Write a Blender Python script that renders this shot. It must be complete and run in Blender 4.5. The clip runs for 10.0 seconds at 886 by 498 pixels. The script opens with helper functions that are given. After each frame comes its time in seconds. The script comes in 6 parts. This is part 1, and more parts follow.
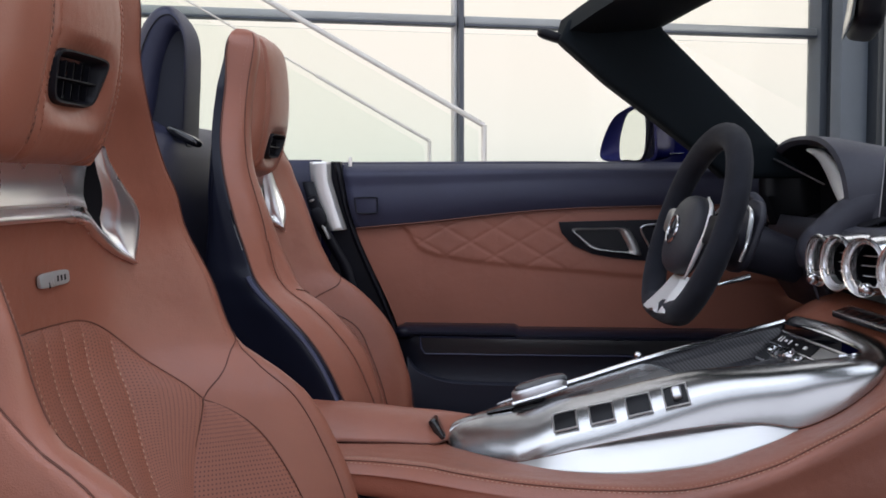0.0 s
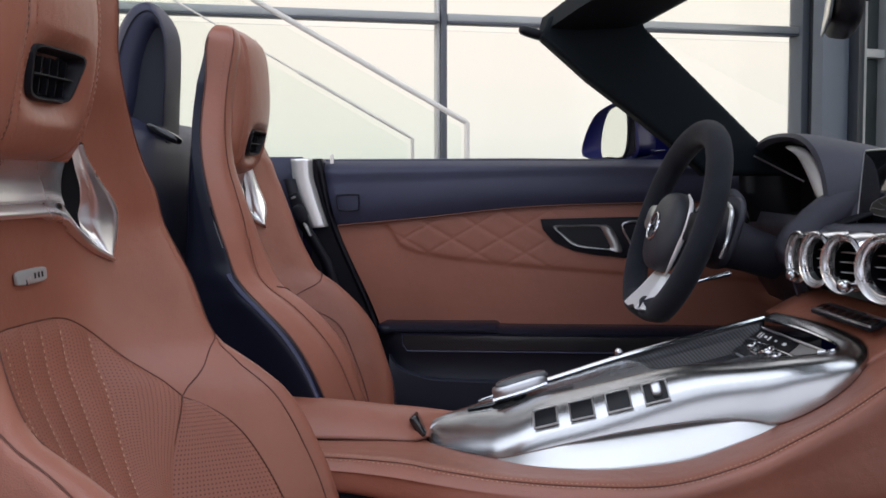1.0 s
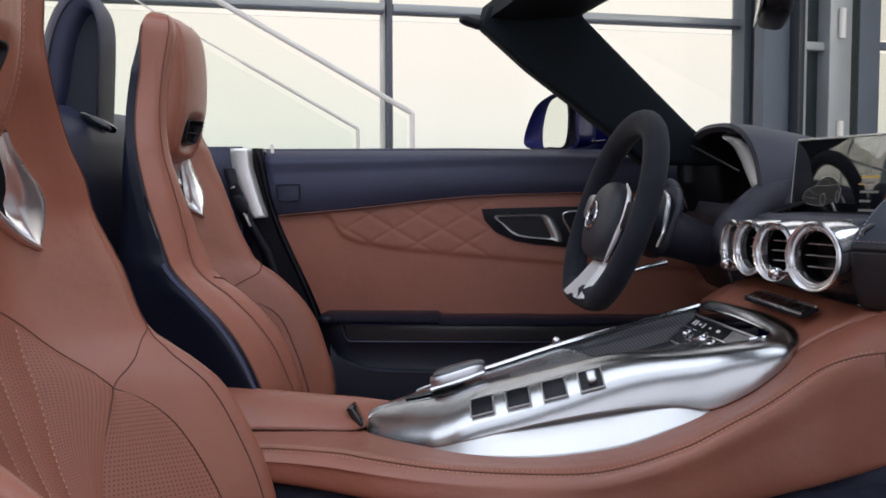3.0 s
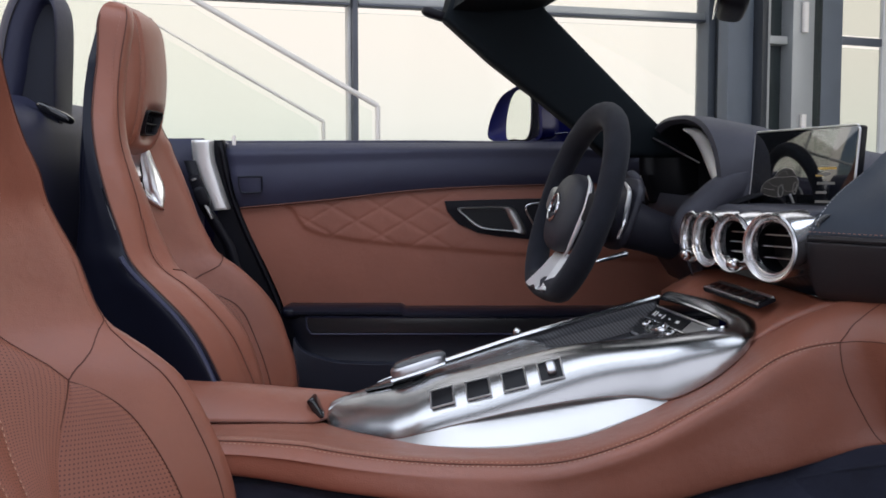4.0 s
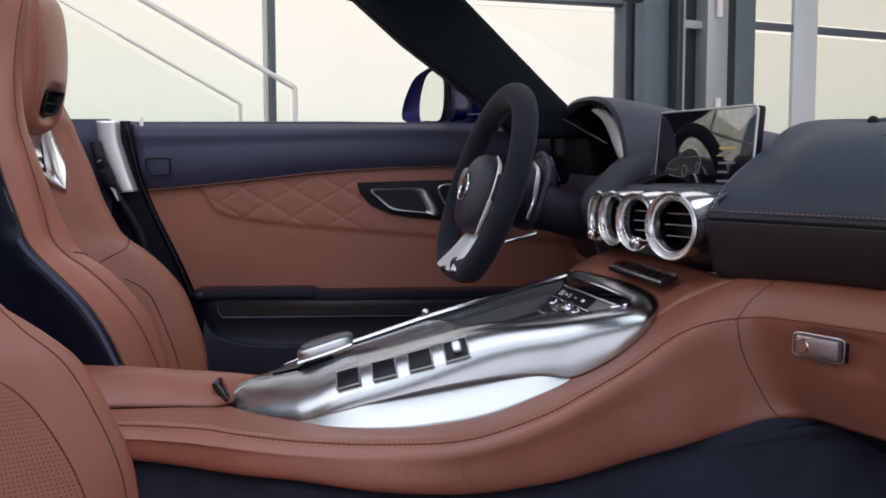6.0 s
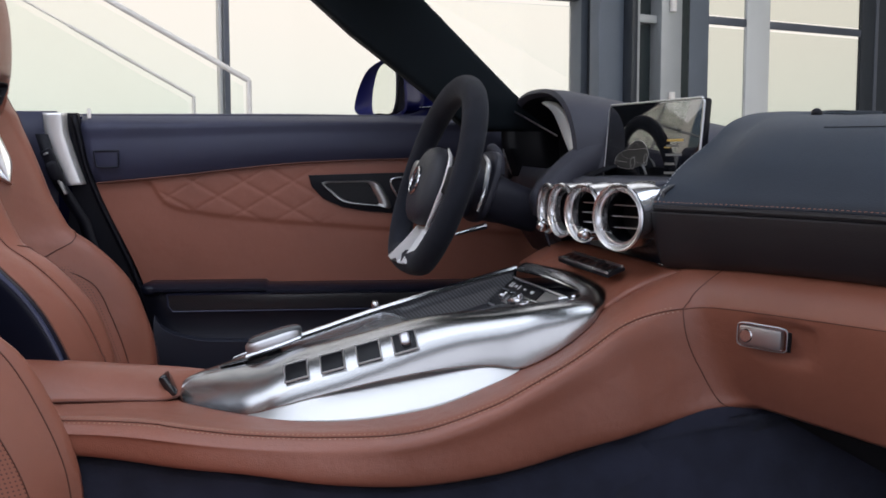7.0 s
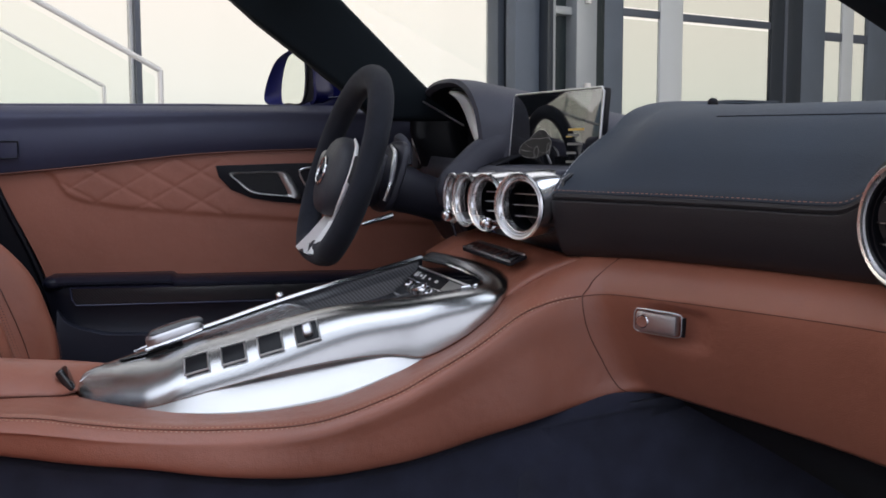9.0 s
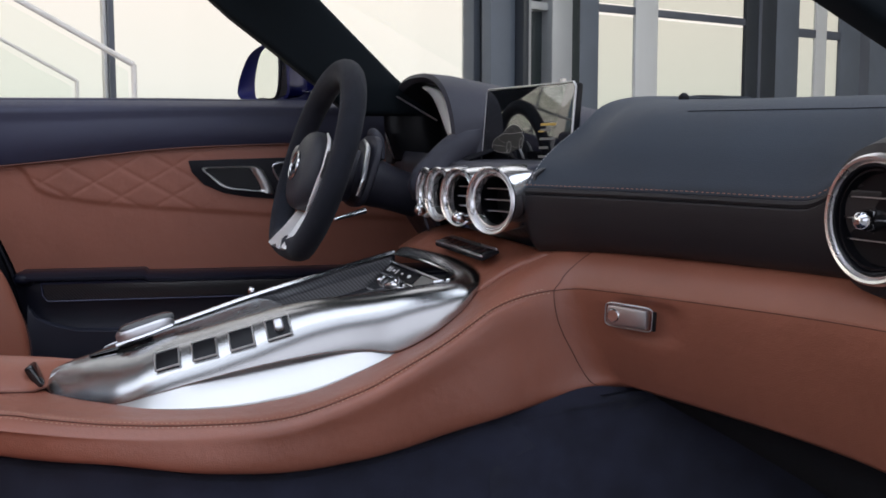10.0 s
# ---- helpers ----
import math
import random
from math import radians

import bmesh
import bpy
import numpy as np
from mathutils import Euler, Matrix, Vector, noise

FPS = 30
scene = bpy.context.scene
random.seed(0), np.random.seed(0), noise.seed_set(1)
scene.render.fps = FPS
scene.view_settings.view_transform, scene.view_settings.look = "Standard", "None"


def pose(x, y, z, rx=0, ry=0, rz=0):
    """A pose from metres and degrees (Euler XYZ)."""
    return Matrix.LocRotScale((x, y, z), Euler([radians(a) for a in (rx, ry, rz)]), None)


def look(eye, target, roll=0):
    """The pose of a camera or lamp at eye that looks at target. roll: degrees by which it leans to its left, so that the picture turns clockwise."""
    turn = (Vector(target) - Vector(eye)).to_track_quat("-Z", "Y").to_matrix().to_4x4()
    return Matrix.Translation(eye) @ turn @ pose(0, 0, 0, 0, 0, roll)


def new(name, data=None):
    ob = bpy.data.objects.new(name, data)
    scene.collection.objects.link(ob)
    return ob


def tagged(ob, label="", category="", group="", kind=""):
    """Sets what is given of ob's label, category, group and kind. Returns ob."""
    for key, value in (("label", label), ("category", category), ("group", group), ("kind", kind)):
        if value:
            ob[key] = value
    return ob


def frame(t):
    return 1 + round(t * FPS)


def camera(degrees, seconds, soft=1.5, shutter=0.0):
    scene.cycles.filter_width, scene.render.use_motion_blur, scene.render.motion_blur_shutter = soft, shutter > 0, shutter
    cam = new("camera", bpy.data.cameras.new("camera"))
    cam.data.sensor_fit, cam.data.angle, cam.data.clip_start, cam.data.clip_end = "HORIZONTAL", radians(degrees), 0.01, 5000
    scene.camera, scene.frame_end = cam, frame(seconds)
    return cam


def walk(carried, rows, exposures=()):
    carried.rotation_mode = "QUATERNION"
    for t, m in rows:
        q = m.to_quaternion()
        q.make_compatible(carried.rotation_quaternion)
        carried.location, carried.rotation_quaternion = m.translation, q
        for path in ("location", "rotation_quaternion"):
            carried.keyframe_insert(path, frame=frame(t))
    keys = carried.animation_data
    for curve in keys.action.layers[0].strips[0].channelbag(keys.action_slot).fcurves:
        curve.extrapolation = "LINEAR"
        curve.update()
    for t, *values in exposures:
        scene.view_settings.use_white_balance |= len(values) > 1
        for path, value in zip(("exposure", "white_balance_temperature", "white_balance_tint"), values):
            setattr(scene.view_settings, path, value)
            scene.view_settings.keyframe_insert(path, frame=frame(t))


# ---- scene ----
cam = camera(45.0, 10.0, soft=1.7)
# seconds, x, y, z, yaw, pitch, roll
ROWS = [
    (0, 0.3976, -1.5083, 0.8253, 5.165, -3.484, 0.057),
    (0.5, 0.3997, -1.5079, 0.8251, 4.801, -3.519, 0.059),
    (1, 0.4035, -1.5073, 0.8240, 4.344, -3.605, 0.048),
    (1.5, 0.4071, -1.5060, 0.8231, 3.837, -3.686, 0.048),
    (2, 0.4128, -1.5055, 0.8218, 3.183, -3.783, 0.049),
    (3.5, 0.4313, -1.5026, 0.8185, 0.979, -4.202, 0.044),
    (4, 0.4381, -1.5019, 0.8164, 0.133, -4.374, 0.025),
    (4.5, 0.4440, -1.5006, 0.8145, -0.733, -4.543, 0.042),
    (5, 0.4523, -1.4998, 0.8127, -1.685, -4.778, 0.060),
    (5.5, 0.4613, -1.4992, 0.8111, -2.667, -5.008, 0.062),
    (7, 0.4870, -1.4986, 0.8062, -5.824, -5.499, 0.040),
    (7.5, 0.4955, -1.4988, 0.8043, -6.829, -5.654, 0.044),
    (8, 0.5042, -1.5001, 0.8034, -7.880, -5.786, 0.058),
    (8.5, 0.5124, -1.5014, 0.8034, -8.859, -5.871, 0.092),
    (9, 0.5210, -1.5030, 0.8033, -9.756, -5.962, 0.122),
    (9.5, 0.5262, -1.5031, 0.8019, -10.426, -6.102, 0.103),
    (10, 0.5293, -1.5040, 0.8018, -10.932, -6.192, 0.065),
]
walk(cam, [(t, pose(x, y, z, 90 + pitch, roll, yaw)) for t, x, y, z, yaw, pitch, roll in ROWS])

# ---- world and light ----
world = bpy.data.worlds.new("sky")
scene.world = world
world.use_nodes = True
wn = world.node_tree
sky = wn.nodes.new("ShaderNodeTexSky")
sky.sky_type = "NISHITA"
sky.sun_disc = False
sky.sun_elevation, sky.sun_rotation = radians(35), radians(200)
sky.dust_density = 4.0
wn.links.new(sky.outputs[0], wn.nodes["Background"].inputs[0])
wn.nodes["Background"].inputs[1].default_value = 0.10


def area(name, eye, target, sx, sy, power, colour=(1, 1, 1)):
    lamp = bpy.data.lights.new(name, "AREA")
    lamp.shape, lamp.size, lamp.size_y, lamp.energy, lamp.color = "RECTANGLE", sx, sy, power, colour
    ob = new(name, lamp)
    ob.matrix_world = look(eye, target)
    return ob


# added fill lamps out of view on the other three sides, before solid walls
area("unseen_fill_south", (2.0, -6.3, 2.1), (2.0, 0.0, 1.6), 9.0, 3.4, 120, (0.91, 0.95, 1.10))
area("unseen_fill_west", (-4.8, 0.0, 1.75), (0.0, -0.3, 1.3), 4.4, 3.2, 130, (1.0, 0.88, 0.75))
area("unseen_fill_east", (7.6, -2.6, 2.3), (0.0, -0.2, 0.8), 5.0, 2.6, 145, (1.0, 0.96, 0.90))
# added fill lamp out of view above the glazed wall, for sheen
area("unseen_fill_north", (0.3, 2.28, 2.62), (0.3, 0.0, 0.9), 8.0, 1.5, 40, (0.95, 0.95, 1.0))
# two added fill lamps under the ceiling, out of view
area("overhead_fill_1", (0.0, -2.6, 3.95), (0.0, -2.6, 0.5), 8.0, 2.6, 100, (0.86, 0.94, 1.11))
area("overhead_fill_2", (0.0, -0.6, 3.93), (0.0, -0.6, 0.5), 8.0, 2.0, 110, (0.86, 0.94, 1.11))


# ---- materials ----
def nodes_of(name):
    m = bpy.data.materials.new(name)
    m.use_nodes = True
    t = m.node_tree
    return m, t, t.nodes["Principled BSDF"]


def add(t, kind, **values):
    n = t.nodes.new(kind)
    for k, v in values.items():
        n.inputs[k].default_value = v
    return n


def surface(name, colour, rough=0.5, metal=0.0, grain=900.0, bump=0.1, vary=0.12, cloud=7.0, coat=0.0, sheen=0.0, stretch=(1, 1, 1), cells=False, spread=0.08, depth=0.001, waves=0.0):
    """A plain material with cloudy variation of tone and gloss, and fine relief."""
    m, t, b = nodes_of(name)
    co = t.nodes.new("ShaderNodeTexCoord")
    mp = t.nodes.new("ShaderNodeMapping")
    mp.inputs["Scale"].default_value = stretch
    t.links.new(co.outputs["Object"], mp.inputs[0])
    big = add(t, "ShaderNodeTexNoise", Scale=cloud, Detail=4.0)
    t.links.new(mp.outputs[0], big.inputs["Vector"])
    ramp = add(t, "ShaderNodeMapRange")
    ramp.inputs["From Min"].default_value, ramp.inputs["From Max"].default_value = 0.3, 0.7
    ramp.inputs["To Min"].default_value, ramp.inputs["To Max"].default_value = 1 - vary, 1 + vary
    t.links.new(big.outputs[0], ramp.inputs[0])
    mul = t.nodes.new("ShaderNodeVectorMath")
    mul.operation = "SCALE"
    mul.inputs[0].default_value = colour
    t.links.new(ramp.outputs[0], mul.inputs["Scale"])
    t.links.new(mul.outputs[0], b.inputs["Base Color"])
    r2 = add(t, "ShaderNodeMapRange")
    r2.inputs["To Min"].default_value, r2.inputs["To Max"].default_value = max(0.02, rough - spread), rough + spread
    t.links.new(big.outputs[0], r2.inputs[0])
    t.links.new(r2.outputs[0], b.inputs["Roughness"])
    b.inputs["Metallic"].default_value = metal
    b.inputs["Coat Weight"].default_value = coat
    b.inputs["Sheen Weight"].default_value = sheen
    if bump:
        if cells:
            fine = add(t, "ShaderNodeTexVoronoi", Scale=grain)
        else:
            fine = add(t, "ShaderNodeTexNoise", Scale=grain, Detail=2.0)
        t.links.new(mp.outputs[0], fine.inputs["Vector"])
        bp = add(t, "ShaderNodeBump", Strength=bump, Distance=depth)
        t.links.new(fine.outputs[0], bp.inputs["Height"])
        t.links.new(bp.outputs[0], b.inputs["Normal"])
        if waves:
            soft = add(t, "ShaderNodeTexNoise", Scale=16.0, Detail=3.0, Roughness=0.6)
            t.links.new(mp.outputs[0], soft.inputs["Vector"])
            b2 = add(t, "ShaderNodeBump", Strength=waves, Distance=0.02)
            t.links.new(soft.outputs[0], b2.inputs["Height"])
            t.links.new(b2.outputs[0], bp.inputs["Normal"])
    return m


def dotted(name, colour, hole, pitch, size, rough, flutes=False):
    """Leather pierced by small holes in rows; the uv map is in metres."""
    m = surface(name, colour, rough, grain=700.0, bump=0.25, vary=0.08, cells=True)
    t = m.node_tree
    b = t.nodes["Principled BSDF"]
    uv = t.nodes.new("ShaderNodeUVMap")
    vec = uv.outputs[0]
    if flutes:
        sep = t.nodes.new("ShaderNodeSeparateXYZ")
        t.links.new(vec, sep.inputs[0])
        wv = t.nodes.new("ShaderNodeMath")
        wv.operation = "PINGPONG"
        wv.inputs[1].default_value = 0.024
        t.links.new(sep.outputs[0], wv.inputs[0])
        sq = t.nodes.new("ShaderNodeMath")
        sq.operation = "MULTIPLY_ADD"
        sq.inputs[1].default_value = 0.8
        t.links.new(wv.outputs[0], sq.inputs[0])
        t.links.new(sep.outputs[1], sq.inputs[2])
        com = t.nodes.new("ShaderNodeCombineXYZ")
        t.links.new(sep.outputs[0], com.inputs[0])
        t.links.new(sq.outputs[0], com.inputs[1])
        vec = com.outputs[0]
    sc = t.nodes.new("ShaderNodeVectorMath")
    sc.operation = "SCALE"
    sc.inputs["Scale"].default_value = 1.0 / pitch
    t.links.new(vec, sc.inputs[0])
    fr = t.nodes.new("ShaderNodeVectorMath")
    fr.operation = "FRACTION"
    t.links.new(sc.outputs[0], fr.inputs[0])
    ds = t.nodes.new("ShaderNodeVectorMath")
    ds.operation = "DISTANCE"
    ds.inputs[1].default_value = (0.5, 0.5, 0.0)
    t.links.new(fr.outputs[0], ds.inputs[0])
    edge = add(t, "ShaderNodeMapRange")
    edge.inputs["From Min"].default_value, edge.inputs["From Max"].default_value = size * 0.75, size * 1.2
    t.links.new(ds.outputs["Value"], edge.inputs[0])
    mix = t.nodes.new("ShaderNodeMix")
    mix.data_type = "RGBA"
    mix.inputs[6].default_value = hole
    base = b.inputs["Base Color"].links[0].from_socket
    t.links.new(edge.outputs[0], mix.inputs[0])
    t.links.new(base, mix.inputs[7])
    t.links.new(mix.outputs[2], b.inputs["Base Color"])
    return m


def weave(name, size=0.0045):
    """Lacquered carbon fibre in a diagonal twill."""
    m = surface(name, (0.018, 0.018, 0.02), 0.3, grain=60.0, bump=0.0, coat=0.15)
    t = m.node_tree
    b = t.nodes["Principled BSDF"]
    co = t.nodes.new("ShaderNodeTexCoord")
    mp = t.nodes.new("ShaderNodeMapping")
    mp.inputs["Rotation"].default_value = (radians(40), radians(35), radians(30))
    t.links.new(co.outputs["Object"], mp.inputs[0])
    wv = add(t, "ShaderNodeTexWave", Scale=0.314 / size, Distortion=0.6)
    t.links.new(mp.outputs[0], wv.inputs["Vector"])
    mix = t.nodes.new("ShaderNodeMix")
    mix.data_type = "RGBA"
    mix.inputs[6].default_value, mix.inputs[7].default_value = (0.010, 0.010, 0.012, 1), (0.048, 0.048, 0.055, 1)
    t.links.new(wv.outputs[0], mix.inputs[0])
    t.links.new(mix.outputs[2], b.inputs["Base Color"])
    return m


def glowing(name, colour, strength):
    m, t, b = nodes_of(name)
    b.inputs["Base Color"].default_value = (*colour, 1)
    b.inputs["Emission Color"].default_value = (*colour, 1)
    b.inputs["Emission Strength"].default_value = strength
    return m


TAN_C = (0.300, 0.109, 0.070)
TAN = surface("tan_leather", TAN_C, 0.36, grain=650, bump=0.22, vary=0.09, cells=True, waves=0.14)
TAN_DOOR = surface("tan_leather_door", TAN_C, 0.5, grain=650, bump=0.2, vary=0.07, cells=True, waves=0.08)
TAN_SEAM = surface("tan_seam_shadow", (0.115, 0.040, 0.026), 0.7, bump=0)
THREAD = surface("tan_thread", (0.56, 0.34, 0.24), 0.7, grain=2000, bump=0.2)
THREAD_MID = surface("rust_thread", (0.40, 0.20, 0.14), 0.7, grain=2000, bump=0.2)
THREAD_DARK = surface("brown_thread", (0.37, 0.155, 0.105), 0.7, grain=2000, bump=0.2)
PERF = dotted("tan_perforated_leather", TAN_C, (0.12, 0.044, 0.031, 1), 0.0056, 0.21, 0.5)
FLUTE = dotted("tan_fluted_leather", TAN_C, (0.11, 0.040, 0.027, 1), 0.0042, 0.20, 0.5, True)
NAVY = surface("navy_leather", (0.026, 0.028, 0.060), 0.52, grain=700, bump=0.3, vary=0.12, cells=True)
DASH = surface("charcoal_leather", (0.029, 0.040, 0.060), 0.62, grain=700, bump=0.35, vary=0.1, cells=True)
DASH_LOW = surface("black_brown_leather", (0.017, 0.0145, 0.018), 0.55, grain=700, bump=0.3, vary=0.1, cells=True)
BLACK = surface("black_plastic", (0.007, 0.007, 0.011), 0.5, grain=1200, bump=0.12)
TRIM = surface("black_pillar_trim", (0.004, 0.0075, 0.011), 0.85, grain=900, bump=0.3)
POCKET = surface("navy_plastic", (0.015, 0.017, 0.030), 0.5, grain=1000, bump=0.15)
SHELL = surface("navy_shell", (0.008, 0.009, 0.018), 0.32, grain=1200, bump=0.06)
RIMM = surface("navy_shell_rim", (0.045, 0.05, 0.10), 0.3, grain=1200, bump=0.06)
CUPM = surface("dark_cup_ring", (0.07, 0.07, 0.075), 0.25, bump=0.0)
UI_MARK = surface("pale_marking", (0.75, 0.75, 0.75), 0.5, bump=0.0)
HUBM = surface("slate_hub_leather", (0.035, 0.037, 0.048), 0.5, grain=700, bump=0.3, cells=True)
HOODM = surface("dark_plum_leather", (0.042, 0.043, 0.062), 0.58, grain=700, bump=0.35, vary=0.1, cells=True)
PANELM = surface("dark_navy_panel", (0.014, 0.016, 0.028), 0.6, grain=700, bump=0.3, cells=True)
COWL = surface("plum_black_cowl", (0.034, 0.034, 0.048), 0.45, grain=1000, bump=0.2)
PODM = surface("dark_polished_pod", (0.86, 0.86, 0.87), 0.2, 1.0, bump=0.0, vary=0.04)
KEYM = surface("black_key", (0.006, 0.006, 0.008), 0.32, bump=0.0, spread=0.03)
KEYM.node_tree.nodes["Principled BSDF"].inputs["IOR"].default_value = 1.3
GLOSS = surface("gloss_black", (0.006, 0.006, 0.008), 0.1, bump=0.0, coat=0.6, spread=0.03)
# one carpet in two tones: near black where shaded, lighter navy where lit
SHADED_CARPET = surface("shaded_carpet", (0.008, 0.008, 0.013), 0.95, grain=1500, bump=0.9, vary=0.25, cloud=20, depth=0.003)
CARPET = surface("navy_carpet", (0.030, 0.033, 0.058), 0.95, grain=1500, bump=0.9, vary=0.25, cloud=20, sheen=0.08, depth=0.003)
SUEDE = surface("black_suede", (0.019, 0.021, 0.030), 0.9, grain=1800, bump=0.4, vary=0.2, cloud=25, sheen=0.10)
SILVER = surface("brushed_aluminium", (0.50, 0.50, 0.50), 0.24, 1.0, grain=260, bump=0.025, vary=0.03, stretch=(0.06, 4, 4), spread=0.025)
DULL = surface("satin_aluminium", (0.60, 0.60, 0.62), 0.36, 1.0, grain=700, bump=0.04, vary=0.05)
CHROME = surface("polished_chrome", (0.74, 0.74, 0.76), 0.12, 1.0, bump=0.0, vary=0.03, spread=0.04)
VENTM = surface("vent_metal", (0.92, 0.92, 0.93), 0.28, 1.0, grain=700, bump=0.02, vary=0.03)
# mostly diffuse white: the sky's reflection in metal put into the colour
SPOKEM = surface("white_for_sky_gleam", (0.94, 0.94, 0.94), 0.35, 0.25, bump=0.0, vary=0.03)
MIRRORIN = surface("blue_mirror_recess", (0.008, 0.010, 0.085), 0.5, bump=0.0, vary=0.05)
CARBON = weave("carbon_fibre")
BLUE = surface("blue_car_paint", (0.003, 0.004, 0.045), 0.22, 0.1, bump=0.0, vary=0.05, coat=0.05)
JAMB = surface("pale_jamb_paint", (0.93, 0.92, 0.90), 0.35, 0.5, bump=0.0, vary=0.03)
GREY = surface("smoked_lid", (0.10, 0.105, 0.11), 0.25, bump=0.0)
WINGM = surface("satin_wing", (0.60, 0.595, 0.585), 0.40, 1.0, grain=400, bump=0.03, vary=0.04)
FRAME = surface("slate_window_frame", (0.10, 0.11, 0.135), 0.45, grain=300, bump=0.1, vary=0.1)
COLUMN = surface("grey_blue_column", (0.13, 0.15, 0.18), 0.55, grain=200, bump=0.1, vary=0.08)
DARKF = surface("dark_window_frame", (0.02, 0.026, 0.036), 0.45, grain=300, bump=0.1, vary=0.1)
PALE = surface("pale_metal", (0.42, 0.43, 0.43), 0.4, 0.2, grain=300, bump=0.05, vary=0.05)
STAIRM = surface("stair_steel", (0.84, 0.80, 0.75), 0.45, 0.0, grain=300, bump=0.05, vary=0.05)
RAILM = surface("rail_steel", (0.92, 0.86, 0.80), 0.5, 0.0, grain=300, bump=0.05, vary=0.05)
FLOORM = surface("grey_hall_floor", (0.22, 0.22, 0.22), 0.35, grain=120, bump=0.08, vary=0.1, cloud=2)
CEILM = surface("grey_ceiling", (0.16, 0.16, 0.17), 0.8, grain=100, bump=0.1, vary=0.05, cloud=2)
WALLM = surface("white_plaster", (0.72, 0.72, 0.70), 0.7, grain=150, bump=0.1, vary=0.04, cloud=2)
DARKGLASS = surface("dark_glass", (0.022, 0.03, 0.03), 0.15, bump=0.0, coat=0.3)
SCREENM = surface("display_glass", (0.006, 0.007, 0.009), 0.04, bump=0.0, spread=0.01)
SCREENM.node_tree.nodes["Principled BSDF"].inputs["IOR"].default_value = 2.3
MIRROR = surface("mirror_glass", (0.85, 0.87, 0.87), 0.02, 1.0, bump=0.0, vary=0.0, spread=0.0)

for m_ in (TRIM, SUEDE, MIRRORIN, BLACK, CARPET, SHELL, BLUE):
    m_.node_tree.nodes["Principled BSDF"].inputs["IOR"].default_value = 1.3


def clear_glass(name, tint, gloss):
    m, t, b = nodes_of(name)
    t.nodes.remove(b)
    tr = add(t, "ShaderNodeBsdfTransparent", Color=(*tint, 1))
    gl = add(t, "ShaderNodeBsdfGlossy", Roughness=0.03)
    fr = add(t, "ShaderNodeFresnel", IOR=gloss)
    mx = t.nodes.new("ShaderNodeMixShader")
    t.links.new(fr.outputs[0], mx.inputs[0])
    t.links.new(tr.outputs[0], mx.inputs[1])
    t.links.new(gl.outputs[0], mx.inputs[2])
    t.links.new(mx.outputs[0], t.nodes["Material Output"].inputs[0])
    return m


SCREENGLASS = clear_glass("windscreen_glass", (0.97, 0.98, 0.975), 1.012)
PANE = clear_glass("window_glass", (0.975, 0.98, 0.97), 1.15)
TINTPANE = clear_glass("tinted_window_glass", (0.85, 0.86, 0.83), 1.15)
GREENPANE = clear_glass("greenish_glass", (0.970, 0.982, 0.973), 1.06)


# ---- shaping helpers ----
def spl(points, n, closed=False):
    """n points along a smooth curve through the points."""
    p = [Vector(q) for q in points]
    k = len(p)
    out = []
    m = k if closed else k - 1
    for i in range(n):
        s = i / (n if closed else n - 1) * m
        j = min(int(s), m - 1)
        f = s - j
        if closed:
            a, b, c, d = p[(j - 1) % k], p[j % k], p[(j + 1) % k], p[(j + 2) % k]
        else:
            b, c = p[j], p[j + 1]
            a = p[j - 1] if j else b * 2 - c
            d = p[j + 2] if j + 2 < k else c * 2 - b
        out.append(0.5 * (2 * b + (c - a) * f + (2 * a - 5 * b + 4 * c - d) * f * f + (3 * b - a - 3 * c + d) * f ** 3))
    return out


def curve_at(rows, v):
    """Smooth values between rows of (key, a, b, ...), keys rising."""
    keys = [r[0] for r in rows]
    v = min(max(v, keys[0]), keys[-1])
    j = 0
    while j < len(keys) - 2 and v > keys[j + 1]:
        j += 1

    def slope(i, c):
        lo, hi = max(i - 1, 0), min(i + 1, len(rows) - 1)
        return (rows[hi][c] - rows[lo][c]) / (keys[hi] - keys[lo])

    h = keys[j + 1] - keys[j]
    f = (v - keys[j]) / h
    out = []
    for c in range(1, len(rows[0])):
        a, b = rows[j][c], rows[j + 1][c]
        out.append((1 + 2 * f) * (1 - f) ** 2 * a + f * (1 - f) ** 2 * h * slope(j, c) + f * f * (3 - 2 * f) * b + f * f * (f - 1) * h * slope(j + 1, c))
    return out


def loft(rows, closed=False, caps=False):
    """A skin over rows of equally many points, with a uv map in metres."""
    bm = bmesh.new()
    grid = [[bm.verts.new(p) for p in r] for r in rows]
    uv = bm.loops.layers.uv.new("uv")
    n = len(rows[0])
    vlen = [0.0]
    for a, b in zip(rows, rows[1:]):
        mid = n // 2
        vlen.append(vlen[-1] + (Vector(b[mid]) - Vector(a[mid])).length)
    ulen = [0.0]
    mr = rows[len(rows) // 2]
    for a, b in zip(mr, mr[1:]):
        ulen.append(ulen[-1] + (Vector(b) - Vector(a)).length)
    ulen.append(ulen[-1] + 0.01)
    for i in range(len(rows) - 1):
        for j in range(n if closed else n - 1):
            k = (j + 1) % n
            f = bm.faces.new((grid[i][j], grid[i][k], grid[i + 1][k], grid[i + 1][j]))
            for loop, at in zip(f.loops, ((j, i), (j + 1, i), (j + 1, i + 1), (j, i + 1))):
                loop[uv].uv = (ulen[at[0]], vlen[at[1]])
    if caps:
        for r in (grid[0], grid[-1]):
            try:
                bm.faces.new(r)
            except ValueError:
                pass
    bmesh.ops.recalc_face_normals(bm, faces=bm.faces)
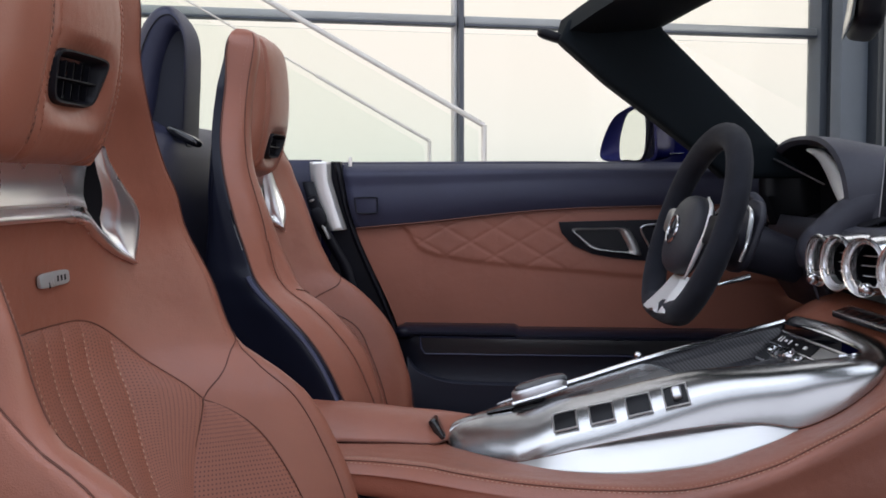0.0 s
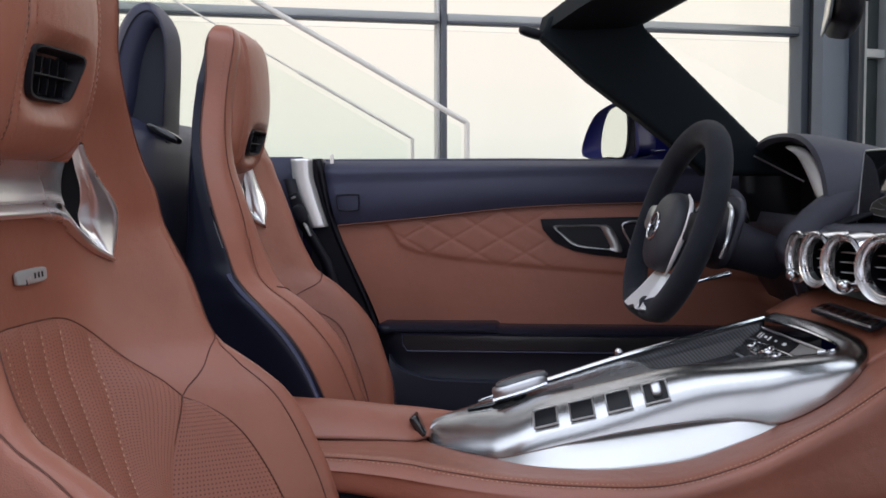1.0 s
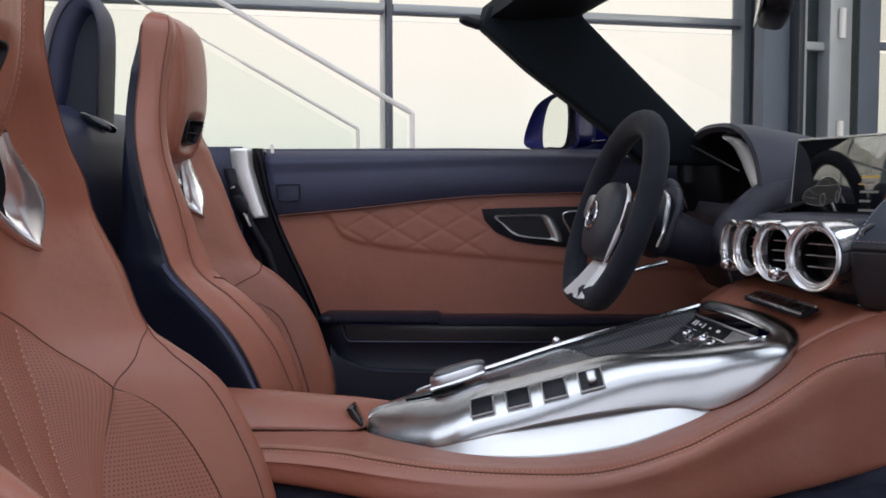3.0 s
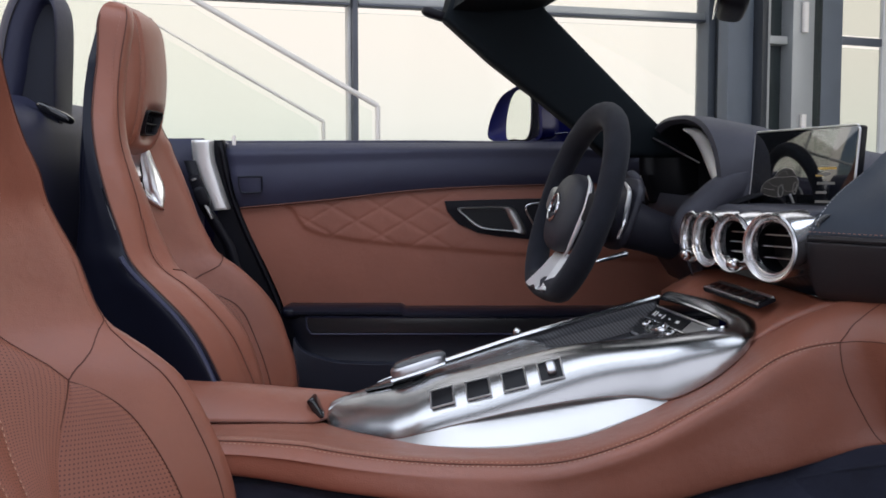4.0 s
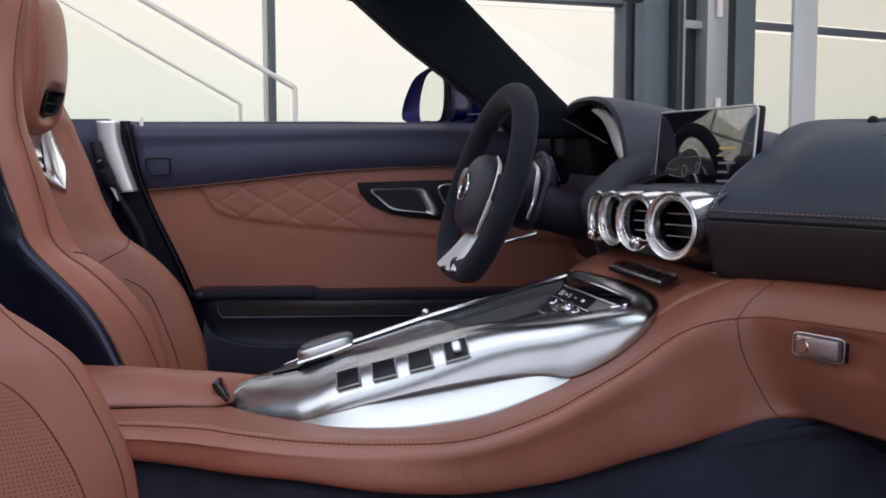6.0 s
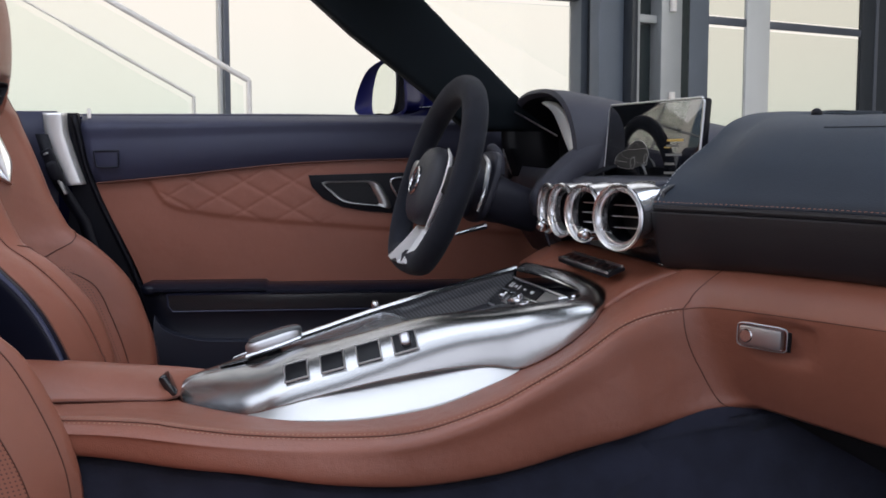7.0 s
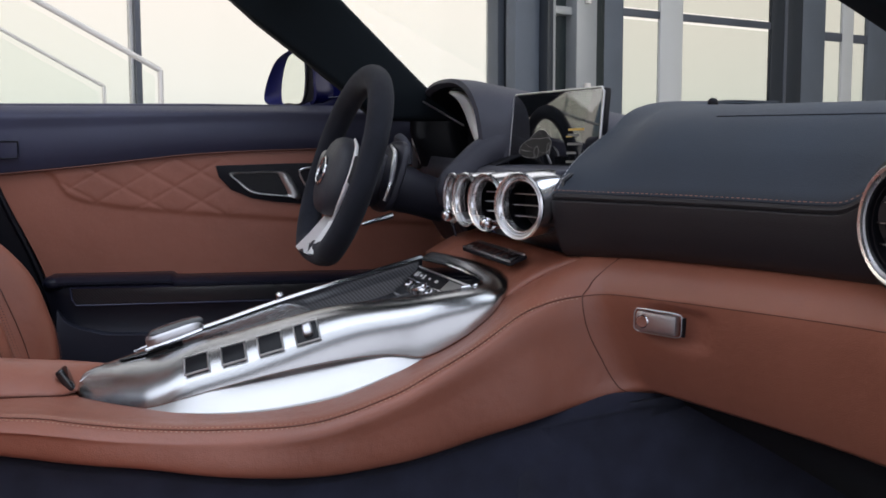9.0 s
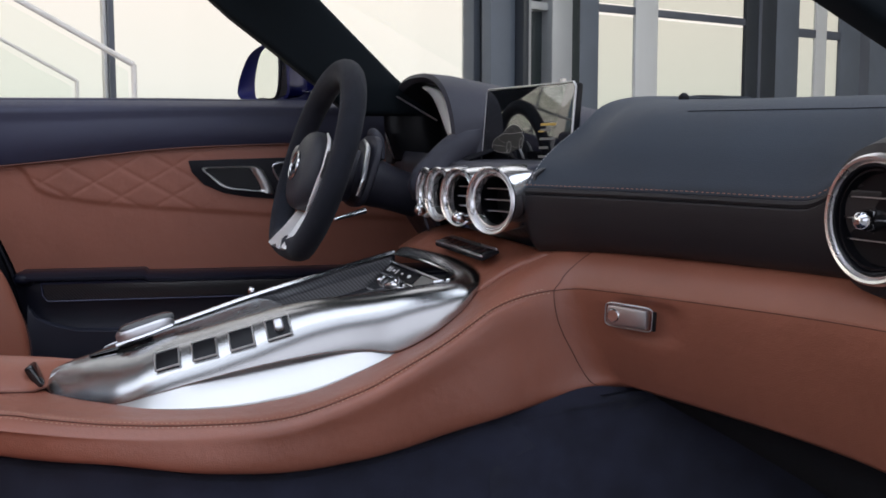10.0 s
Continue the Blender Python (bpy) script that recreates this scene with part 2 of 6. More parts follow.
    return bm


def tube(path, r, n=8, closed=False, flat=1.0, up=(0, 0, 1)):
    """A round or flattened rod along a path; r may be a list."""
    p = [Vector(q) for q in path]
    rows = []
    for i, q in enumerate(p):
        a = p[(i - 1) % len(p)] if closed or i else q
        b = p[(i + 1) % len(p)] if closed or i < len(p) - 1 else q
        t = (b - a).normalized()
        side = t.cross(Vector(up))
        if side.length < 1e-4:
            side = t.cross(Vector((1, 0, 0)))
        side.normalize()
        top = side.cross(t)
        rr = r[i] if isinstance(r, (list, tuple)) else r
        rows.append([q + side * rr * math.cos(6.28319 * k / n) + top * rr * flat * math.sin(6.28319 * k / n) for k in range(n)])
    if closed:
        rows.append(rows[0])
        bm = loft(rows, True)
        bmesh.ops.remove_doubles(bm, verts=bm.verts, dist=1e-6)
        return bm
    return loft(rows, True, True)


def box(cx, cy, cz, sx, sy, sz, bevel=0.0, turn=0.0, segs=2):
    bm = bmesh.new()
    bmesh.ops.create_cube(bm, size=1.0)
    bmesh.ops.scale(bm, vec=(sx, sy, sz), verts=bm.verts)
    if bevel:
        bmesh.ops.bevel(bm, geom=bm.edges[:], offset=bevel, segments=segs, profile=0.6, affect="EDGES")
    bmesh.ops.transform(bm, matrix=pose(cx, cy, cz, 0, 0, turn), verts=bm.verts)
    return bm


def moved(bm, m):
    bmesh.ops.transform(bm, matrix=m, verts=bm.verts)
    return bm


def joined(*many):
    out = many[0]
    for other in many[1:]:
        me = bpy.data.meshes.new("tmp")
        other.to_mesh(me)
        out.from_mesh(me)
        bpy.data.meshes.remove(me)
    return out


def prism(outline, depth, axis, bevel=0.0, segs=2):
    """A plate: outline points extruded by the vector axis * depth, edges rounded."""
    bm = bmesh.new()
    ax = Vector(axis) * depth
    a = [bm.verts.new(Vector(p)) for p in outline]
    b = [bm.verts.new(Vector(p) + ax) for p in outline]
    bm.faces.new(a)
    bm.faces.new(b[::-1])
    n = len(a)
    for i in range(n):
        bm.faces.new((a[i], b[i], b[(i + 1) % n], a[(i + 1) % n]))
    bmesh.ops.recalc_face_normals(bm, faces=bm.faces)
    if bevel:
        rim = [e for e in bm.edges if len(e.link_faces) == 2 and any(len(f.verts) == n and n != 4 for f in e.link_faces)]
        if n == 4:
            rim = bm.edges[:]
        bmesh.ops.bevel(bm, geom=rim, offset=bevel, segments=segs, profile=0.6, affect="EDGES")
    return bm


def lathe(profile, n=40):
    """A turned form about the z axis from rows of (radius, height)."""
    return loft([[(r * math.cos(6.28319 * k / n), r * math.sin(6.28319 * k / n), h) for k in range(n)] for r, h in profile], True)


def blob(a, b, c, power=2.5, n=24, m=14):
    """A rounded cushion form of half sizes a, b, c."""
    def s(v):
        return math.copysign(abs(v) ** (2 / power), v)
    rows = []
    for i in range(m + 1):
        th = -math.pi / 2 + math.pi * i / m
        ct, st = s(math.cos(th)), s(math.sin(th))
        rows.append([(a * ct * s(math.cos(6.28319 * k / n)), b * ct * s(math.sin(6.28319 * k / n)), c * st) for k in range(n)])
    bm = loft(rows, True)
    bmesh.ops.remove_doubles(bm, verts=bm.verts, dist=1e-6)
    return bm


def stitches(path, length=0.0045, gap=0.003, r=0.0007, lift=(0, 0, 0)):
    """A row of sewn stitches along a fine path."""
    bm = bmesh.new()
    p = [Vector(q) + Vector(lift) for q in path]
    seg = [0.0]
    for a, b in zip(p, p[1:]):
        seg.append(seg[-1] + (b - a).length)

    def at(d):
        j = 0
        lo, hi = 0, len(seg) - 2
        while lo < hi:
            j = (lo + hi + 1) // 2
            if seg[j] <= d:
                lo = j
            else:
                hi = j - 1
        f = (d - seg[lo]) / max(1e-9, seg[lo + 1] - seg[lo])
        return p[lo].lerp(p[lo + 1], min(f, 1))
    d = 0.0
    while d + length < seg[-1]:
        a, b = at(d), at(d + length)
        t = (b - a).normalized()
        s = t.orthogonal().normalized()
        u = t.cross(s)
        ends = []
        for q, k in ((a, 0.5), (a.lerp(b, 0.25), 1), (a.lerp(b, 0.75), 1), (b, 0.5)):
            ends.append([bm.verts.new(q + (s * math.cos(1.5708 * i) + u * math.sin(1.5708 * i)) * r * k) for i in range(4)])
        for e, f in zip(ends, ends[1:]):
            for i in range(4):
                bm.faces.new((e[i], e[(i + 1) % 4], f[(i + 1) % 4], f[i]))
        d += length + gap
    return bm


BASE = {}


def thing(name, label, category, loc=(0, 0, 0), group="", kind=""):
    ob = new(name)
    ob.empty_display_size = 0.1
    ob.location = loc
    BASE[ob] = Vector(loc)
    return tagged(ob, label, category, group, kind)


def part(name, bm, material, parent, label="", smooth=True, solid=0.0, sharp=40):
    """Links a bmesh, given in world metres, as one mesh under a thing or a part."""
    base = BASE.get(parent, Vector((0, 0, 0))) if parent else Vector((0, 0, 0))
    bmesh.ops.translate(bm, vec=-base, verts=bm.verts)
    me = bpy.data.meshes.new(name)
    bm.to_mesh(me)
    bm.free()
    me.materials.append(material)
    if smooth:
        for f in me.polygons:
            f.use_smooth = True
        me.set_sharp_from_angle(angle=radians(sharp))
    ob = new(name, me)
    if parent:
        ob.parent = parent
        BASE[ob] = base
    if solid:
        md = ob.modifiers.new("thickness", "SOLIDIFY")
        md.thickness, md.offset = solid, -1
    if label:
        ob["label"] = label
    return ob


def structure(name, bm, material, label="", category="", smooth=False):
    return tagged(part(name, bm, material, None, "", smooth), label, category, kind="structure")


# ---- the hall ----
W1, W1D = Vector((0.09, 2.57, 0)), Vector((1, 0.33, 0)).normalized()
W2, W2D = Vector((1.87, 2.95, 0)), Vector((1, 0.5, 0)).normalized()


def on(p0, d, s, z, out=0.0):
    """A point on a glazed wall: s along it, z up, out towards the hall."""
    return p0 + d * s + Vector((d.y, -d.x, 0)) * out + Vector((0, 0, z))


def bar(p0, d, s0, s1, z0, z1, thick, out=0.0, bevel=0.004):
    c = on(p0, d, (s0 + s1) / 2, (z0 + z1) / 2, out)
    return box(c.x, c.y, c.z, s1 - s0, thick, z1 - z0, bevel, math.degrees(math.atan2(d.y, d.x)))


structure("floor", box(1, -1, -0.05, 16, 16, 0.1), FLOORM, "smooth grey polished hall floor", "floor")
# ceiling and walls out of view, added for bounce light and metal reflections
structure("ceiling", box(1, -1, 4.15, 16, 16, 0.1), CEILM, "unseen grey ceiling added to close the hall", "ceiling")
structure("wall_west", box(-5.6, -4.15, 2.05, 0.2, 9.7, 4.1), WALLM, "unseen white wall added to close the hall", "wall")
structure("wall_east", box(8.4, -1, 2.05, 0.2, 16, 4.1), WALLM, "unseen white wall added to close the hall", "wall")
structure("wall_south", box(1, -6.6, 2.05, 16, 0.2, 4.1), CEILM, "unseen grey wall added behind the camera", "wall")

# bright hazy distance beyond the glass
bm_, bt, bb = nodes_of("hazy_distance")
co = bt.nodes.new("ShaderNodeTexCoord")
sp = bt.nodes.new("ShaderNodeSeparateXYZ")
bt.links.new(co.outputs["Object"], sp.inputs[0])
nz = add(bt, "ShaderNodeTexNoise", Scale=0.8, Detail=4.0)
bt.links.new(co.outputs["Object"], nz.inputs["Vector"])
ma = bt.nodes.new("ShaderNodeMath")
ma.operation = "MULTIPLY_ADD"
ma.inputs[1].default_value = 0.35
bt.links.new(nz.outputs[0], ma.inputs[0])
bt.links.new(sp.outputs[2], ma.inputs[2])
rp = bt.nodes.new("ShaderNodeValToRGB")
mr = add(bt, "ShaderNodeMapRange")
mr.inputs["From Min"].default_value, mr.inputs["From Max"].default_value = 0.0, 4.0
bt.links.new(ma.outputs[0], mr.inputs[0])
bt.links.new(mr.outputs[0], rp.inputs[0])
el = rp.color_ramp.elements
el[0].position, el[0].color = 0.0, (0.80, 0.81, 0.77, 1)
el[1].position, el[1].color = 1.0, (1.07, 1.00, 0.91, 1)
for at_, col in ((0.30, (0.88, 0.88, 0.83, 1)), (0.40, (0.97, 0.94, 0.88, 1)), (0.62, (1.05, 0.97, 0.90, 1))):
    e_ = el.new(at_)
    e_.color = col
bb.inputs["Base Color"].default_value = (0, 0, 0, 1)
bb.inputs["Roughness"].default_value = 1.0
bt.links.new(rp.outputs[0], bb.inputs["Emission Color"])
bb.inputs["Emission Strength"].default_value = 1.0
back = bmesh.new()
bv = [back.verts.new(p) for p in ((-16, 9, -1), (18, 14, -1), (18, 14, 12), (-16, 9, 12))]
back.faces.new(bv)
structure("backdrop", back, bm_, "bright hazy white sky over pale land", "backdrop")


def glazing(name, p0, d, s0, s1, label):
    w = thing(name, label, "window", on(p0, d, s0, 0), kind="structure")
    return w


win = glazing("window_1", W1, W1D, -4.6, 1.5, "tall glazed wall with slate frames and bright panes")
edges = [-5.90, -4.58, -3.05, -1.53, 0.0, 1.517]
for k, s in enumerate(edges[:-1]):
    part("mullion", bar(W1, W1D, s - 0.006, s + 0.015, 0.0, 4.1, 0.05), FRAME, win)
    part("mullion_reveal", bar(W1, W1D, s - 0.018, s - 0.0065, 0.0, 4.1, 0.05, -0.03), WALLM, win)
for z in (1.438, 2.75):
    for a, b in zip(edges, edges[1:]):
        part("transom", bar(W1, W1D, a + 0.017, b - 0.017, z - 0.010, z + 0.018, 0.05), PALE, win)
        part("transom_ledge", bar(W1, W1D, a + 0.017, b - 0.017, z - 0.020, z - 0.0105, 0.06, 0.0), FRAME, win)
for a, b in zip(edges, edges[1:]):
    for z0, z1 in ((0.05, 1.40), (1.46, 2.71), (2.77, 4.1)):
        pn = part("pane", bar(W1, W1D, a + 0.0175, b - 0.0175, z0, z1, 0.012, -0.04, 0), PANE, win, smooth=False)
        pn.visible_shadow = False

# added band above the view that keeps the bright backdrop out of reflections
structure("reflection_block_north", joined(bar(W1, W1D, -6.2, 1.56, 2.40, 4.1, 0.12, 0.08), bar(W2, W2D, -0.45, 5.3, 2.40, 4.1, 0.12, 0.12)), CEILM, "unseen grey band above the windows, added to darken reflections", "wall")

# corner posts and glazed door to the right of the first window
post = thing("window_post", "dark slate corner post of the glazed wall", "post", on(W2, W2D, -0.45, 0), kind="structure")
part("side_frame", bar(W1, W1D, 1.500, 1.5335, 0, 4.1, 0.10), COLUMN, post)
part("dark_frame", bar(W1, W1D, 1.534, 1.576, 0, 4.1, 0.14), DARKF, post)
part("bead", bar(W1, W1D, 1.5765, 1.583, 0, 4.1, 0.15), COLUMN, post)
part("dark_frame", bar(W1, W1D, 1.5835, 1.61, 0, 4.1, 0.14), DARKF, post)
part("bead", bar(W1, W1D, 1.6105, 1.622, 0, 4.1, 0.16), COLUMN, post)
part("column", bar(W2, W2D, -0.372, -0.243, 0, 4.1, 0.06), COLUMN, post)
part("dark_edge", bar(W2, W2D, -0.242, -0.212, 0, 4.1, 0.16), DARKF, post)
gdoor = thing("door_1", "glazed door with pale metal stile and hinges", "door", on(W2, W2D, -0.1, 0), kind="structure")
part("side_frame", bar(W2, W2D, -0.211, -0.172, 0, 4.1, 0.10), PALE, gdoor)
part("pane", bar(W2, W2D, -0.171, -0.06, 0, 1.31, 0.02, -0.02, 0), DARKGLASS, gdoor)
part("rail", bar(W2, W2D, -0.171, -0.06, 1.312, 1.345, 0.06), PALE, gdoor)
part("pane", bar(W2, W2D, -0.171, -0.06, 1.347, 4.1, 0.02, -0.02, 0), DARKGLASS, gdoor)
part("stile", bar(W2, W2D, -0.059, 0.058, 0, 4.1, 0.11), PALE, gdoor)
for z in (0.97, 1.42):
    h = on(W2, W2D, -0.004, z, 0.065)
    hg = lathe([(0.0001, -0.06), (0.014, -0.06), (0.014, 0.06), (0.0001, 0.06)], 12)
    part("hinge", moved(hg, pose(h.x, h.y, h.z)), RAILM, gdoor)
post2 = thing("window_post", "wide grey-blue steel column of the glazed wall", "post", on(W2, W2D, 0.2, 0), kind="structure")
part("dark_edge", bar(W2, W2D, 0.059, 0.143, 0, 4.1, 0.03), DARKGLASS, post2)
part("column", bar(W2, W2D, 0.144, 0.262, 0, 4.1, 0.022), COLUMN, post2)
win2 = glazing("window_2", W2, W2D, 0.27, 1.3, "tall glazed bay with a pale mullion and dark transom")
part("mullion", bar(W2, W2D, 0.500, 0.65, 0, 4.1, 0.02), WALLM, win2)
for a, b in ((0.263, 0.499), (0.651, 1.30)):
    part("transom", bar(W2, W2D, a, b, 1.332, 1.366, 0.018), FRAME, win2)
    for z0, z1 in ((0.02, 1.32), (1.374, 4.1)):
        pn = part("pane", bar(W2, W2D, a + 0.001, b - 0.001, z0, z1, 0.006, -0.006, 0), TINTPANE, win2, smooth=False)
        pn.visible_shadow = False
post3 = thing("window_post", "dark and grey-blue paired posts of the glazed wall", "post", on(W2, W2D, 1.5, 0), kind="structure")
part("dark_frame", bar(W2, W2D, 1.301, 1.40, 0, 4.1, 0.024), DARKF, post3)
part("bead", bar(W2, W2D, 1.401, 1.425, 0, 4.1, 0.028), FRAME, post3)
part("dark_frame", bar(W2, W2D, 1.426, 1.55, 0, 4.1, 0.024), DARKF, post3)
part("column", bar(W2, W2D, 1.551, 1.745, 0, 4.1, 0.022), COLUMN, post3)
win3 = glazing("window_3", W2, W2D, 1.75, 3.2, "narrow glazed bays with pale mullions")
for a, b in ((1.746, 1.90), (2.0, 2.13)):
    part("transom", bar(W2, W2D, a, b, 1.30, 1.345, 0.018), FRAME, win3)
    pn = part("pane", bar(W2, W2D, a, b, 0.02, 4.1, 0.006, -0.006, 0), TINTPANE, win3, smooth=False)
    pn.visible_shadow = False
part("mullion", bar(W2, W2D, 1.901, 1.999, 0, 4.1, 0.02), WALLM, win3)
part("column", bar(W2, W2D, 2.131, 2.32, 0, 4.1, 0.026), COLUMN, win3)
part("dark_frame", bar(W2, W2D, 2.321, 2.42, 0, 4.1, 0.024), FRAME, win3)
part("panel", bar(W2, W2D, 2.421, 5.2, 0, 4.1, 0.022), COLUMN, win3)

# stair balustrades with glass under steel handrails
for k, (p0, s_end, z_end, s_top, z_top) in enumerate(((Vector((0.2, 2.2, 0)), 0.005, 1.027, -1.9, 2.06), (Vector((0.0, 2.45, 0)), -0.011, 0.984, -2.0, 2.09))):
    bal = thing("stair_balustrade", "sloping steel handrail over greenish glass beside stairs", "balustrade", on(p0, W1D, 0, 0), group="stair balustrades")
    a, b, c = on(p0, W1D, s_top, z_top), on(p0, W1D, s_end, z_end), on(p0, W1D, s_end, 0.0)
    top = a if k == 0 else b.lerp(a, 0.21)
    # the rail's fading in bright haze is put into a thinner, paler run
    if k:
        part("handrail", tube([a, top], 0.0035, 8), RAILM, bal, "upper run of the handrail, thinned and paled for haze")
    part("handrail", tube([top, b], 0.0095 if k == 0 else 0.006, 10), STAIRM, bal)
    part("end_post", tube([b, c], 0.0095 if k == 0 else 0.007, 10), STAIRM, bal)
    gp = part("glass_panel", prism([a - Vector((0, 0, 0.02)), b - Vector((0.02, 0, 0.02)), c - Vector((0.02, 0, 0)), on(p0, W1D, s_top, 0.0)], 0.01, (0, 1, 0)), GREENPANE, bal, smooth=False)
    gp.visible_shadow = False


# ---- seats ----
SEAT_Y = -0.42
MID = 0.045
# height: half width, centre front, bolster front, side seam, shell rear
SEAT_ROWS = [
    (0.30, 0.285, 0.02, 0.172, 0.095, -0.10),
    (0.36, 0.288, -0.01, 0.172, 0.095, -0.12),
    (0.417, 0.290, -0.045, 0.164, 0.095, -0.12),
    (0.484, 0.292, -0.085, 0.138, 0.090, -0.125),
    (0.55, 0.292, -0.115, 0.100, 0.070, -0.13),
    (0.587, 0.290, -0.13, 0.056, 0.040, -0.13),
    (0.62, 0.286, -0.138, 0.008, -0.005, -0.13),
    (0.705, 0.280, -0.15, -0.026, -0.076, -0.128),
    (0.771, 0.264, -0.152, -0.054, -0.096, -0.128),
    (0.813, 0.244, -0.145, -0.058, -0.098, -0.122),
    (0.850, 0.220, -0.138, -0.066, -0.102, -0.122),
    (0.895, 0.190, -0.128, -0.069, -0.105, -0.122),
    (0.935, 0.160, -0.118, -0.067, -0.103, -0.122),
    (0.975, 0.146, -0.112, -0.068, -0.102, -0.119),
    (1.015, 0.139, -0.105, -0.064, -0.099, -0.109),
    (1.040, 0.136, -0.098, -0.064, -0.104, -0.110),
    (1.053, 0.132, -0.090, -0.068, -0.102, -0.106),
    (1.061, 0.126, -0.085, -0.076, -0.098, -0.101),
]


def seat_section(z):
    hw, xc, xb, xs, xr = curve_at(SEAT_ROWS, z)
    d = xb - xc
    k = min(1.0, max(0.0, (0.66 - z) / 0.08))
    half = [(0, xc), (0.25, xc + (0.015 + 0.02 * k) * d), (0.45, xc + (0.08 + 0.07 * k) * d), (0.62, xc + (0.26 + 0.18 * k) * d), (0.77, xc + (0.62 + 0.13 * k) * d), (0.86, xc + 0.90 * d), (0.915, xb),
            (0.965, xb - 0.22 * (xb - xs)), (0.99, xb - 0.6 * (xb - xs)), (1.0, xs)]
    return hw, half


def seat_x(y, z):
    """The front of the leather at a place across and up the seat."""
    hw, half = seat_section(z)
    x = curve_at([(a, b) for a, b in half], min(abs(y) / hw, 1.0))[0]
    if y < 0 and z > 0.83:
        # the near wing is cut back behind the headrest
        w = min(1.0, (z - 0.83) / 0.05)
        x += w * (min(x, -0.100) - x)
    return x


def seat_pt(y, z, lift=0.0):
    return Vector((seat_x(y, z) + lift, SEAT_Y + y, z))


def seat_off(y, z, lift=0.0):
    """A place above the leather, measured along its normal."""
    h = 0.006
    gy = (seat_x(y + h, z) - seat_x(y - h, z)) / (2 * h)
    gz = (seat_x(y, z + h) - seat_x(y, z - h)) / (2 * h)
    return Vector((seat_x(y, z), SEAT_Y + y, z)) + Vector((1, -gy, -gz)).normalized() * lift


def neck_vent(seat, y0, at, size):
    """A black vent in the dish of a headrest."""
    def rim(scale, dx):
        ring = []
        for k in range(64):
            a = 6.28319 * k / 64
            c, q = math.cos(a), math.sin(a)
            yy = math.copysign(abs(c) ** 0.35, c)
            zz = math.copysign(abs(q) ** 0.35, q)
            half = (0.0555 + 0.0095 * zz) * size
            ring.append(Vector((at[2] + 0.008 * zz * size + dx, y0 + at[0] + yy * half * scale, at[1] + 0.0255 * size * zz * scale)))
        return ring
    vent = part("neck_vent", loft([rim(1.12, -0.012), rim(1.13, 0.0), rim(1.08, 0.005), rim(1.0, 0.005), rim(0.93, 0.001), rim(0.86, -0.016)], True), BLACK, seat, "black plastic neck warmer vent")
    part("vent_backing", prism(rim(0.9, -0.014), 0.002, (1, 0, 0)), GLOSS, vent)
    part("slat", box(at[2] - 0.003, y0 + at[0], at[1] - 0.0015, 0.010, 0.098 * size, 0.0016), BLACK, vent)
    for dy in (-0.04, -0.02, 0.0, 0.02, 0.04):
        part("slat", moved(box(0, 0, 0, 0.006, 0.0016, 0.040 * size), Matrix.Translation((at[2] - 0.007, y0 + at[0] + dy * size, at[1] - 0.001)) @ pose(0, 0, 0, 0, 9, 0)), BLACK, vent)


def headrest(seat, y0, rows_, vent_at, size, near=0.66):
    """A middle panel between two rolls, dished round the neck vent: rows of height, half width, front."""
    vy, vz, vx = vent_at

    def front(y, z):
        w, xf = curve_at(rows_, z)
        u = min(1.0, abs(y) / w)
        ty, tz = (y - vy) / (0.094 * size), (z - vz + 0.004) / (0.052 * size)
        dish = 0.024 * max(0.0, 1 - ty * ty) ** 1.5 * max(0.0, 1 - tz * tz) ** 1.5
        back = -0.106 + 0.022 * min(1.0, max(0.0, (z - 0.98) / 0.08))
        line = near if y < 0 else 0.66
        groove = 0.0050 * math.exp(-((u - line) / 0.03) ** 2) + 0.05 * (0.66 - line) * max(0.0, (u - line) / (1 - line)) ** 1.3
        return back + (xf - 0.016 * u * u - back) * max(0.0, 1 - u ** 8) ** 0.6 - dish - groove
    z0, z1 = rows_[0][0], rows_[-1][0]
    rows = []
    for i in range(85):
        z = z0 + (z1 - z0) * i / 84
        w, xf = curve_at(rows_, z)
        us = [math.sin(math.pi / 2 * (k / 60 - 1)) for k in range(121)]
        rows.append([Vector((front(u * w, z), y0 + u * w, z)) for u in us])
    pad = loft(rows)
    inside = []
    for v in pad.verts:
        dy, dz = v.co.y - y0 - vy, (v.co.z - vz) / (0.0262 * size)
        if abs(dy / ((0.0555 + 0.0095 * dz) * size)) ** 5 + abs(dz) ** 5 < 1:
            inside.append(v)
    bmesh.ops.delete(pad, geom=inside, context="VERTS")
    head = part("headrest", pad, TAN, seat, "padded tan leather headrest with side rolls")
    for sgn in (-1, 1):
        line = near if sgn < 0 else 0.66
        for du, mat in ((line, TAN_SEAM), (line - 0.05, THREAD_DARK), (line + 0.05, THREAD_DARK)):
            path = []
            for i in range(81):
                z = z0 + 0.018 + (z1 - z0 - 0.026) * i / 80
                w, xf = curve_at(rows_, z)
                path.append(Vector((front(sgn * du * w, z) + 0.0008, y0 + sgn * du * w, z)))
            part("seam" if mat == TAN_SEAM else "stitching", tube(path, 0.0012, 6) if mat == TAN_SEAM else stitches(path, 0.004, 0.003, 0.0007), mat, head)
    neck_vent(seat, y0, vent_at, size)


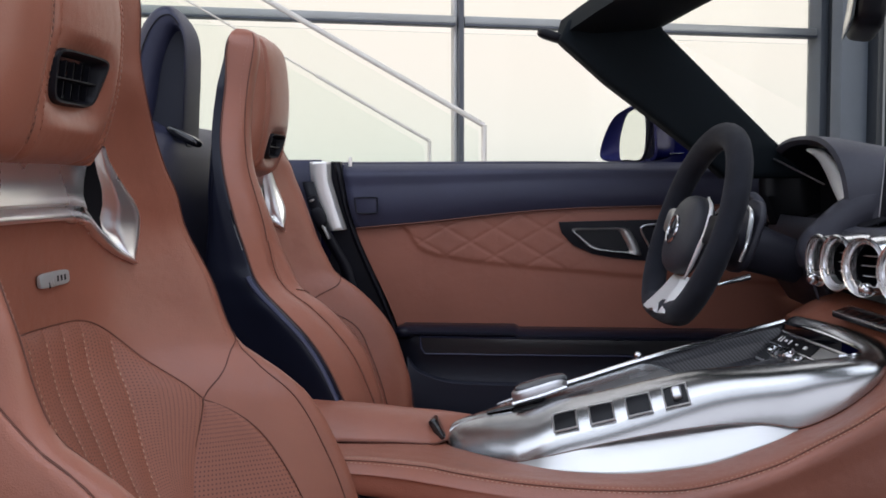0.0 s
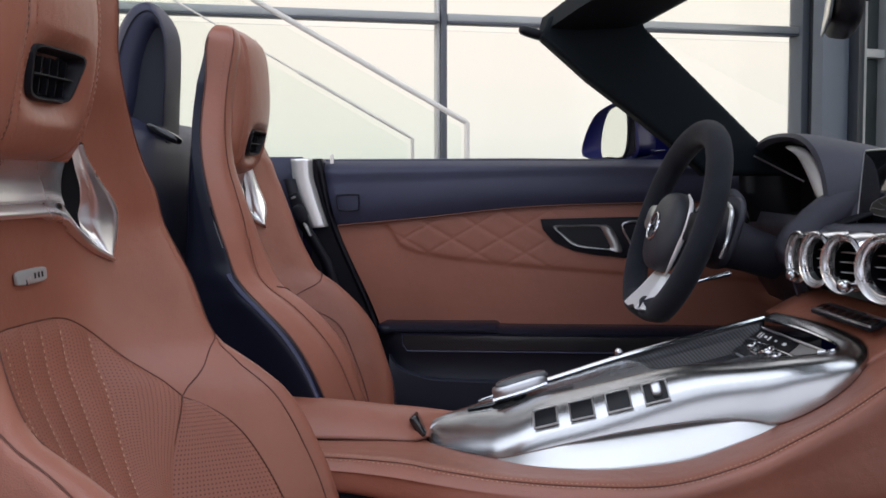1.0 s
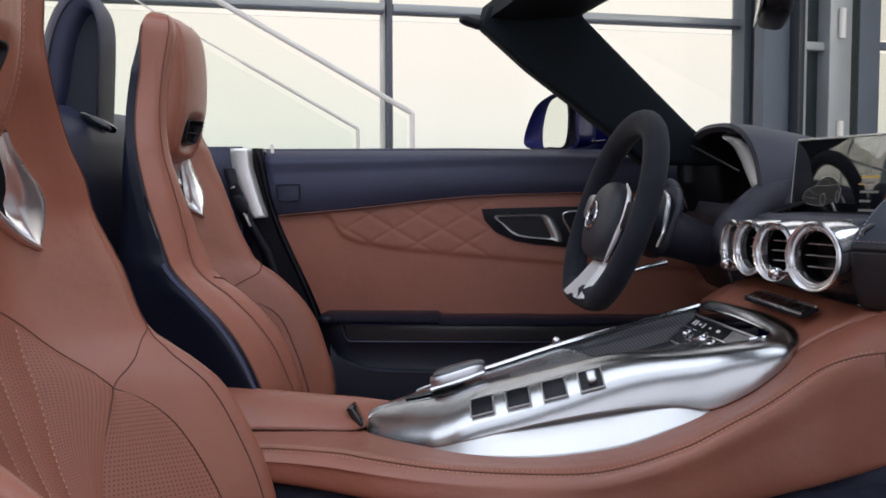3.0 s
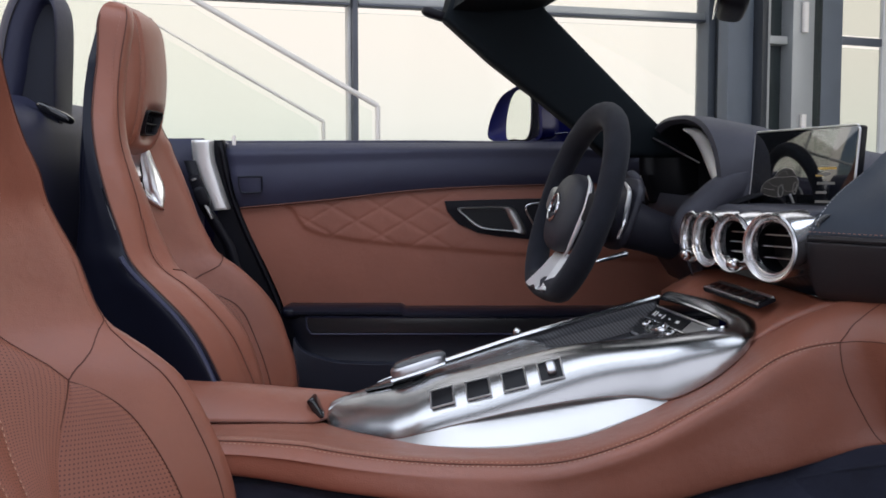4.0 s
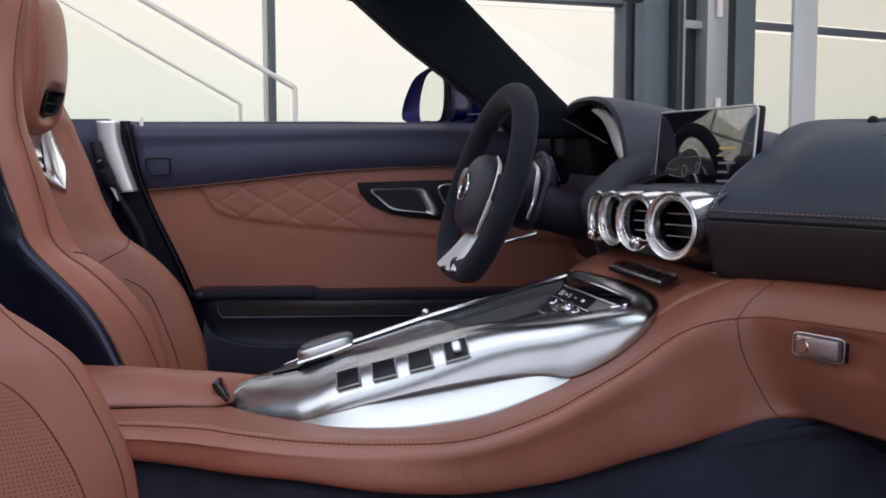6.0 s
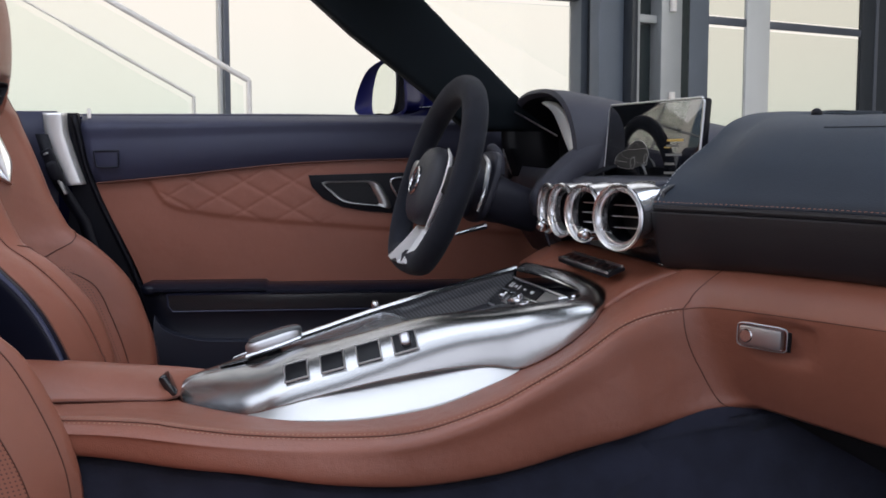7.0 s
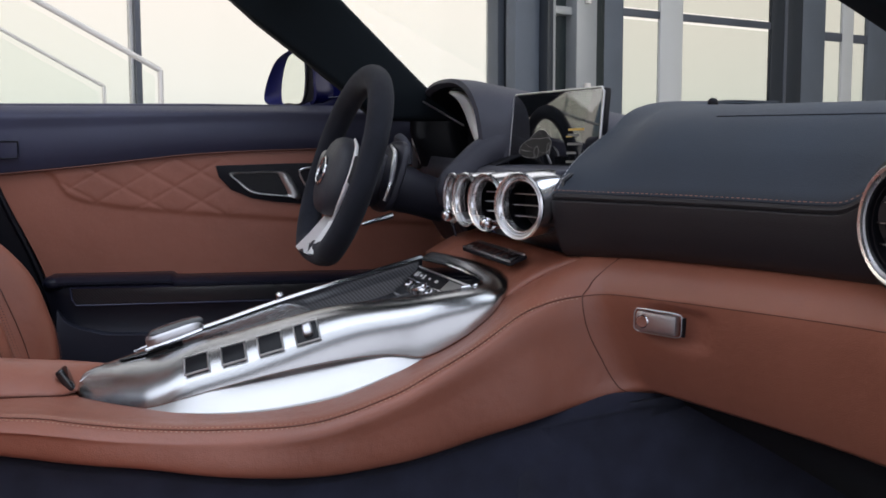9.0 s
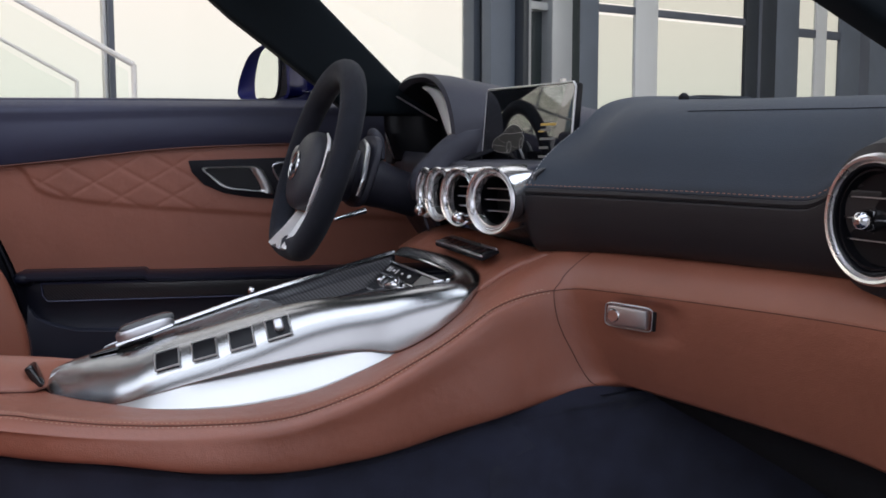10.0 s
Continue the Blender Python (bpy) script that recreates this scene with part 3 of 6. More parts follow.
def build_seat():
    seat = thing("sports_seat", "tan leather sports seat with dark shell and chrome trim", "car seat", (0, SEAT_Y, 0.16), "pair of sports seats")
    zs = [0.30 + (1.061 - 0.30) * k / 56 for k in range(57)]
    rows = []
    for z in zs:
        hw, half = seat_section(z)
        us = [math.sin(math.pi / 2 * (k / 36 - 1)) for k in range(73)]
        rows.append([Vector((seat_x(u * hw, z), SEAT_Y + u * hw, z)) for u in us])
    part("backrest", loft(rows), TAN, seat, "smooth tan leather backrest with deep side bolsters")
    srows = []
    for z in zs:
        hw, xc, xb, xs, xr = curve_at(SEAT_ROWS, z)
        e = 0.004
        prof = [(-hw + 0.001, xs + 0.002), (-hw - 0.002, xs - 0.25 * (xs - xr)), (-hw + 0.004, xr + 0.012), (-hw * 0.82, xr - 0.002), (0, min(xr, xc) - 0.03),
                (hw * 0.82, xr - 0.002), (hw - 0.004, xr + 0.012), (hw + 0.002, xs - 0.25 * (xs - xr)), (hw - 0.001, xs + 0.002)]
        srows.append([Vector((q.y, SEAT_Y + q.x, z)) for q in spl([(a, b, 0) for a, b in prof], 41)])
    part("shell", loft(srows), SHELL, seat, "dark navy plastic seat shell")
    # piping where leather meets shell
    for sgn in (-1, 1):
        path = []
        for z in zs[2:-2]:
            hw, xc, xb, xs, xr = curve_at(SEAT_ROWS, z)
            path.append(Vector((xs + 0.002, SEAT_Y + sgn * (hw + 0.0005), z)))
        part("piping", tube(path, 0.0018, 6), TAN_SEAM, seat)
    # seam along the front of each bolster
    for sgn in (-1, 1):
        for du, mat in ((0.885, THREAD_DARK),):
            path = []
            for k in range(90):
                z = 0.63 + 0.412 * k / 89
                hw, _ = seat_section(z)
                path.append(seat_pt(sgn * du * hw, z, 0.0012))
            part("stitching", stitches(path, 0.0035, 0.003, 0.00045), mat, seat)
        path = []
        for k in range(60):
            z = 0.32 + 0.303 * k / 59
            hw, _ = seat_section(z)
            path.append(seat_pt(sgn * (0.875 + 0.04 * max(0, (z - 0.59) / 0.033)) * hw, z, 0.0006))
        part("seam", tube(path, 0.0009, 6), TAN_SEAM, seat)
        path = []
        for k in range(90):
            z = 0.63 + 0.412 * k / 89
            hw, _ = seat_section(z)
            path.append(seat_pt(sgn * 0.92 * hw, z, 0.0004))
        part("seam", tube(path, 0.0009, 6), TAN_SEAM, seat)
    # seam at the shoulder notch
    for sgn in (-1, 1):
        path = [seat_pt(MID * (1 - sgn) + sgn * y, z, 0.0010) for y, z, _ in [tuple(p) for p in spl([(0.262, 0.630, 0), (0.258, 0.622, 0), (0.233, 0.600, 0), (0.2015, 0.575, 0), (0.188, 0.560, 0)], 26)]]
        part("seam", tube(path, 0.0009, 6), TAN_SEAM, seat)
    # fluted insert: top edge is a flat arch
    half_w = 0.143

    def top(y):
        return 0.668 - 0.106 * (abs(y) / half_w) ** 5.5
    cols, rws = 168, 60
    rows = []
    for i in range(rws + 1):
        v = i / rws
        r = []
        for j in range(cols + 1):
            y = -half_w + 2 * half_w * j / cols
            z = 0.31 + (top(y) - 0.31) * v
            yy = MID + y * (0.36 + 0.64 * v)
            edge = min(1.0, (1 - abs(y) / half_w) * 14, (1 - v) * 18)
            ph = abs(math.sin(math.pi * (y / 0.041 + 0.5)))
            r.append(seat_pt(yy, z, 0.001 + 0.0085 * edge ** 0.5 * (0.50 + 0.50 * ph ** 0.7)))
        rows.append(r)
    part("insert", loft(rows), FLUTE, seat, "fluted perforated tan leather insert")
    for k in range(-2, 4):
        y = 0.041 * (k - 0.5)
        path = [seat_pt(MID + y * (0.36 + 0.64 * v), 0.31 + (top(y) - 0.31) * v, 0.0056) for v in [i / 60 for i in range(59)]]
        part("flute_stitching", stitches(path, 0.0038, 0.0042, 0.0008), THREAD, seat)
    rim = [seat_pt(MID + y, top(y), 0.002) for y in [-half_w + 2 * half_w * j / 60 for j in range(61)]]
    part("seam", tube(rim, 0.0008, 6), TAN_SEAM, seat)
    # perforated pads on the lower bolsters
    for sgn in (-1, 1):
        rows = []
        for i in range(37):
            z = 0.31 + 0.25 * i / 36
            inner = max(0.115, 0.188 - 0.42 * (0.56 - z))
            outer = 0.188 + 0.031 * (1 - math.exp(-(0.56 - z) / 0.028))
            r = []
            for j in range(17):
                u = j / 16
                y = inner + (outer - inner) * u
                e = max(0, min(1, u * 6, (1 - u) * 6, (0.56 - z) * 60))
                r.append(seat_pt(MID * (1 - sgn) + sgn * y, z, 0.0005 + 0.005 * e ** 0.5))
            rows.append(r)
        part("bolster_pad", loft(rows), PERF, seat, "perforated tan leather bolster pad")
        part("seam", tube([r[-1] + Vector((0.001, 0, 0)) for r in rows], 0.0008, 6), TAN_SEAM, seat)
        part("seam", tube([r[0] + Vector((0.001, 0, 0)) for r in rows], 0.0010, 6), TAN_SEAM, seat)
    # cushion in front of the backrest
    crow = []
    for i in range(25):
        x = -0.02 + 0.50 * i / 24
        drop = 0.05 * max(0, (x - 0.40) / 0.08) ** 2
        r = []
        for j in range(33):
            u = -1 + 2 * j / 32
            z = 0.335 + 0.035 * abs(u) ** 3 - drop - 0.10 * max(0, abs(u) - 0.9) / 0.1
            r.append(Vector((x, SEAT_Y + 0.25 * u, z)))
        crow.append(r)
    part("cushion", loft(crow), TAN, seat, "tan leather seat cushion", solid=0.1)
    part("base_frame", box(0.16, SEAT_Y, 0.20, 0.5, 0.4, 0.10, 0.02), BLACK, seat)
    headrest(seat, SEAT_Y - 0.046, [(0.846, 0.122, -0.104), (0.852, 0.134, -0.090), (0.864, 0.142, -0.078), (0.89, 0.146, -0.066), (0.93, 0.147, -0.054), (0.97, 0.146, -0.048), (1.01, 0.144, -0.047), (1.045, 0.140, -0.053), (1.066, 0.132, -0.066), (1.078, 0.120, -0.084)], (0.001, 0.930, -0.066), 0.92, 0.48)
    # aluminium bridge under the headrest, with two pointed arms
    prof = spl([(0.872, 0.018, 0), (0.850, 0.010, 0), (0.832, 0.006, 0), (0.816, 0.006, 0), (0.806, 0.009, 0), (0.8025, 0.0095, 0), (0.8005, 0.005, 0), (0.7990, 0.0055, 0),
                (0.7965, 0.009, 0), (0.791, 0.013, 0), (0.787, 0.013, 0), (0.7845, 0.009, 0), (0.784, -0.008, 0)], 60)
    rows = []
    for j in range(41):
        y = MID - 0.170 + 0.240 * j / 40
        end = 0.006 * (max(0.0, y - MID + 0.015) / 0.085) ** 6
        rows.append([Vector((seat_x(y, 0.80) + 0.003 + p.y, SEAT_Y + y, p.x - end)) for p in prof])
    part("trim_bridge", loft(rows), VENTM, seat, "satin aluminium trim bridge")
    for sgn in (-1, 1):
        def side(y):
            return MID * (1 - sgn) + sgn * (y + (0.009 if sgn > 0 else 0.075))
        out = spl([(0, 0.120, 0.872), (0, 0.130, 0.858), (0, 0.146, 0.840), (0, 0.161, 0.822), (0, 0.176, 0.804), (0, 0.186, 0.785), (0, 0.188, 0.760), (0, 0.182, 0.729)], 48)
        inn = spl([(0, 0.104, 0.868), (0, 0.112, 0.855), (0, 0.122, 0.838), (0, 0.132, 0.820), (0, 0.138, 0.802), (0, 0.140, 0.785), (0, 0.145, 0.772), (0, 0.172, 0.740)], 48)
        rows = []
        for a, b in zip(out, inn):
            shape = spl([(0, 0.000, 0), (0.03, 0.008, 0), (0.12, 0.012, 0), (0.32, 0.0125, 0), (0.52, 0.012, 0), (0.66, 0.008, 0), (0.85, 0.003, 0), (1, -0.004, 0)], 22)
            rows.append([seat_off(side(a.lerp(b, p.x).y), a.lerp(b, p.x).z, p.y) for p in shape])
        arm = part("trim_arm", loft(rows), VENTM, seat, "polished aluminium pointed trim arm")
        lo = spl([(0, 0.184, 0.726), (0, 0.165, 0.739), (0, 0.140, 0.760), (0, 0.118, 0.779), (0, 0.102, 0.785)], 30)
        hi = spl([(0, 0.176, 0.741), (0, 0.162, 0.755), (0, 0.141, 0.775), (0, 0.120, 0.794), (0, 0.104, 0.806)], 30)
        part("arm_band", loft([[seat_off(side(a.lerp(b, f).y), a.lerp(b, f).z, l) for f, l in ((0, 0.0), (0.06, 0.010), (0.2, 0.014), (0.5, 0.015), (0.8, 0.012), (1, 0.004))] for a, b in zip(lo, hi)]), VENTM, arm)
        part("belt_slot", prism([seat_off(side(y), z, 0.001) for y, z in ((0.108, 0.866), (0.116, 0.862), (0.124, 0.840), (0.136, 0.820), (0.142, 0.800), (0.143, 0.785), (0.150, 0.765), (0.126, 0.790), (0.112, 0.804), (0.108, 0.83))], 0.002, (1, 0, 0)), KEYM, arm, "black mesh belt slot")
    at = Matrix.Translation(seat_pt(0.066, 0.719, 0.003)) @ pose(0, 0, 0, 1, -4, 0)
    badge = part("badge", moved(blob(0.0034, 0.037, 0.0085, 5), at), PALE, seat, "small satin metal badge plate")
    for dy in (-0.018, -0.013, -0.008, 0.004, 0.013, 0.022):
        part("badge_mark", moved(box(0.0029, dy, 0, 0.001, 0.0022 if dy < 0 else 0.005, 0.0065), at @ pose(0, 0, 0, 18 if dy < 0 else 0, 0, 0)), BLACK if dy < -0.015 or dy > 0 else DULL, badge)
    return seat


passenger_seat = build_seat()


# the driver's seat stands a little higher: height, half width, ridge, leather edge, ridge front, crest front, centre, shell rear
DRIVER_Y = 0.34
DRIVER_ROWS = [
    (0.330, 0.252, 0.185, 0.120, 0.155, 0.150, 0.060, -0.130),
    (0.400, 0.252, 0.185, 0.120, 0.153, 0.152, 0.030, -0.130),
    (0.450, 0.251, 0.185, 0.115, 0.146, 0.150, -0.005, -0.130),
    (0.500, 0.250, 0.184, 0.097, 0.128, 0.138, -0.035, -0.130),
    (0.550, 0.246, 0.183, 0.072, 0.105, 0.120, -0.065, -0.130),
    (0.590, 0.241, 0.182, 0.043, 0.075, 0.092, -0.085, -0.130),
    (0.630, 0.236, 0.181, 0.003, 0.034, 0.051, -0.103, -0.130),
    (0.656, 0.232, 0.180, -0.024, -0.002, 0.014, -0.110, -0.130),
    (0.680, 0.230, 0.179, -0.042, -0.020, 0.000, -0.116, -0.130),
    (0.720, 0.222, 0.174, -0.058, -0.032, -0.020, -0.122, -0.129),
    (0.760, 0.214, 0.169, -0.074, -0.041, -0.036, -0.125, -0.128),
    (0.805, 0.204, 0.163, -0.089, -0.055, -0.054, -0.125, -0.131),
    (0.850, 0.190, 0.153, -0.102, -0.070, -0.071, -0.122, -0.132),
    (0.895, 0.172, 0.143, -0.111, -0.077, -0.079, -0.118, -0.133),
    (0.940, 0.155, 0.135, -0.113, -0.078, -0.080, -0.112, -0.132),
    (0.985, 0.142, 0.127, -0.111, -0.074, -0.076, -0.104, -0.125),
    (1.040, 0.137, 0.120, -0.110, -0.066, -0.069, -0.092, -0.110),
    (1.060, 0.132, 0.113, -0.108, -0.067, -0.072, -0.088, -0.109),
    (1.074, 0.121, 0.102, -0.105, -0.074, -0.077, -0.088, -0.106),
    (1.082, 0.102, 0.086, -0.102, -0.088, -0.089, -0.093, -0.103),
]


def bolster(z):
    """Across the driver's seat at a height: places from the middle outward, with their fronts."""
    hw, r, xs, xb, xk, xc, xr = curve_at(DRIVER_ROWS, z)
    k = r - 0.036
    d = xk - xc
    return hw, [(0, xc), (0.3 * k, xc + 0.03 * d), (0.55 * k, xc + 0.17 * d), (0.75 * k, xc + 0.50 * d), (0.90 * k, xc + 0.86 * d), (k, xk), ((k + r) / 2, (xk + xb) / 2 + 0.004),
                (r, xb), (r * 0.65 + hw * 0.35, xb + 0.30 * (xs - xb) + 0.0035), (r * 0.2 + hw * 0.8, xb + 0.78 * (xs - xb) + 0.001), (hw, xs)]


def driver_x(y, z):
    """The front of the leather; its far wing is drawn back behind the headrest."""
    hw, sec = bolster(z)
    x = curve_at(sec, min(abs(y), hw))[0]
    if y > 0 and z > 0.86:
        x += min(1.0, (z - 0.86) / 0.06) * (min(x, -0.098) - x)
    return x


def driver_pt(y, z, lift=0.0):
    front = driver_x
    h = 0.004
    gy = (front(y + h, z) - front(y - h, z)) / (2 * h)
    gz = (front(y, z + h) - front(y, z - h)) / (2 * h)
    return Vector((front(y, z), DRIVER_Y + y, z)) + Vector((1, -gy, -gz)).normalized() * lift


def build_driver_seat():
    seat = thing("sports_seat", "raised tan leather sports seat with glossy navy shell", "car seat", (0, DRIVER_Y, 0.175), "pair of sports seats")
    zs = [0.33 + 0.752 * k / 96 for k in range(97)]
    rows = []
    for z in zs:
        hw, sec = bolster(z)
        us = [math.sin(math.pi / 2 * (k / 48 - 1)) for k in range(97)]
        rows.append([Vector((driver_x(u * hw, z), DRIVER_Y + u * hw, z)) for u in us])
    part("backrest", loft(rows), TAN, seat, "tan leather backrest with deep side bolsters")
    rows = []
    for z in zs:
        hw, r, xs, xb, xk, xc, xr = curve_at(DRIVER_ROWS, z)
        w = min(1.0, max(0.0, (0.70 - z) / 0.06))
        hw -= 0.034 * min(1.0, max(0.0, (z - 0.985) / 0.05))
        prof = [(hw - 0.002, xs + 0.001), (hw + 0.003 + 0.010 * w, xs - 0.002), (hw + 0.004 + 0.015 * w, xs - 0.012 - 0.006 * w), (hw + 0.003 + 0.008 * w, xs * 0.6 + xr * 0.4 - 0.004), (hw - 0.004, min(xr + 0.012, xs - 0.003)), (hw * 0.82, min(xr, xs - 0.004) - 0.002), (0, min(xr, xc) - 0.03)]
        both = [(-a, b) for a, b in prof] + prof[-2::-1]
        rows.append([Vector((q.y, DRIVER_Y + q.x, z)) for q in spl([(a, b, 0) for a, b in both], 73)])
    part("shell", loft(rows), SHELL, seat, "glossy dark navy seat shell")
    for sgn in (-1, 1):
        edge, rim = [], []
        for z in zs[2:-3]:
            hw, r, xs, xb, xk, xc, xr = curve_at(DRIVER_ROWS, z)
            edge.append(Vector((xs + 0.001, DRIVER_Y + sgn * (hw + 0.0005), z)))
            if z < 0.69:
                rim.append(Vector((xs - 0.006, DRIVER_Y + sgn * (hw + 0.015), z)))
        part("piping", tube(edge, 0.0016, 6), TAN_SEAM, seat)
        # lip of the shell; its bluish highlight is put into a lighter navy
        part("shell_rim", tube(rim, 0.0042, 8), RIMM, seat, "navy rim of the shell with painted edge highlight")
        part("side_flash", tube([q + Vector((-0.004, 0.0015 * sgn, 0)) for q in edge if 0.715 < q.z < 0.79], 0.0018, 6), GLOSS, seat)
        # sewn ridge
        path = []
        for k in range(150):
            z = 0.345 + 0.39 * k / 149
            path.append(driver_pt(sgn * curve_at(DRIVER_ROWS, z)[1], z, 0.0008))
        part("seam", tube(path, 0.0009, 6), TAN_SEAM, seat)
        part("stitching", stitches([p + Vector((0.0035, -0.003 * sgn, 0)) for p in path], 0.0042, 0.003, 0.0006), THREAD_DARK, seat)
        for off, mat in ((0.0, TAN_SEAM), (0.0045, THREAD_DARK)):
            path = []
            for k in range(110):
                z = 0.735 + 0.337 * k / 109
                path.append(driver_pt(sgn * (curve_at(DRIVER_ROWS, z)[1] + 0.003 + off), z, 0.0006))
            part("seam" if mat == TAN_SEAM else "stitching", tube(path, 0.0010, 6) if mat == TAN_SEAM else stitches(path, 0.004, 0.003, 0.0007), mat, seat)
        # notch seam across the bolster, and the seam of the perforated pad below it
        notch = spl([(0.165, 0.656, 0), (0.145, 0.650, 0), (0.125, 0.632, 0), (0.105, 0.612, 0), (0.092, 0.600, 0)], 40)
        part("seam", tube([driver_pt(sgn * q.x, q.y, 0.0008) for q in notch], 0.0011, 6), TAN_SEAM, seat)
        padline = spl([(0.092, 0.602, 0), (0.109, 0.588, 0), (0.118, 0.572, 0), (0.122, 0.550, 0), (0.123, 0.500, 0), (0.124, 0.440, 0), (0.124, 0.38, 0)], 90)
        part("seam", tube([driver_pt(sgn * q.x, q.y, 0.0008) for q in padline], 0.0011, 6), TAN_SEAM, seat)
        rows = []
        for k in range(40):
            z = 0.36 + 0.235 * k / 39
            w = 0.120 - 0.006 * max(0, (z - 0.55) / 0.05)
            rows.append([driver_pt(sgn * (0.07 + (w - 0.07) * j / 10), z, 0.0004 + 0.0035 * min(1, (10 - j) / 2, (39 - k) / 4)) for j in range(11)])
        part("bolster_pad", loft(rows), PERF, seat, "perforated tan leather pad")
    headrest(seat, DRIVER_Y, [(0.838, 0.100, -0.104), (0.844, 0.108, -0.088), (0.856, 0.112, -0.074), (0.880, 0.114, -0.063), (0.92, 0.114, -0.054), (0.96, 0.113, -0.050), (1.00, 0.111, -0.050), (1.045, 0.108, -0.055), (1.067, 0.100, -0.064), (1.081, 0.084, -0.082)], (0.008, 0.892, -0.069), 0.74)
    # aluminium bridge and pointed arms under the headrest
    prof = spl([(0.868, 0.020, 0), (0.846, 0.012, 0), (0.828, 0.008, 0), (0.812, 0.008, 0), (0.800, 0.012, 0), (0.794, 0.006, 0), (0.788, 0.013, 0), (0.780, 0.013, 0), (0.776, -0.008, 0)], 50)
    part("trim_bridge", loft([[driver_pt(-0.07 + 0.14 * j / 30, p.x, p.y) for p in prof] for j in range(31)]), VENTM, seat, "satin aluminium trim bridge")
    for sgn in (-1, 1):
        out = spl([(0, 0.080, 0.862), (0, 0.088, 0.845), (0, 0.095, 0.825), (0, 0.101, 0.805), (0, 0.105, 0.785), (0, 0.105, 0.765), (0, 0.101, 0.742)], 48)
        inn = spl([(0, 0.064, 0.862), (0, 0.068, 0.845), (0, 0.072, 0.825), (0, 0.075, 0.805), (0, 0.076, 0.788), (0, 0.080, 0.774), (0, 0.094, 0.751)], 48)
        shape = spl([(0, 0.000, 0), (0.03, 0.007, 0), (0.12, 0.010, 0), (0.32, 0.0105, 0), (0.52, 0.009, 0), (0.66, 0.005, 0), (0.85, 0.002, 0), (1, -0.004, 0)], 22)
        arm = part("trim_arm", loft([[driver_pt(sgn * a.lerp(b, p.x).y, a.lerp(b, p.x).z, p.y) for p in shape] for a, b in zip(out, inn)]), VENTM, seat, "polished aluminium pointed trim arm")
        lo = spl([(0, 0.102, 0.738), (0, 0.090, 0.749), (0, 0.076, 0.762), (0, 0.056, 0.774)], 30)
        hi = spl([(0, 0.098, 0.749), (0, 0.089, 0.760), (0, 0.077, 0.774), (0, 0.056, 0.792)], 30)
        part("arm_band", loft([[driver_pt(sgn * a.lerp(b, f).y, a.lerp(b, f).z, l) for f, l in ((0, 0.0), (0.06, 0.008), (0.2, 0.011), (0.5, 0.012), (0.8, 0.010), (1, 0.003))] for a, b in zip(lo, hi)]), VENTM, arm)
        part("belt_slot", loft([[driver_pt(sgn * (a + (b - a) * f), z, 0.0018) for f in (0, 0.33, 0.67, 1)] for a, b, z in ((0.058, 0.068, 0.858), (0.058, 0.076, 0.835), (0.058, 0.078, 0.812), (0.058, 0.080, 0.79), (0.066, 0.082, 0.776))]), KEYM, arm, "black mesh belt slot")
    part("cushion", loft([[Vector((x, DRIVER_Y + 0.22 * u, 0.34 + 0.03 * abs(u) ** 3 - 0.05 * max(0, (x - 0.40) / 0.08) ** 2 - 0.10 * max(0, abs(u) - 0.9) / 0.1)) for u in [-1 + j / 16 for j in range(33)]] for x in [0.0 + 0.48 * i / 24 for i in range(25)]]), TAN, seat, "tan leather seat cushion", solid=0.1)
    part("base_frame", box(0.16, DRIVER_Y, 0.21, 0.5, 0.36, 0.10, 0.02), BLACK, seat)
    return seat


driver_seat = build_driver_seat()

# leather over the outer flank of the passenger seat
rows = []
for k in range(25):
    z = 0.40 + 0.36 * k / 24
    hw, xc, xb, xs, xr = curve_at(SEAT_ROWS, z)
    rows.append([Vector((xs + 0.004 + (xr + 0.012 - xs) * f, SEAT_Y - hw - 0.005 - 0.006 * math.sin(math.pi * f), z)) for f in [i / 8 for i in range(9)]])
part("outer_flank", loft(rows), TAN, passenger_seat, "tan leather outer seat flank", solid=0.003)
part("stitching", stitches([r[7] + Vector((0, -0.002, 0)) for r in rows], 0.004, 0.003, 0.0007), THREAD_DARK, passenger_seat)


# ---- driver's door ----
def door_rear(z):
    return curve_at([(0.15, 0.16), (0.36, 0.134), (0.521, 0.105), (0.733, 0.017), (0.868, -0.015)], z)[0]


def door_seam(x):
    return curve_at([(-0.03, 0.729), (0.017, 0.733), (0.171, 0.747), (0.403, 0.771), (0.642, 0.780), (0.98, 0.784)], x)[0]


def door_fold(x):
    return curve_at([(0.10, 0.745), (0.124, 0.728), (0.150, 0.692), (0.22, 0.672), (0.334, 0.658), (0.48, 0.646), (0.61, 0.636), (0.98, 0.62)], x)[0]


body = thing("roadster", "dark blue open roadster with driver's door closed", "car", (0.3, 0.0, 0.0))
door = part("door", box(0.52, 0.765, 0.52, 0.98, 0.05, 0.66, 0.02), BLUE, body, "closed driver's door lined in navy and quilted tan leather")
rows = []
for i in range(29):
    v = i / 28
    r = []
    for j in range(61):
        u = j / 60
        x0 = door_rear(0.735 + 0.13 * v)
        x = x0 + (1.0 - x0) * u
        z = door_seam(x) + (0.864 - door_seam(x)) * v
        y = 0.692 - 0.007 * math.sin(math.pi * min(1, v * 1.5)) ** 1 + 0.035 * max(0, (v - 0.82) / 0.18) ** 2
        r.append(Vector((x, y, z)))
    rows.append(r)
for dy, dz in ((0.045, 0.0035), (0.075, 0.0)):
    rows.append([Vector((p.x, 0.692 + dy, 0.864 + dz)) for p in rows[28]])
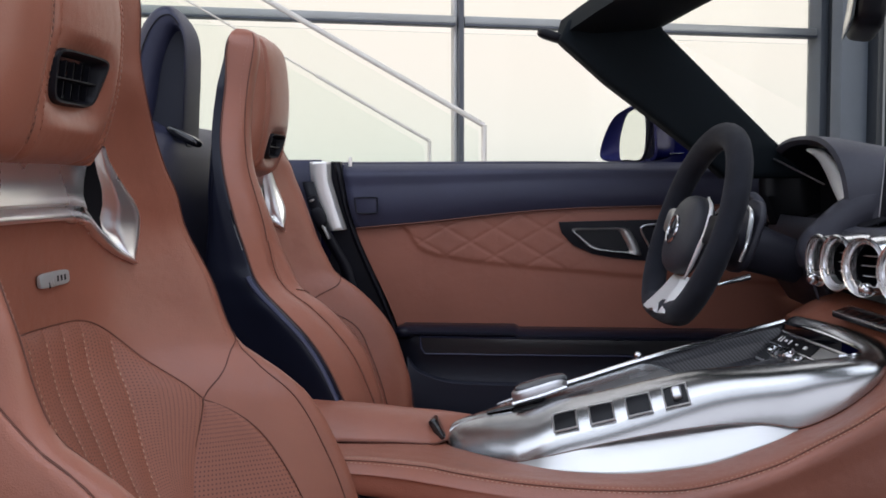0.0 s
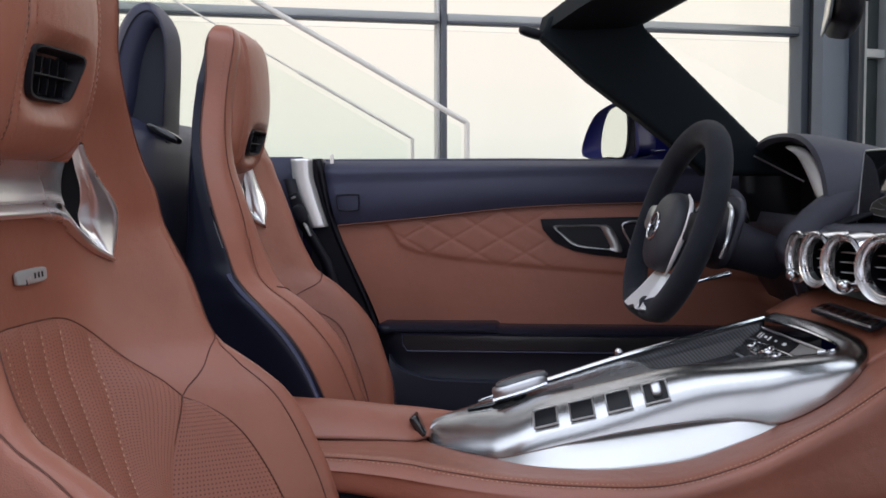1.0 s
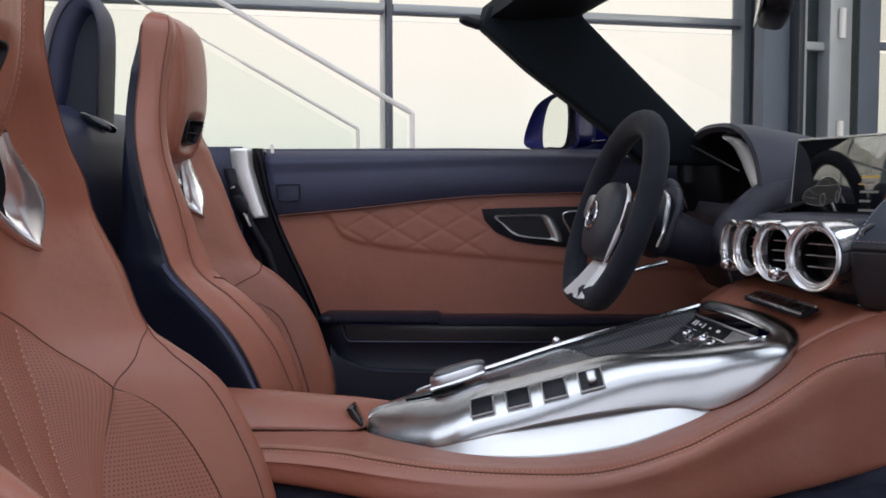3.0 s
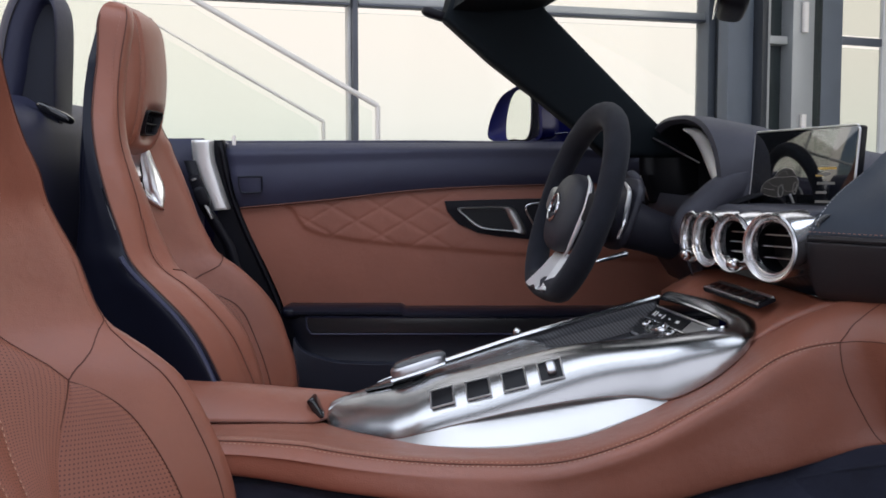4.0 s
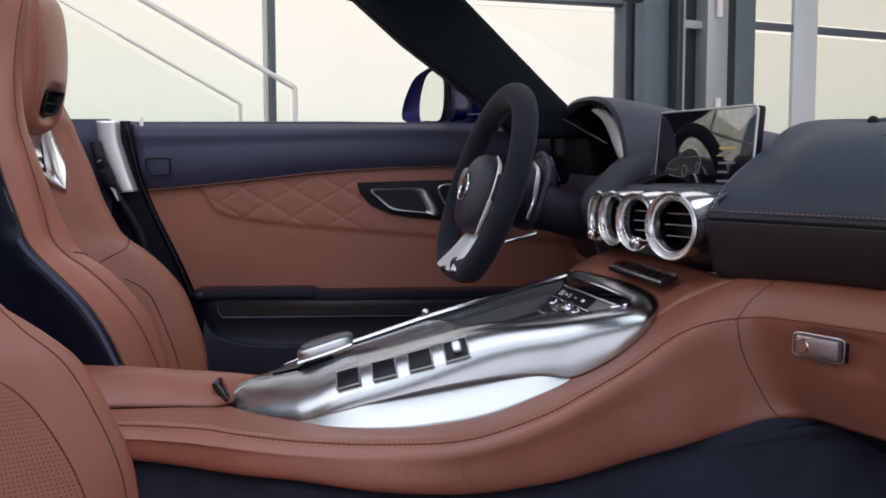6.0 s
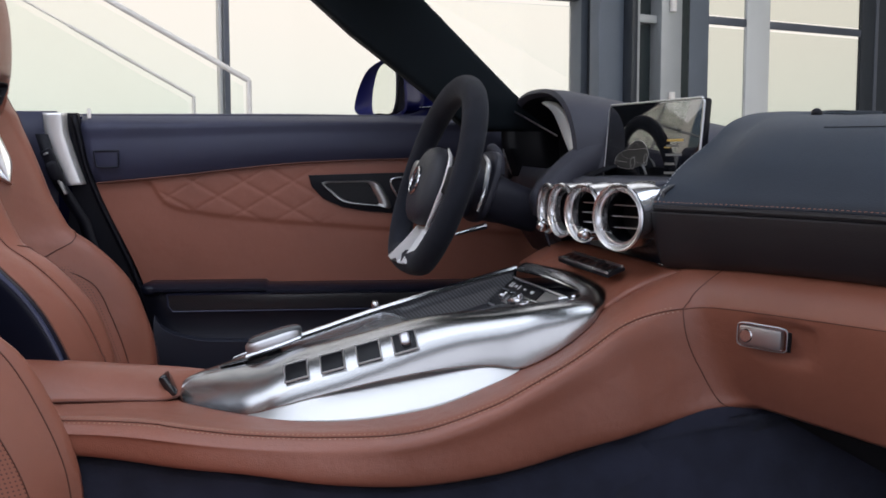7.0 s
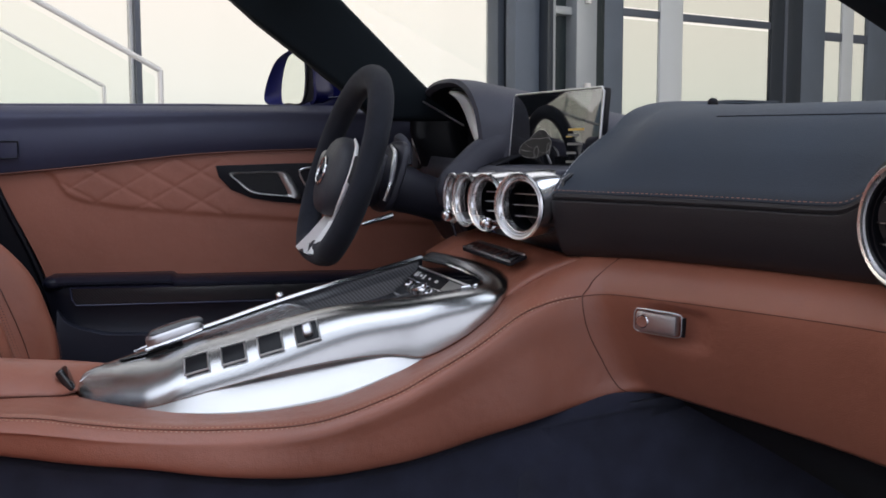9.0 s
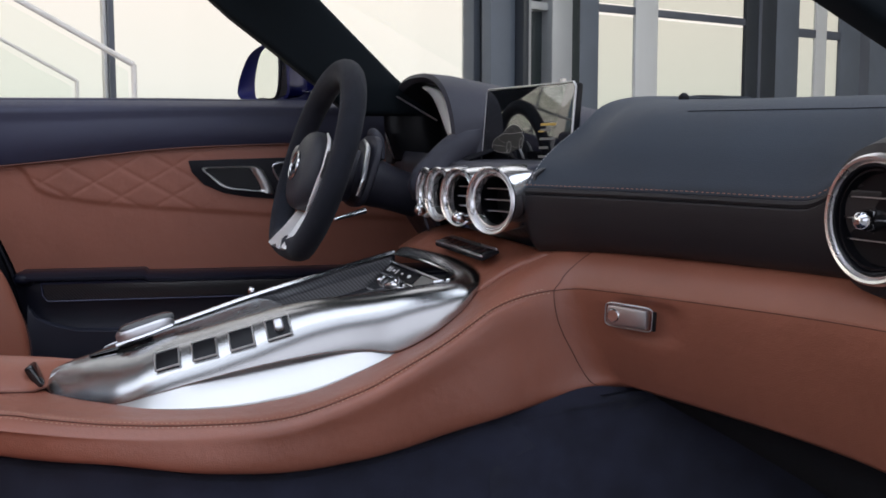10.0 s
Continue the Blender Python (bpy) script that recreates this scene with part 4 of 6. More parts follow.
part("upper_panel", loft(rows), NAVY, door, "smooth navy leather upper door panel", solid=0.004)
rows = []
for i in range(91):
    v = i / 90
    r = []
    for j in range(261):
        u = j / 260
        z0 = 0.50
        x0 = door_rear(z0 + (0.74 - z0) * v)
        x = x0 + (1.0 - x0) * u
        z = z0 + (door_seam(x) - z0) * v
        fold = 1 / (1 + math.exp(-(z - door_fold(x)) / 0.0022)) if x > 0.11 else 0.0
        y = 0.699 - 0.0035 * fold - 0.004 * math.sin(math.pi * v)
        if fold > 0.02 and 0.12 < x < 0.50:
            a, b = (x - 0.305) / 0.050 + (z - 0.735) / 0.029, (x - 0.305) / 0.050 - (z - 0.735) / 0.029
            g = 0.0
            for q in (a, b):
                d = abs(q / 2 - round(q / 2)) * 2 * 0.0251
                g = max(g, math.exp(-(d / 0.0022) ** 2), 0.30 * math.exp(-(d / 0.007) ** 2))
            fade = min(1, (0.50 - x) / 0.06, (x - 0.12) / 0.02)
            y += 0.0016 * g * fold * max(0, fade)
        r.append(Vector((x, y, z)))
    rows.append(r)
part("quilted_panel", loft(rows), TAN_DOOR, door, "tan leather door panel with diamond quilting")
part("seam", tube([Vector((x, 0.6905, door_seam(x))) for x in [0.018 + 0.98 * k / 60 for k in range(61)]], 0.0022, 6), TAN_SEAM, door)
# rubber edge and rear return of the door
edge = [Vector((door_rear(z) - 0.004, 0.70, z)) for z in [0.16 + 0.708 * k / 30 for k in range(31)]]
part("rear_return", loft([[p + Vector((0, -0.008, 0)), p + Vector((-0.006, 0.0, 0)), p + Vector((-0.002, 0.06, 0))] for p in edge]), BLACK, door, solid=0.006)
# pull handle recess
Y0 = 0.690
plate = [(0.436, 0.7475), (0.50, 0.7495), (0.60, 0.752), (0.70, 0.754), (0.705, 0.72), (0.70, 0.668), (0.62, 0.668), (0.55, 0.674), (0.505, 0.682), (0.465, 0.700), (0.442, 0.725)]
hp = part("handle_plate", prism([Vector((x, Y0 - 0.003, z)) for x, z in plate], 0.012, (0, 1, 0), 0.003), BLACK, door, "black handle surround")
outer = spl([(0.463, 0, 0.733), (0.506, 0, 0.7355), (0.558, 0, 0.7365), (0.576, 0, 0.733), (0.587, 0, 0.720), (0.602, 0, 0.690), (0.600, 0, 0.679), (0.579, 0, 0.684), (0.545, 0, 0.687), (0.517, 0, 0.690), (0.498, 0, 0.697), (0.479, 0, 0.714)], 96, True)
inner = spl([(0.470, 0, 0.7295), (0.506, 0, 0.7315), (0.548, 0, 0.7320), (0.558, 0, 0.729), (0.566, 0, 0.716), (0.577, 0, 0.694), (0.576, 0, 0.6885), (0.568, 0, 0.6880), (0.545, 0, 0.6905), (0.520, 0, 0.694), (0.503, 0, 0.701), (0.484, 0, 0.716)], 96, True)
rows = [[Vector((a.lerp(b, f).x, Y0 - 0.003 - d, a.lerp(b, f).z)) for f, d in ((0, 0.0), (0.08, 0.005), (0.3, 0.008), (0.7, 0.0075), (0.95, 0.004), (1.0, 0.0))] for a, b in zip(outer, inner)]
rows.append(rows[0])
pull = part("pull_handle", loft(rows), WINGM, door, "satin chrome pull handle")
part("pocket", prism([Vector((p.x, Y0 - 0.0045, p.z)) for p in inner], 0.002, (0, 1, 0)), KEYM, door)
sw = spl([(0.604, Y0 - 0.005, 0.738), (0.66, Y0 - 0.005, 0.740), (0.665, Y0 - 0.005, 0.71), (0.655, Y0 - 0.005, 0.683), (0.63, Y0 - 0.005, 0.683), (0.618, Y0 - 0.005, 0.70)], 40, True)
part("switch_rim", tube(sw, 0.0022, 6, True), DULL, door)
part("switch", box(0.645, Y0 - 0.006, 0.712, 0.02, 0.006, 0.024, 0.002), BLACK, door)
part("armrest", loft([[Vector((x, y - 0.012 * max(0, 1 - abs(x - 0.135) / 0.02) * 0, z + (0.003 if x < 0.355 else -0.003))) for y, z in ((0.705, 0.534), (0.665, 0.533), (0.642, 0.529), (0.634, 0.523), (0.634, 0.518), (0.645, 0.516), (0.665, 0.514))] for x in [0.118 + 0.005 * k for k in range(47)] + [0.356, 0.362, 0.45, 0.6, 0.8, 1.0]]), SHELL, door, "dark navy door armrest", solid=0.004)
part("armrest_end", moved(blob(0.02, 0.035, 0.014), pose(0.123, 0.668, 0.522)), SHELL, door)
part("carbon_strip", prism([Vector((x, 0.652, z)) for x, z in ((0.158, 0.511), (0.95, 0.510), (0.95, 0.481), (0.168, 0.481), (0.160, 0.488))], 0.012, (0, 1, 0), 0.002), CARBON, door, "lacquered carbon fibre door strip")
part("strip_rim", tube([Vector((x, 0.650, z)) for x, z in ((0.155, 0.5135), (0.95, 0.5125))], 0.0022, 6), RIMM, door)
part("strip_rim", tube([Vector((x, 0.650, z)) for x, z in ((0.155, 0.5135), (0.157, 0.490), (0.166, 0.4785), (0.95, 0.4785))], 0.0018, 6), RIMM, door)
low = []
for i in range(15):
    v = i / 14
    z = 0.522 - 0.374 * v
    y = 0.668 + 0.012 * math.exp(-((v - 0.22) / 0.07) ** 2) - 0.03 * max(0, v - 0.24)
    low.append([Vector((x, y, z)) for x in [door_rear(z) - 0.004 + (1.0 - door_rear(z)) * k / 20 for k in range(21)]])
part("lower_panel", loft(low), POCKET, door, "dark navy lower door panel with map pocket", solid=0.005)
pk = spl([(0.128, 0.655, 0.47), (0.150, 0.650, 0.445), (0.20, 0.645, 0.428), (0.26, 0.642, 0.422), (0.5, 0.642, 0.42), (0.98, 0.642, 0.42)], 60)
part("map_pocket", loft([[p, p + Vector((0, -0.006, -0.004)), Vector((p.x, 0.64, p.z - 0.05)), Vector((p.x, 0.645, 0.16))] for p in pk]), POCKET, door, "dark map pocket", solid=0.004)
part("pocket_seam", tube([Vector((0.241, 0.636, 0.418)), Vector((0.241, 0.641, 0.30))], 0.0015, 6), GLOSS, door)
tab = [(0.020, 0.797), (0.060, 0.7975), (0.0635, 0.793), (0.063, 0.770), (0.058, 0.7655), (0.026, 0.765), (0.0195, 0.770), (0.0165, 0.792)]
part("belt_tab", prism([Vector((x, 0.681, z)) for x, z in tab], 0.006, (0, 1, 0), 0.0015), NAVY, door)
part("tab_rim", tube(spl([Vector((x, 0.6800, z)) for x, z in tab], 60, True), 0.0016, 6, True), SHELL, door)
part("lock_pin", moved(lathe([(0.0001, 0.0), (0.004, 0.0), (0.004, 0.016), (0.0025, 0.020), (0.0001, 0.020)], 12), pose(0.0, 0.724, 0.862)), RAILM, door, "small pale lock pin")
part("window_seal", tube([Vector((-0.05, 0.755, 0.866)), Vector((0.4, 0.758, 0.867)), Vector((1.0, 0.755, 0.860))], 0.006, 8), NAVY, door)

# ---- rear body, pillar trim and belt ----
st = []
for k in range(25):
    z = 0.871 - 0.141 * k / 24
    xl, xr = curve_at([(0.730, -0.030, -0.0074), (0.7717, -0.0497, -0.0213), (0.8031, -0.0612, -0.0305), (0.8322, -0.0690, -0.0384), (0.871, -0.0725, -0.0408)], z)
    st.append([Vector((xl, 0.668, z)), Vector((xl * 0.6 + xr * 0.4, 0.664, z)), Vector((xr - 0.003, 0.666, z)), Vector((xr, 0.69, z))])
part("door_jamb", loft(st), JAMB, body, "bright painted door jamb strip", solid=0.006)
part("jamb_seal", prism([Vector((x, 0.70, z)) for x, z in ((-0.042, 0.872), (-0.018, 0.872), (0.014, 0.735), (0.102, 0.52), (0.13, 0.36), (0.13, 0.2), (-0.05, 0.2), (-0.05, 0.60), (-0.03, 0.735), (-0.012, 0.735))], 0.02, (0, 1, 0)), BLACK, body, smooth=False)
part("side_trim", loft([[Vector((x, 0.72 - 0.02 * math.sin(math.pi * f), 0.22 + 0.655 * f)) for x in (-0.75, -0.4, -0.2, -0.06)] for f in [i / 12 for i in range(13)]]), NAVY, body, "navy leather rear side trim", solid=0.01)
part("rear_quarter", box(-0.45, 0.78, 0.55, 0.9, 0.10, 0.64, 0.02), BLUE, body)
part("door_skin", box(0.55, 0.835, 0.50, 1.1, 0.08, 0.72, 0.03), BLUE, door)
part("sill", box(0.35, -0.80, 0.22, 2.3, 0.14, 0.12, 0.03), BLUE, body, "blue painted door sill")
part("floor_pan", box(0.45, 0.0, 0.065, 2.6, 1.5, 0.13, 0.01), BLACK, body)

# windscreen frame: far pillar, header, near pillar
pil = [(0.432, 1.102), (0.522, 1.021), (0.605, 0.957), (0.685, 0.894), (0.75, 0.835), (0.92, 0.835), (0.834, 0.914), (0.73, 1.018), (0.632, 1.117), (0.615, 1.150), (0.52, 1.165), (0.45, 1.140)]
part("windscreen_pillar", prism([Vector((x, 0.575, z)) for x, z in pil], 0.085, (0, 1, 0), 0.012, 3), TRIM, body, "black trimmed windscreen pillar")
hd = []
for f in [i / 10 for i in range(11)]:
    y = 0.66 - 1.22 * f
    dx = 0.29 * (0.6 - y)
    rise = 0.03 * math.sin(math.pi * f)
    hd.append([Vector((x + dx, y, z + rise)) for x, z in ((0.445, 1.112), (0.50, 1.106), (0.60, 1.112), (0.632, 1.122), (0.66, 1.15), (0.62, 1.175), (0.52, 1.178), (0.455, 1.15))])
part("windscreen_header", loft(hd, True, True), TRIM, body, "black trimmed windscreen header")
part("header_latch", moved(blob(0.028, 0.02, 0.010, 3), pose(0.418, 0.63, 1.116, 0, 18, 0)), BLACK, body)
npil = [(0.80, 1.13), (1.000, 0.983), (1.097, 0.928), (1.152, 0.897), (1.30, 0.815), (1.42, 0.86), (1.16, 1.02), (0.95, 1.16)]
part("windscreen_pillar", prism([Vector((x, -0.57, z)) for x, z in npil], 0.06, (0, 1, 0), 0.012, 3), TRIM, body, "black trimmed windscreen pillar")
ws = part("windscreen", loft([[Vector((0.60 + 0.29 * (0.6 - y) + 0.55 * f, y, 1.13 + 0.02 * math.sin(math.pi * (0.6 - y) / 1.15) - 0.30 * f)) for y in [0.6 - 1.15 * k / 12 for k in range(13)]] for f in [i / 8 for i in range(9)]]), SCREENGLASS, body, "clear windscreen glass")
ws.visible_shadow = False

# side mirror
mir = thing("side_mirror", "blue painted door mirror with glass facing rearward", "mirror", (0.64, 0.86, 0.86))
ol = spl([(0.538, 0, 0.877), (0.534, 0, 0.908), (0.556, 0, 0.964), (0.585, 0, 0.989), (0.612, 0, 0.998), (0.640, 0, 0.990), (0.650, 0, 0.93), (0.645, 0, 0.878), (0.59, 0, 0.872)], 48, True)
cx, cz = 0.592, 0.93


def slanted(x, z, off):
    """Carries an outline onto the raked face of the mirror."""
    y = 0.87 - 2.0 * (x - 0.604)
    k = (y + 1.5) / 2.37
    return Vector((0.45 + (x - 0.45) * k + 0.9 * off, y + 0.42 * off, 0.82 + (z - 0.82) * k))


rows = []
for k in range(9):
    f = k / 8
    sc = (1 - f ** 2.6) ** 0.5 if f < 1 else 0.03
    rows.append([slanted(cx + (p.x - cx) * sc, cz + (p.z - cz) * sc, 0.11 * f) for p in ol])
part("housing", loft(rows, True), BLUE, mir, "glossy blue mirror housing")
gl = spl([(0.586, 0, 0.880), (0.582, 0, 0.92), (0.588, 0, 0.965), (0.600, 0, 0.984), (0.624, 0, 0.984), (0.634, 0, 0.93), (0.630, 0, 0.881), (0.60, 0, 0.878)], 40, True)
part("recess", loft([[slanted(p.x + (cx - p.x) * f, p.z + (cz - p.z) * f, d) for p in ol] for f, d in ((0.0, 0.0), (0.05, -0.003), (0.10, 0.004), (0.25, 0.016), (0.45, 0.022), (0.97, 0.022))], True), MIRRORIN, mir, "dark blue recess round the mirror glass")
part("glass", prism([slanted(p.x, p.z, -0.006 + 0.10 * (p.z - 0.93)) for p in gl], 0.003, (-0.91, -0.41, 0)), MIRROR, mir, "mirror glass")
part("bezel", tube([slanted(p.x, p.z, -0.004 + 0.10 * (p.z - 0.93)) for p in gl], 0.003, 6, True), BLACK, mir)
part("foot", prism([Vector((x, 0.80, z)) for x, z in ((0.637, 0.990), (0.66, 0.968), (0.735, 0.912), (0.76, 0.865), (0.60, 0.865), (0.64, 0.885))], 0.05, (0, 1, 0), 0.006), BLUE, mir, "blue mirror foot")
part("foot_trim", tube([Vector((0.645, 0.797, 0.886)), Vector((0.70, 0.797, 0.890))], 0.004, 8, flat=0.4), CHROME, mir)

# rear-view mirror
rv = thing("rear_view_mirror", "black rear-view mirror hanging below the windscreen header", "mirror", (0.83, 0.02, 1.06))
part("housing", moved(blob(0.022, 0.105, 0.034, 4), pose(0.845, 0.03, 1.062, 0, 8, -12)), BLACK, rv)
# the dark reflection is put into the colour of the glass
part("glass", moved(box(-0.021, 0, 0, 0.004, 0.19, 0.056, 0.001), pose(0.845, 0.03, 1.062, 0, 8, -12)), DARKGLASS, rv, "mirror glass coloured dark for its dark reflection")
part("arm", tube([Vector((0.865, 0.01, 1.075)), Vector((0.90, 0.02, 1.12)), Vector((0.86, 0.04, 1.15))], 0.009, 8), BLACK, rv)

# belt with buckle beside the driver's seat
belt = thing("seat_belt", "black seat belt with chrome-edged buckle guide", "seat belt", (-0.06, 0.66, 0.3))
part("strap", loft([[Vector((x - 0.012, 0.655, z)), Vector((x + 0.012, 0.652, z))] for x, z in ((-0.075, 0.83), (-0.06, 0.775), (-0.045, 0.735), (0.0, 0.66), (0.10, 0.30))]), BLACK, belt, solid=0.003)
part("guide", moved(box(0, 0, 0, 0.024, 0.014, 0.055, 0.005), pose(-0.056, 0.645, 0.775, 0, -24, 0)), BLACK, belt)
part("guide_edge", moved(box(0, 0, 0, 0.005, 0.016, 0.032, 0.002), pose(-0.036, 0.640, 0.728, 0, -26, 0)), WINGM, belt)
part("guide_edge", moved(box(0, 0, 0, 0.009, 0.016, 0.004, 0.001), pose(-0.064, 0.640, 0.792, 0, -24, 0)), WINGM, belt)
part("buckle", moved(blob(0.013, 0.010, 0.022, 3), pose(-0.050, 0.640, 0.757, 0, -24, 0)), BLACK, belt)

# roll bar and rear bulkhead behind the seats
bulk = thing("rear_bulkhead", "black leather rear bulkhead with a grab recess", "car interior", (-0.4, 0.2, 0.2))
part("panel", loft([[Vector((x, y, z)) for y in (-0.75, -0.3, 0.1, 0.3, 0.5, 0.72)] for x, z in ((-0.16, 0.25), (-0.19, 0.55), (-0.20, 0.80), (-0.205, 0.87), (-0.225, 0.905), (-0.27, 0.935), (-0.40, 0.955), (-0.8, 0.95))]), NAVY, bulk, solid=0.02)
part("grab_recess", moved(blob(0.034, 0.012, 0.008, 3), pose(-0.206, 0.275, 0.906, 0, 28, 0)), GLOSS, bulk)
part("deck", box(-0.9, 0.0, 0.93, 0.8, 1.5, 0.02, 0.005), BLACK, bulk)
roll = thing("roll_bar", "black leather roll bar hoop behind the driver's seat", "roll bar", (-0.28, 0.34, 0.92))
outer = spl([(-0.330, 0, 0.93), (-0.324, 0, 1.002), (-0.313, 0, 1.057), (-0.297, 0, 1.097), (-0.276, 0, 1.126), (-0.254, 0, 1.136), (-0.236, 0, 1.130), (-0.216, 0, 1.101), (-0.2085, 0, 1.066), (-0.2095, 0, 1.010), (-0.212, 0, 0.965), (-0.215, 0, 0.90)], 48)
opening = spl([(-0.276, 0, 0.93), (-0.266, 0, 0.971), (-0.259, 0, 1.015), (-0.250, 0, 1.050), (-0.240, 0, 1.073), (-0.231, 0, 1.086), (-0.222, 0, 1.087), (-0.216, 0, 1.078), (-0.213, 0, 1.058), (-0.2135, 0, 1.010), (-0.216, 0, 0.965), (-0.219, 0, 0.90)], 48)
hoop = []
for p, w in zip(outer, opening):
    c, h = (p + w) / 2, (p - w) / 2
    hoop.append([Vector((c.x + h.x * math.copysign(abs(math.cos(a)) ** 0.7, math.cos(a)), 0.34 + 0.045 * math.sin(a), c.z + h.z * math.copysign(abs(math.cos(a)) ** 0.7, math.cos(a)))) for a in [6.28319 * k / 20 for k in range(20)]])
part("hoop", loft(hoop, True, True), NAVY, roll)
part("seam", tube([p.lerp(w, 0.42) + Vector((0, 0.2943, 0)) for p, w in zip(outer[4:30], opening[4:30])], 0.0011, 6), BLACK, roll)
part("inner_panel", prism([p.lerp(c, -0.16) + Vector((0, 0.318, 0)) for p in opening for c in (Vector((-0.235, 0, 1.0)),)], 0.02, (0, 1, 0)), PANELM, roll)


# ---- centre console ----
# along the car: tray edge and lower edge of the silver, each as x, y, z
EDGE = [(0.262, 0.038, 0.456), (0.275, 0.046, 0.468), (0.296, 0.046, 0.478), (0.3225, 0.034, 0.4865), (0.3622, 0.022, 0.4965), (0.3951, 0.015, 0.5063), (0.4276, 0.008, 0.5185), (0.4759, 0.002, 0.5310), (0.5158, -0.004, 0.5422),
        (0.5555, -0.008, 0.5533), (0.5949, -0.012, 0.5635), (0.6339, -0.018, 0.5710), (0.7107, -0.032, 0.5805), (0.7706, -0.045, 0.5898), (0.8122, -0.050, 0.5959)]
LOWER = [(0.262, 0.032, 0.448), (0.2684, 0.018, 0.4455), (0.2912, -0.007, 0.4460), (0.3174, -0.030, 0.4454), (0.3505, -0.055, 0.4452), (0.3705, -0.068, 0.4461), (0.4131, -0.078, 0.4586), (0.4741, -0.082, 0.4749), (0.55, -0.084, 0.4921),
         (0.6257, -0.087, 0.5048), (0.6705, -0.092, 0.5096), (0.70, -0.098, 0.5100), (0.733, -0.1055, 0.5075), (0.7732, -0.106, 0.5236), (0.8036, -0.103, 0.5419), (0.836, -0.093, 0.5666), (0.8543, -0.075, 0.5865)]


def silver_pt(x, v):
    """The silver falls from the tray in a quarter round: v from 0 at the tray to 1 at its foot."""
    (ye, ze), (yl, zl) = curve_at(EDGE, x), curve_at(LOWER, x)
    flat = 1 - 0.22 * min(1.0, max(0.0, (x - 0.35) / 0.3))
    th = v * math.pi / 2
    k = max(0.0, 0.25 - max(0.0, x - 0.50)) + 0.5 * min(1.0, max(0.0, (0.40 - x) / 0.13))
    e = 1 + 0.5 * min(1.0, max(0.0, (x - 0.55) / 0.2))
    return Vector((x, ye + (yl - ye) * (k * v + (1 - k) * math.sin(th) ** flat), ze + (zl - ze) * (k * v + (1 - k) * (1 - math.cos(th)) ** e)))


def rail_at(x):
    return Vector((x, *curve_at([(0.262, 0.050, 0.457), (0.2672, 0.064, 0.4665), (0.2953, 0.083, 0.476), (0.3202, 0.092, 0.484), (0.3496, 0.100, 0.4953), (0.4438, 0.115, 0.5217), (0.5486, 0.135, 0.553), (0.6558, 0.155, 0.5808), (0.7744, 0.175, 0.611)], x)))


console = thing("centre_console", "silver and tan leather centre console with dark tray", "car console", (0.45, 0.05, 0.2))
rows = [[silver_pt(x, v / 40) for v in range(41)] for x in [0.262 + 0.505 * (k / 80) for k in range(81)]]
# the metal turns round the front of the tray and runs out at its far corner
tray_rim = spl([(*EDGE[-2],), (0.792, -0.0475, 0.5928), (0.8122, -0.050, 0.5959), (0.822, -0.047, 0.5975), (0.8275, -0.040, 0.5987), (0.8289, -0.015, 0.6011), (0.8198, 0.03, 0.6045), (0.8054, 0.075, 0.6086), (0.7896, 0.12, 0.6106), (0.7724, 0.165, 0.6113)], 60)
metal_rim = spl([(*LOWER[-4],), (0.8036, -0.103, 0.5419), (0.836, -0.093, 0.5666), (0.8543, -0.075, 0.5865), (0.8641, -0.048, 0.5979), (0.8695, -0.012, 0.6045), (0.8649, 0.03, 0.6094), (0.8487, 0.08, 0.6146), (0.8265, 0.13, 0.6172), (0.8022, 0.18, 0.6184)], 60)
for k in range(1, 60):
    p, q = tray_rim[k], metal_rim[k]
    w = min(1.0, max(0.0, (k / 59 - 0.25) / 0.3))
    row = []
    for v in range(41):
        th = v / 40 * math.pi / 2
        f, g = math.sin(th) ** 0.78, (1 - math.cos(th)) ** 1.5
        steep = Vector((p.x + (q.x - p.x) * f, p.y + (q.y - p.y) * f, p.z + (q.z - p.z) * g))
        low = p.lerp(q, v / 40) + Vector((0, 0, 0.006 * math.sin(math.pi * v / 40) ** 0.8))
        row.append(steep.lerp(low, w))
    rows.append(row)
silver = part("silver_panel", loft(rows), SILVER, console, "brushed aluminium console panel", solid=0.004)
nose = []
for k in range(31):
    x = 0.262 + 0.098 * k / 30
    p, q = silver_pt(x, 0), rail_at(x)
    nose.append([p.lerp(q, f) + Vector((0, 0, (0.0045 if k else 0) * math.sin(math.pi * f) - 0.0004)) for f in [i / 12 for i in range(13)]])
part("silver_nose", loft(nose), SILVER, console, "rounded aluminium nose of the console", solid=0.003)
part("tray_edge", tube([p + Vector((0, 0, 0.001)) for p in tray_rim[8:]], 0.0022, 6), CHROME, console)
part("tray_edge", tube([rail_at(0.335 + 0.4394 * k / 50) + Vector((0, 0, 0.002)) for k in range(51)], [0.001 + 0.005 * min(1, k / 10) for k in range(51)], 8, flat=0.7), CHROME, console, "bright chrome console rail")
part("rail_side", loft([[rail_at(x), rail_at(x) + Vector((0, 0.015, -0.03)), rail_at(x) + Vector((0, 0.02, -0.16))] for x in [0.262 + 0.5124 * k / 30 for k in range(31)]]), BLACK, console, solid=0.004)


def inlay_pt(x, f, drop=0.0):
    p = silver_pt(min(max(x, 0.262), 0.81), 0)
    q = rail_at(min(x, 0.7744))
    m = p + (q - p) * f
    return Vector((x, m.y, m.z - drop))


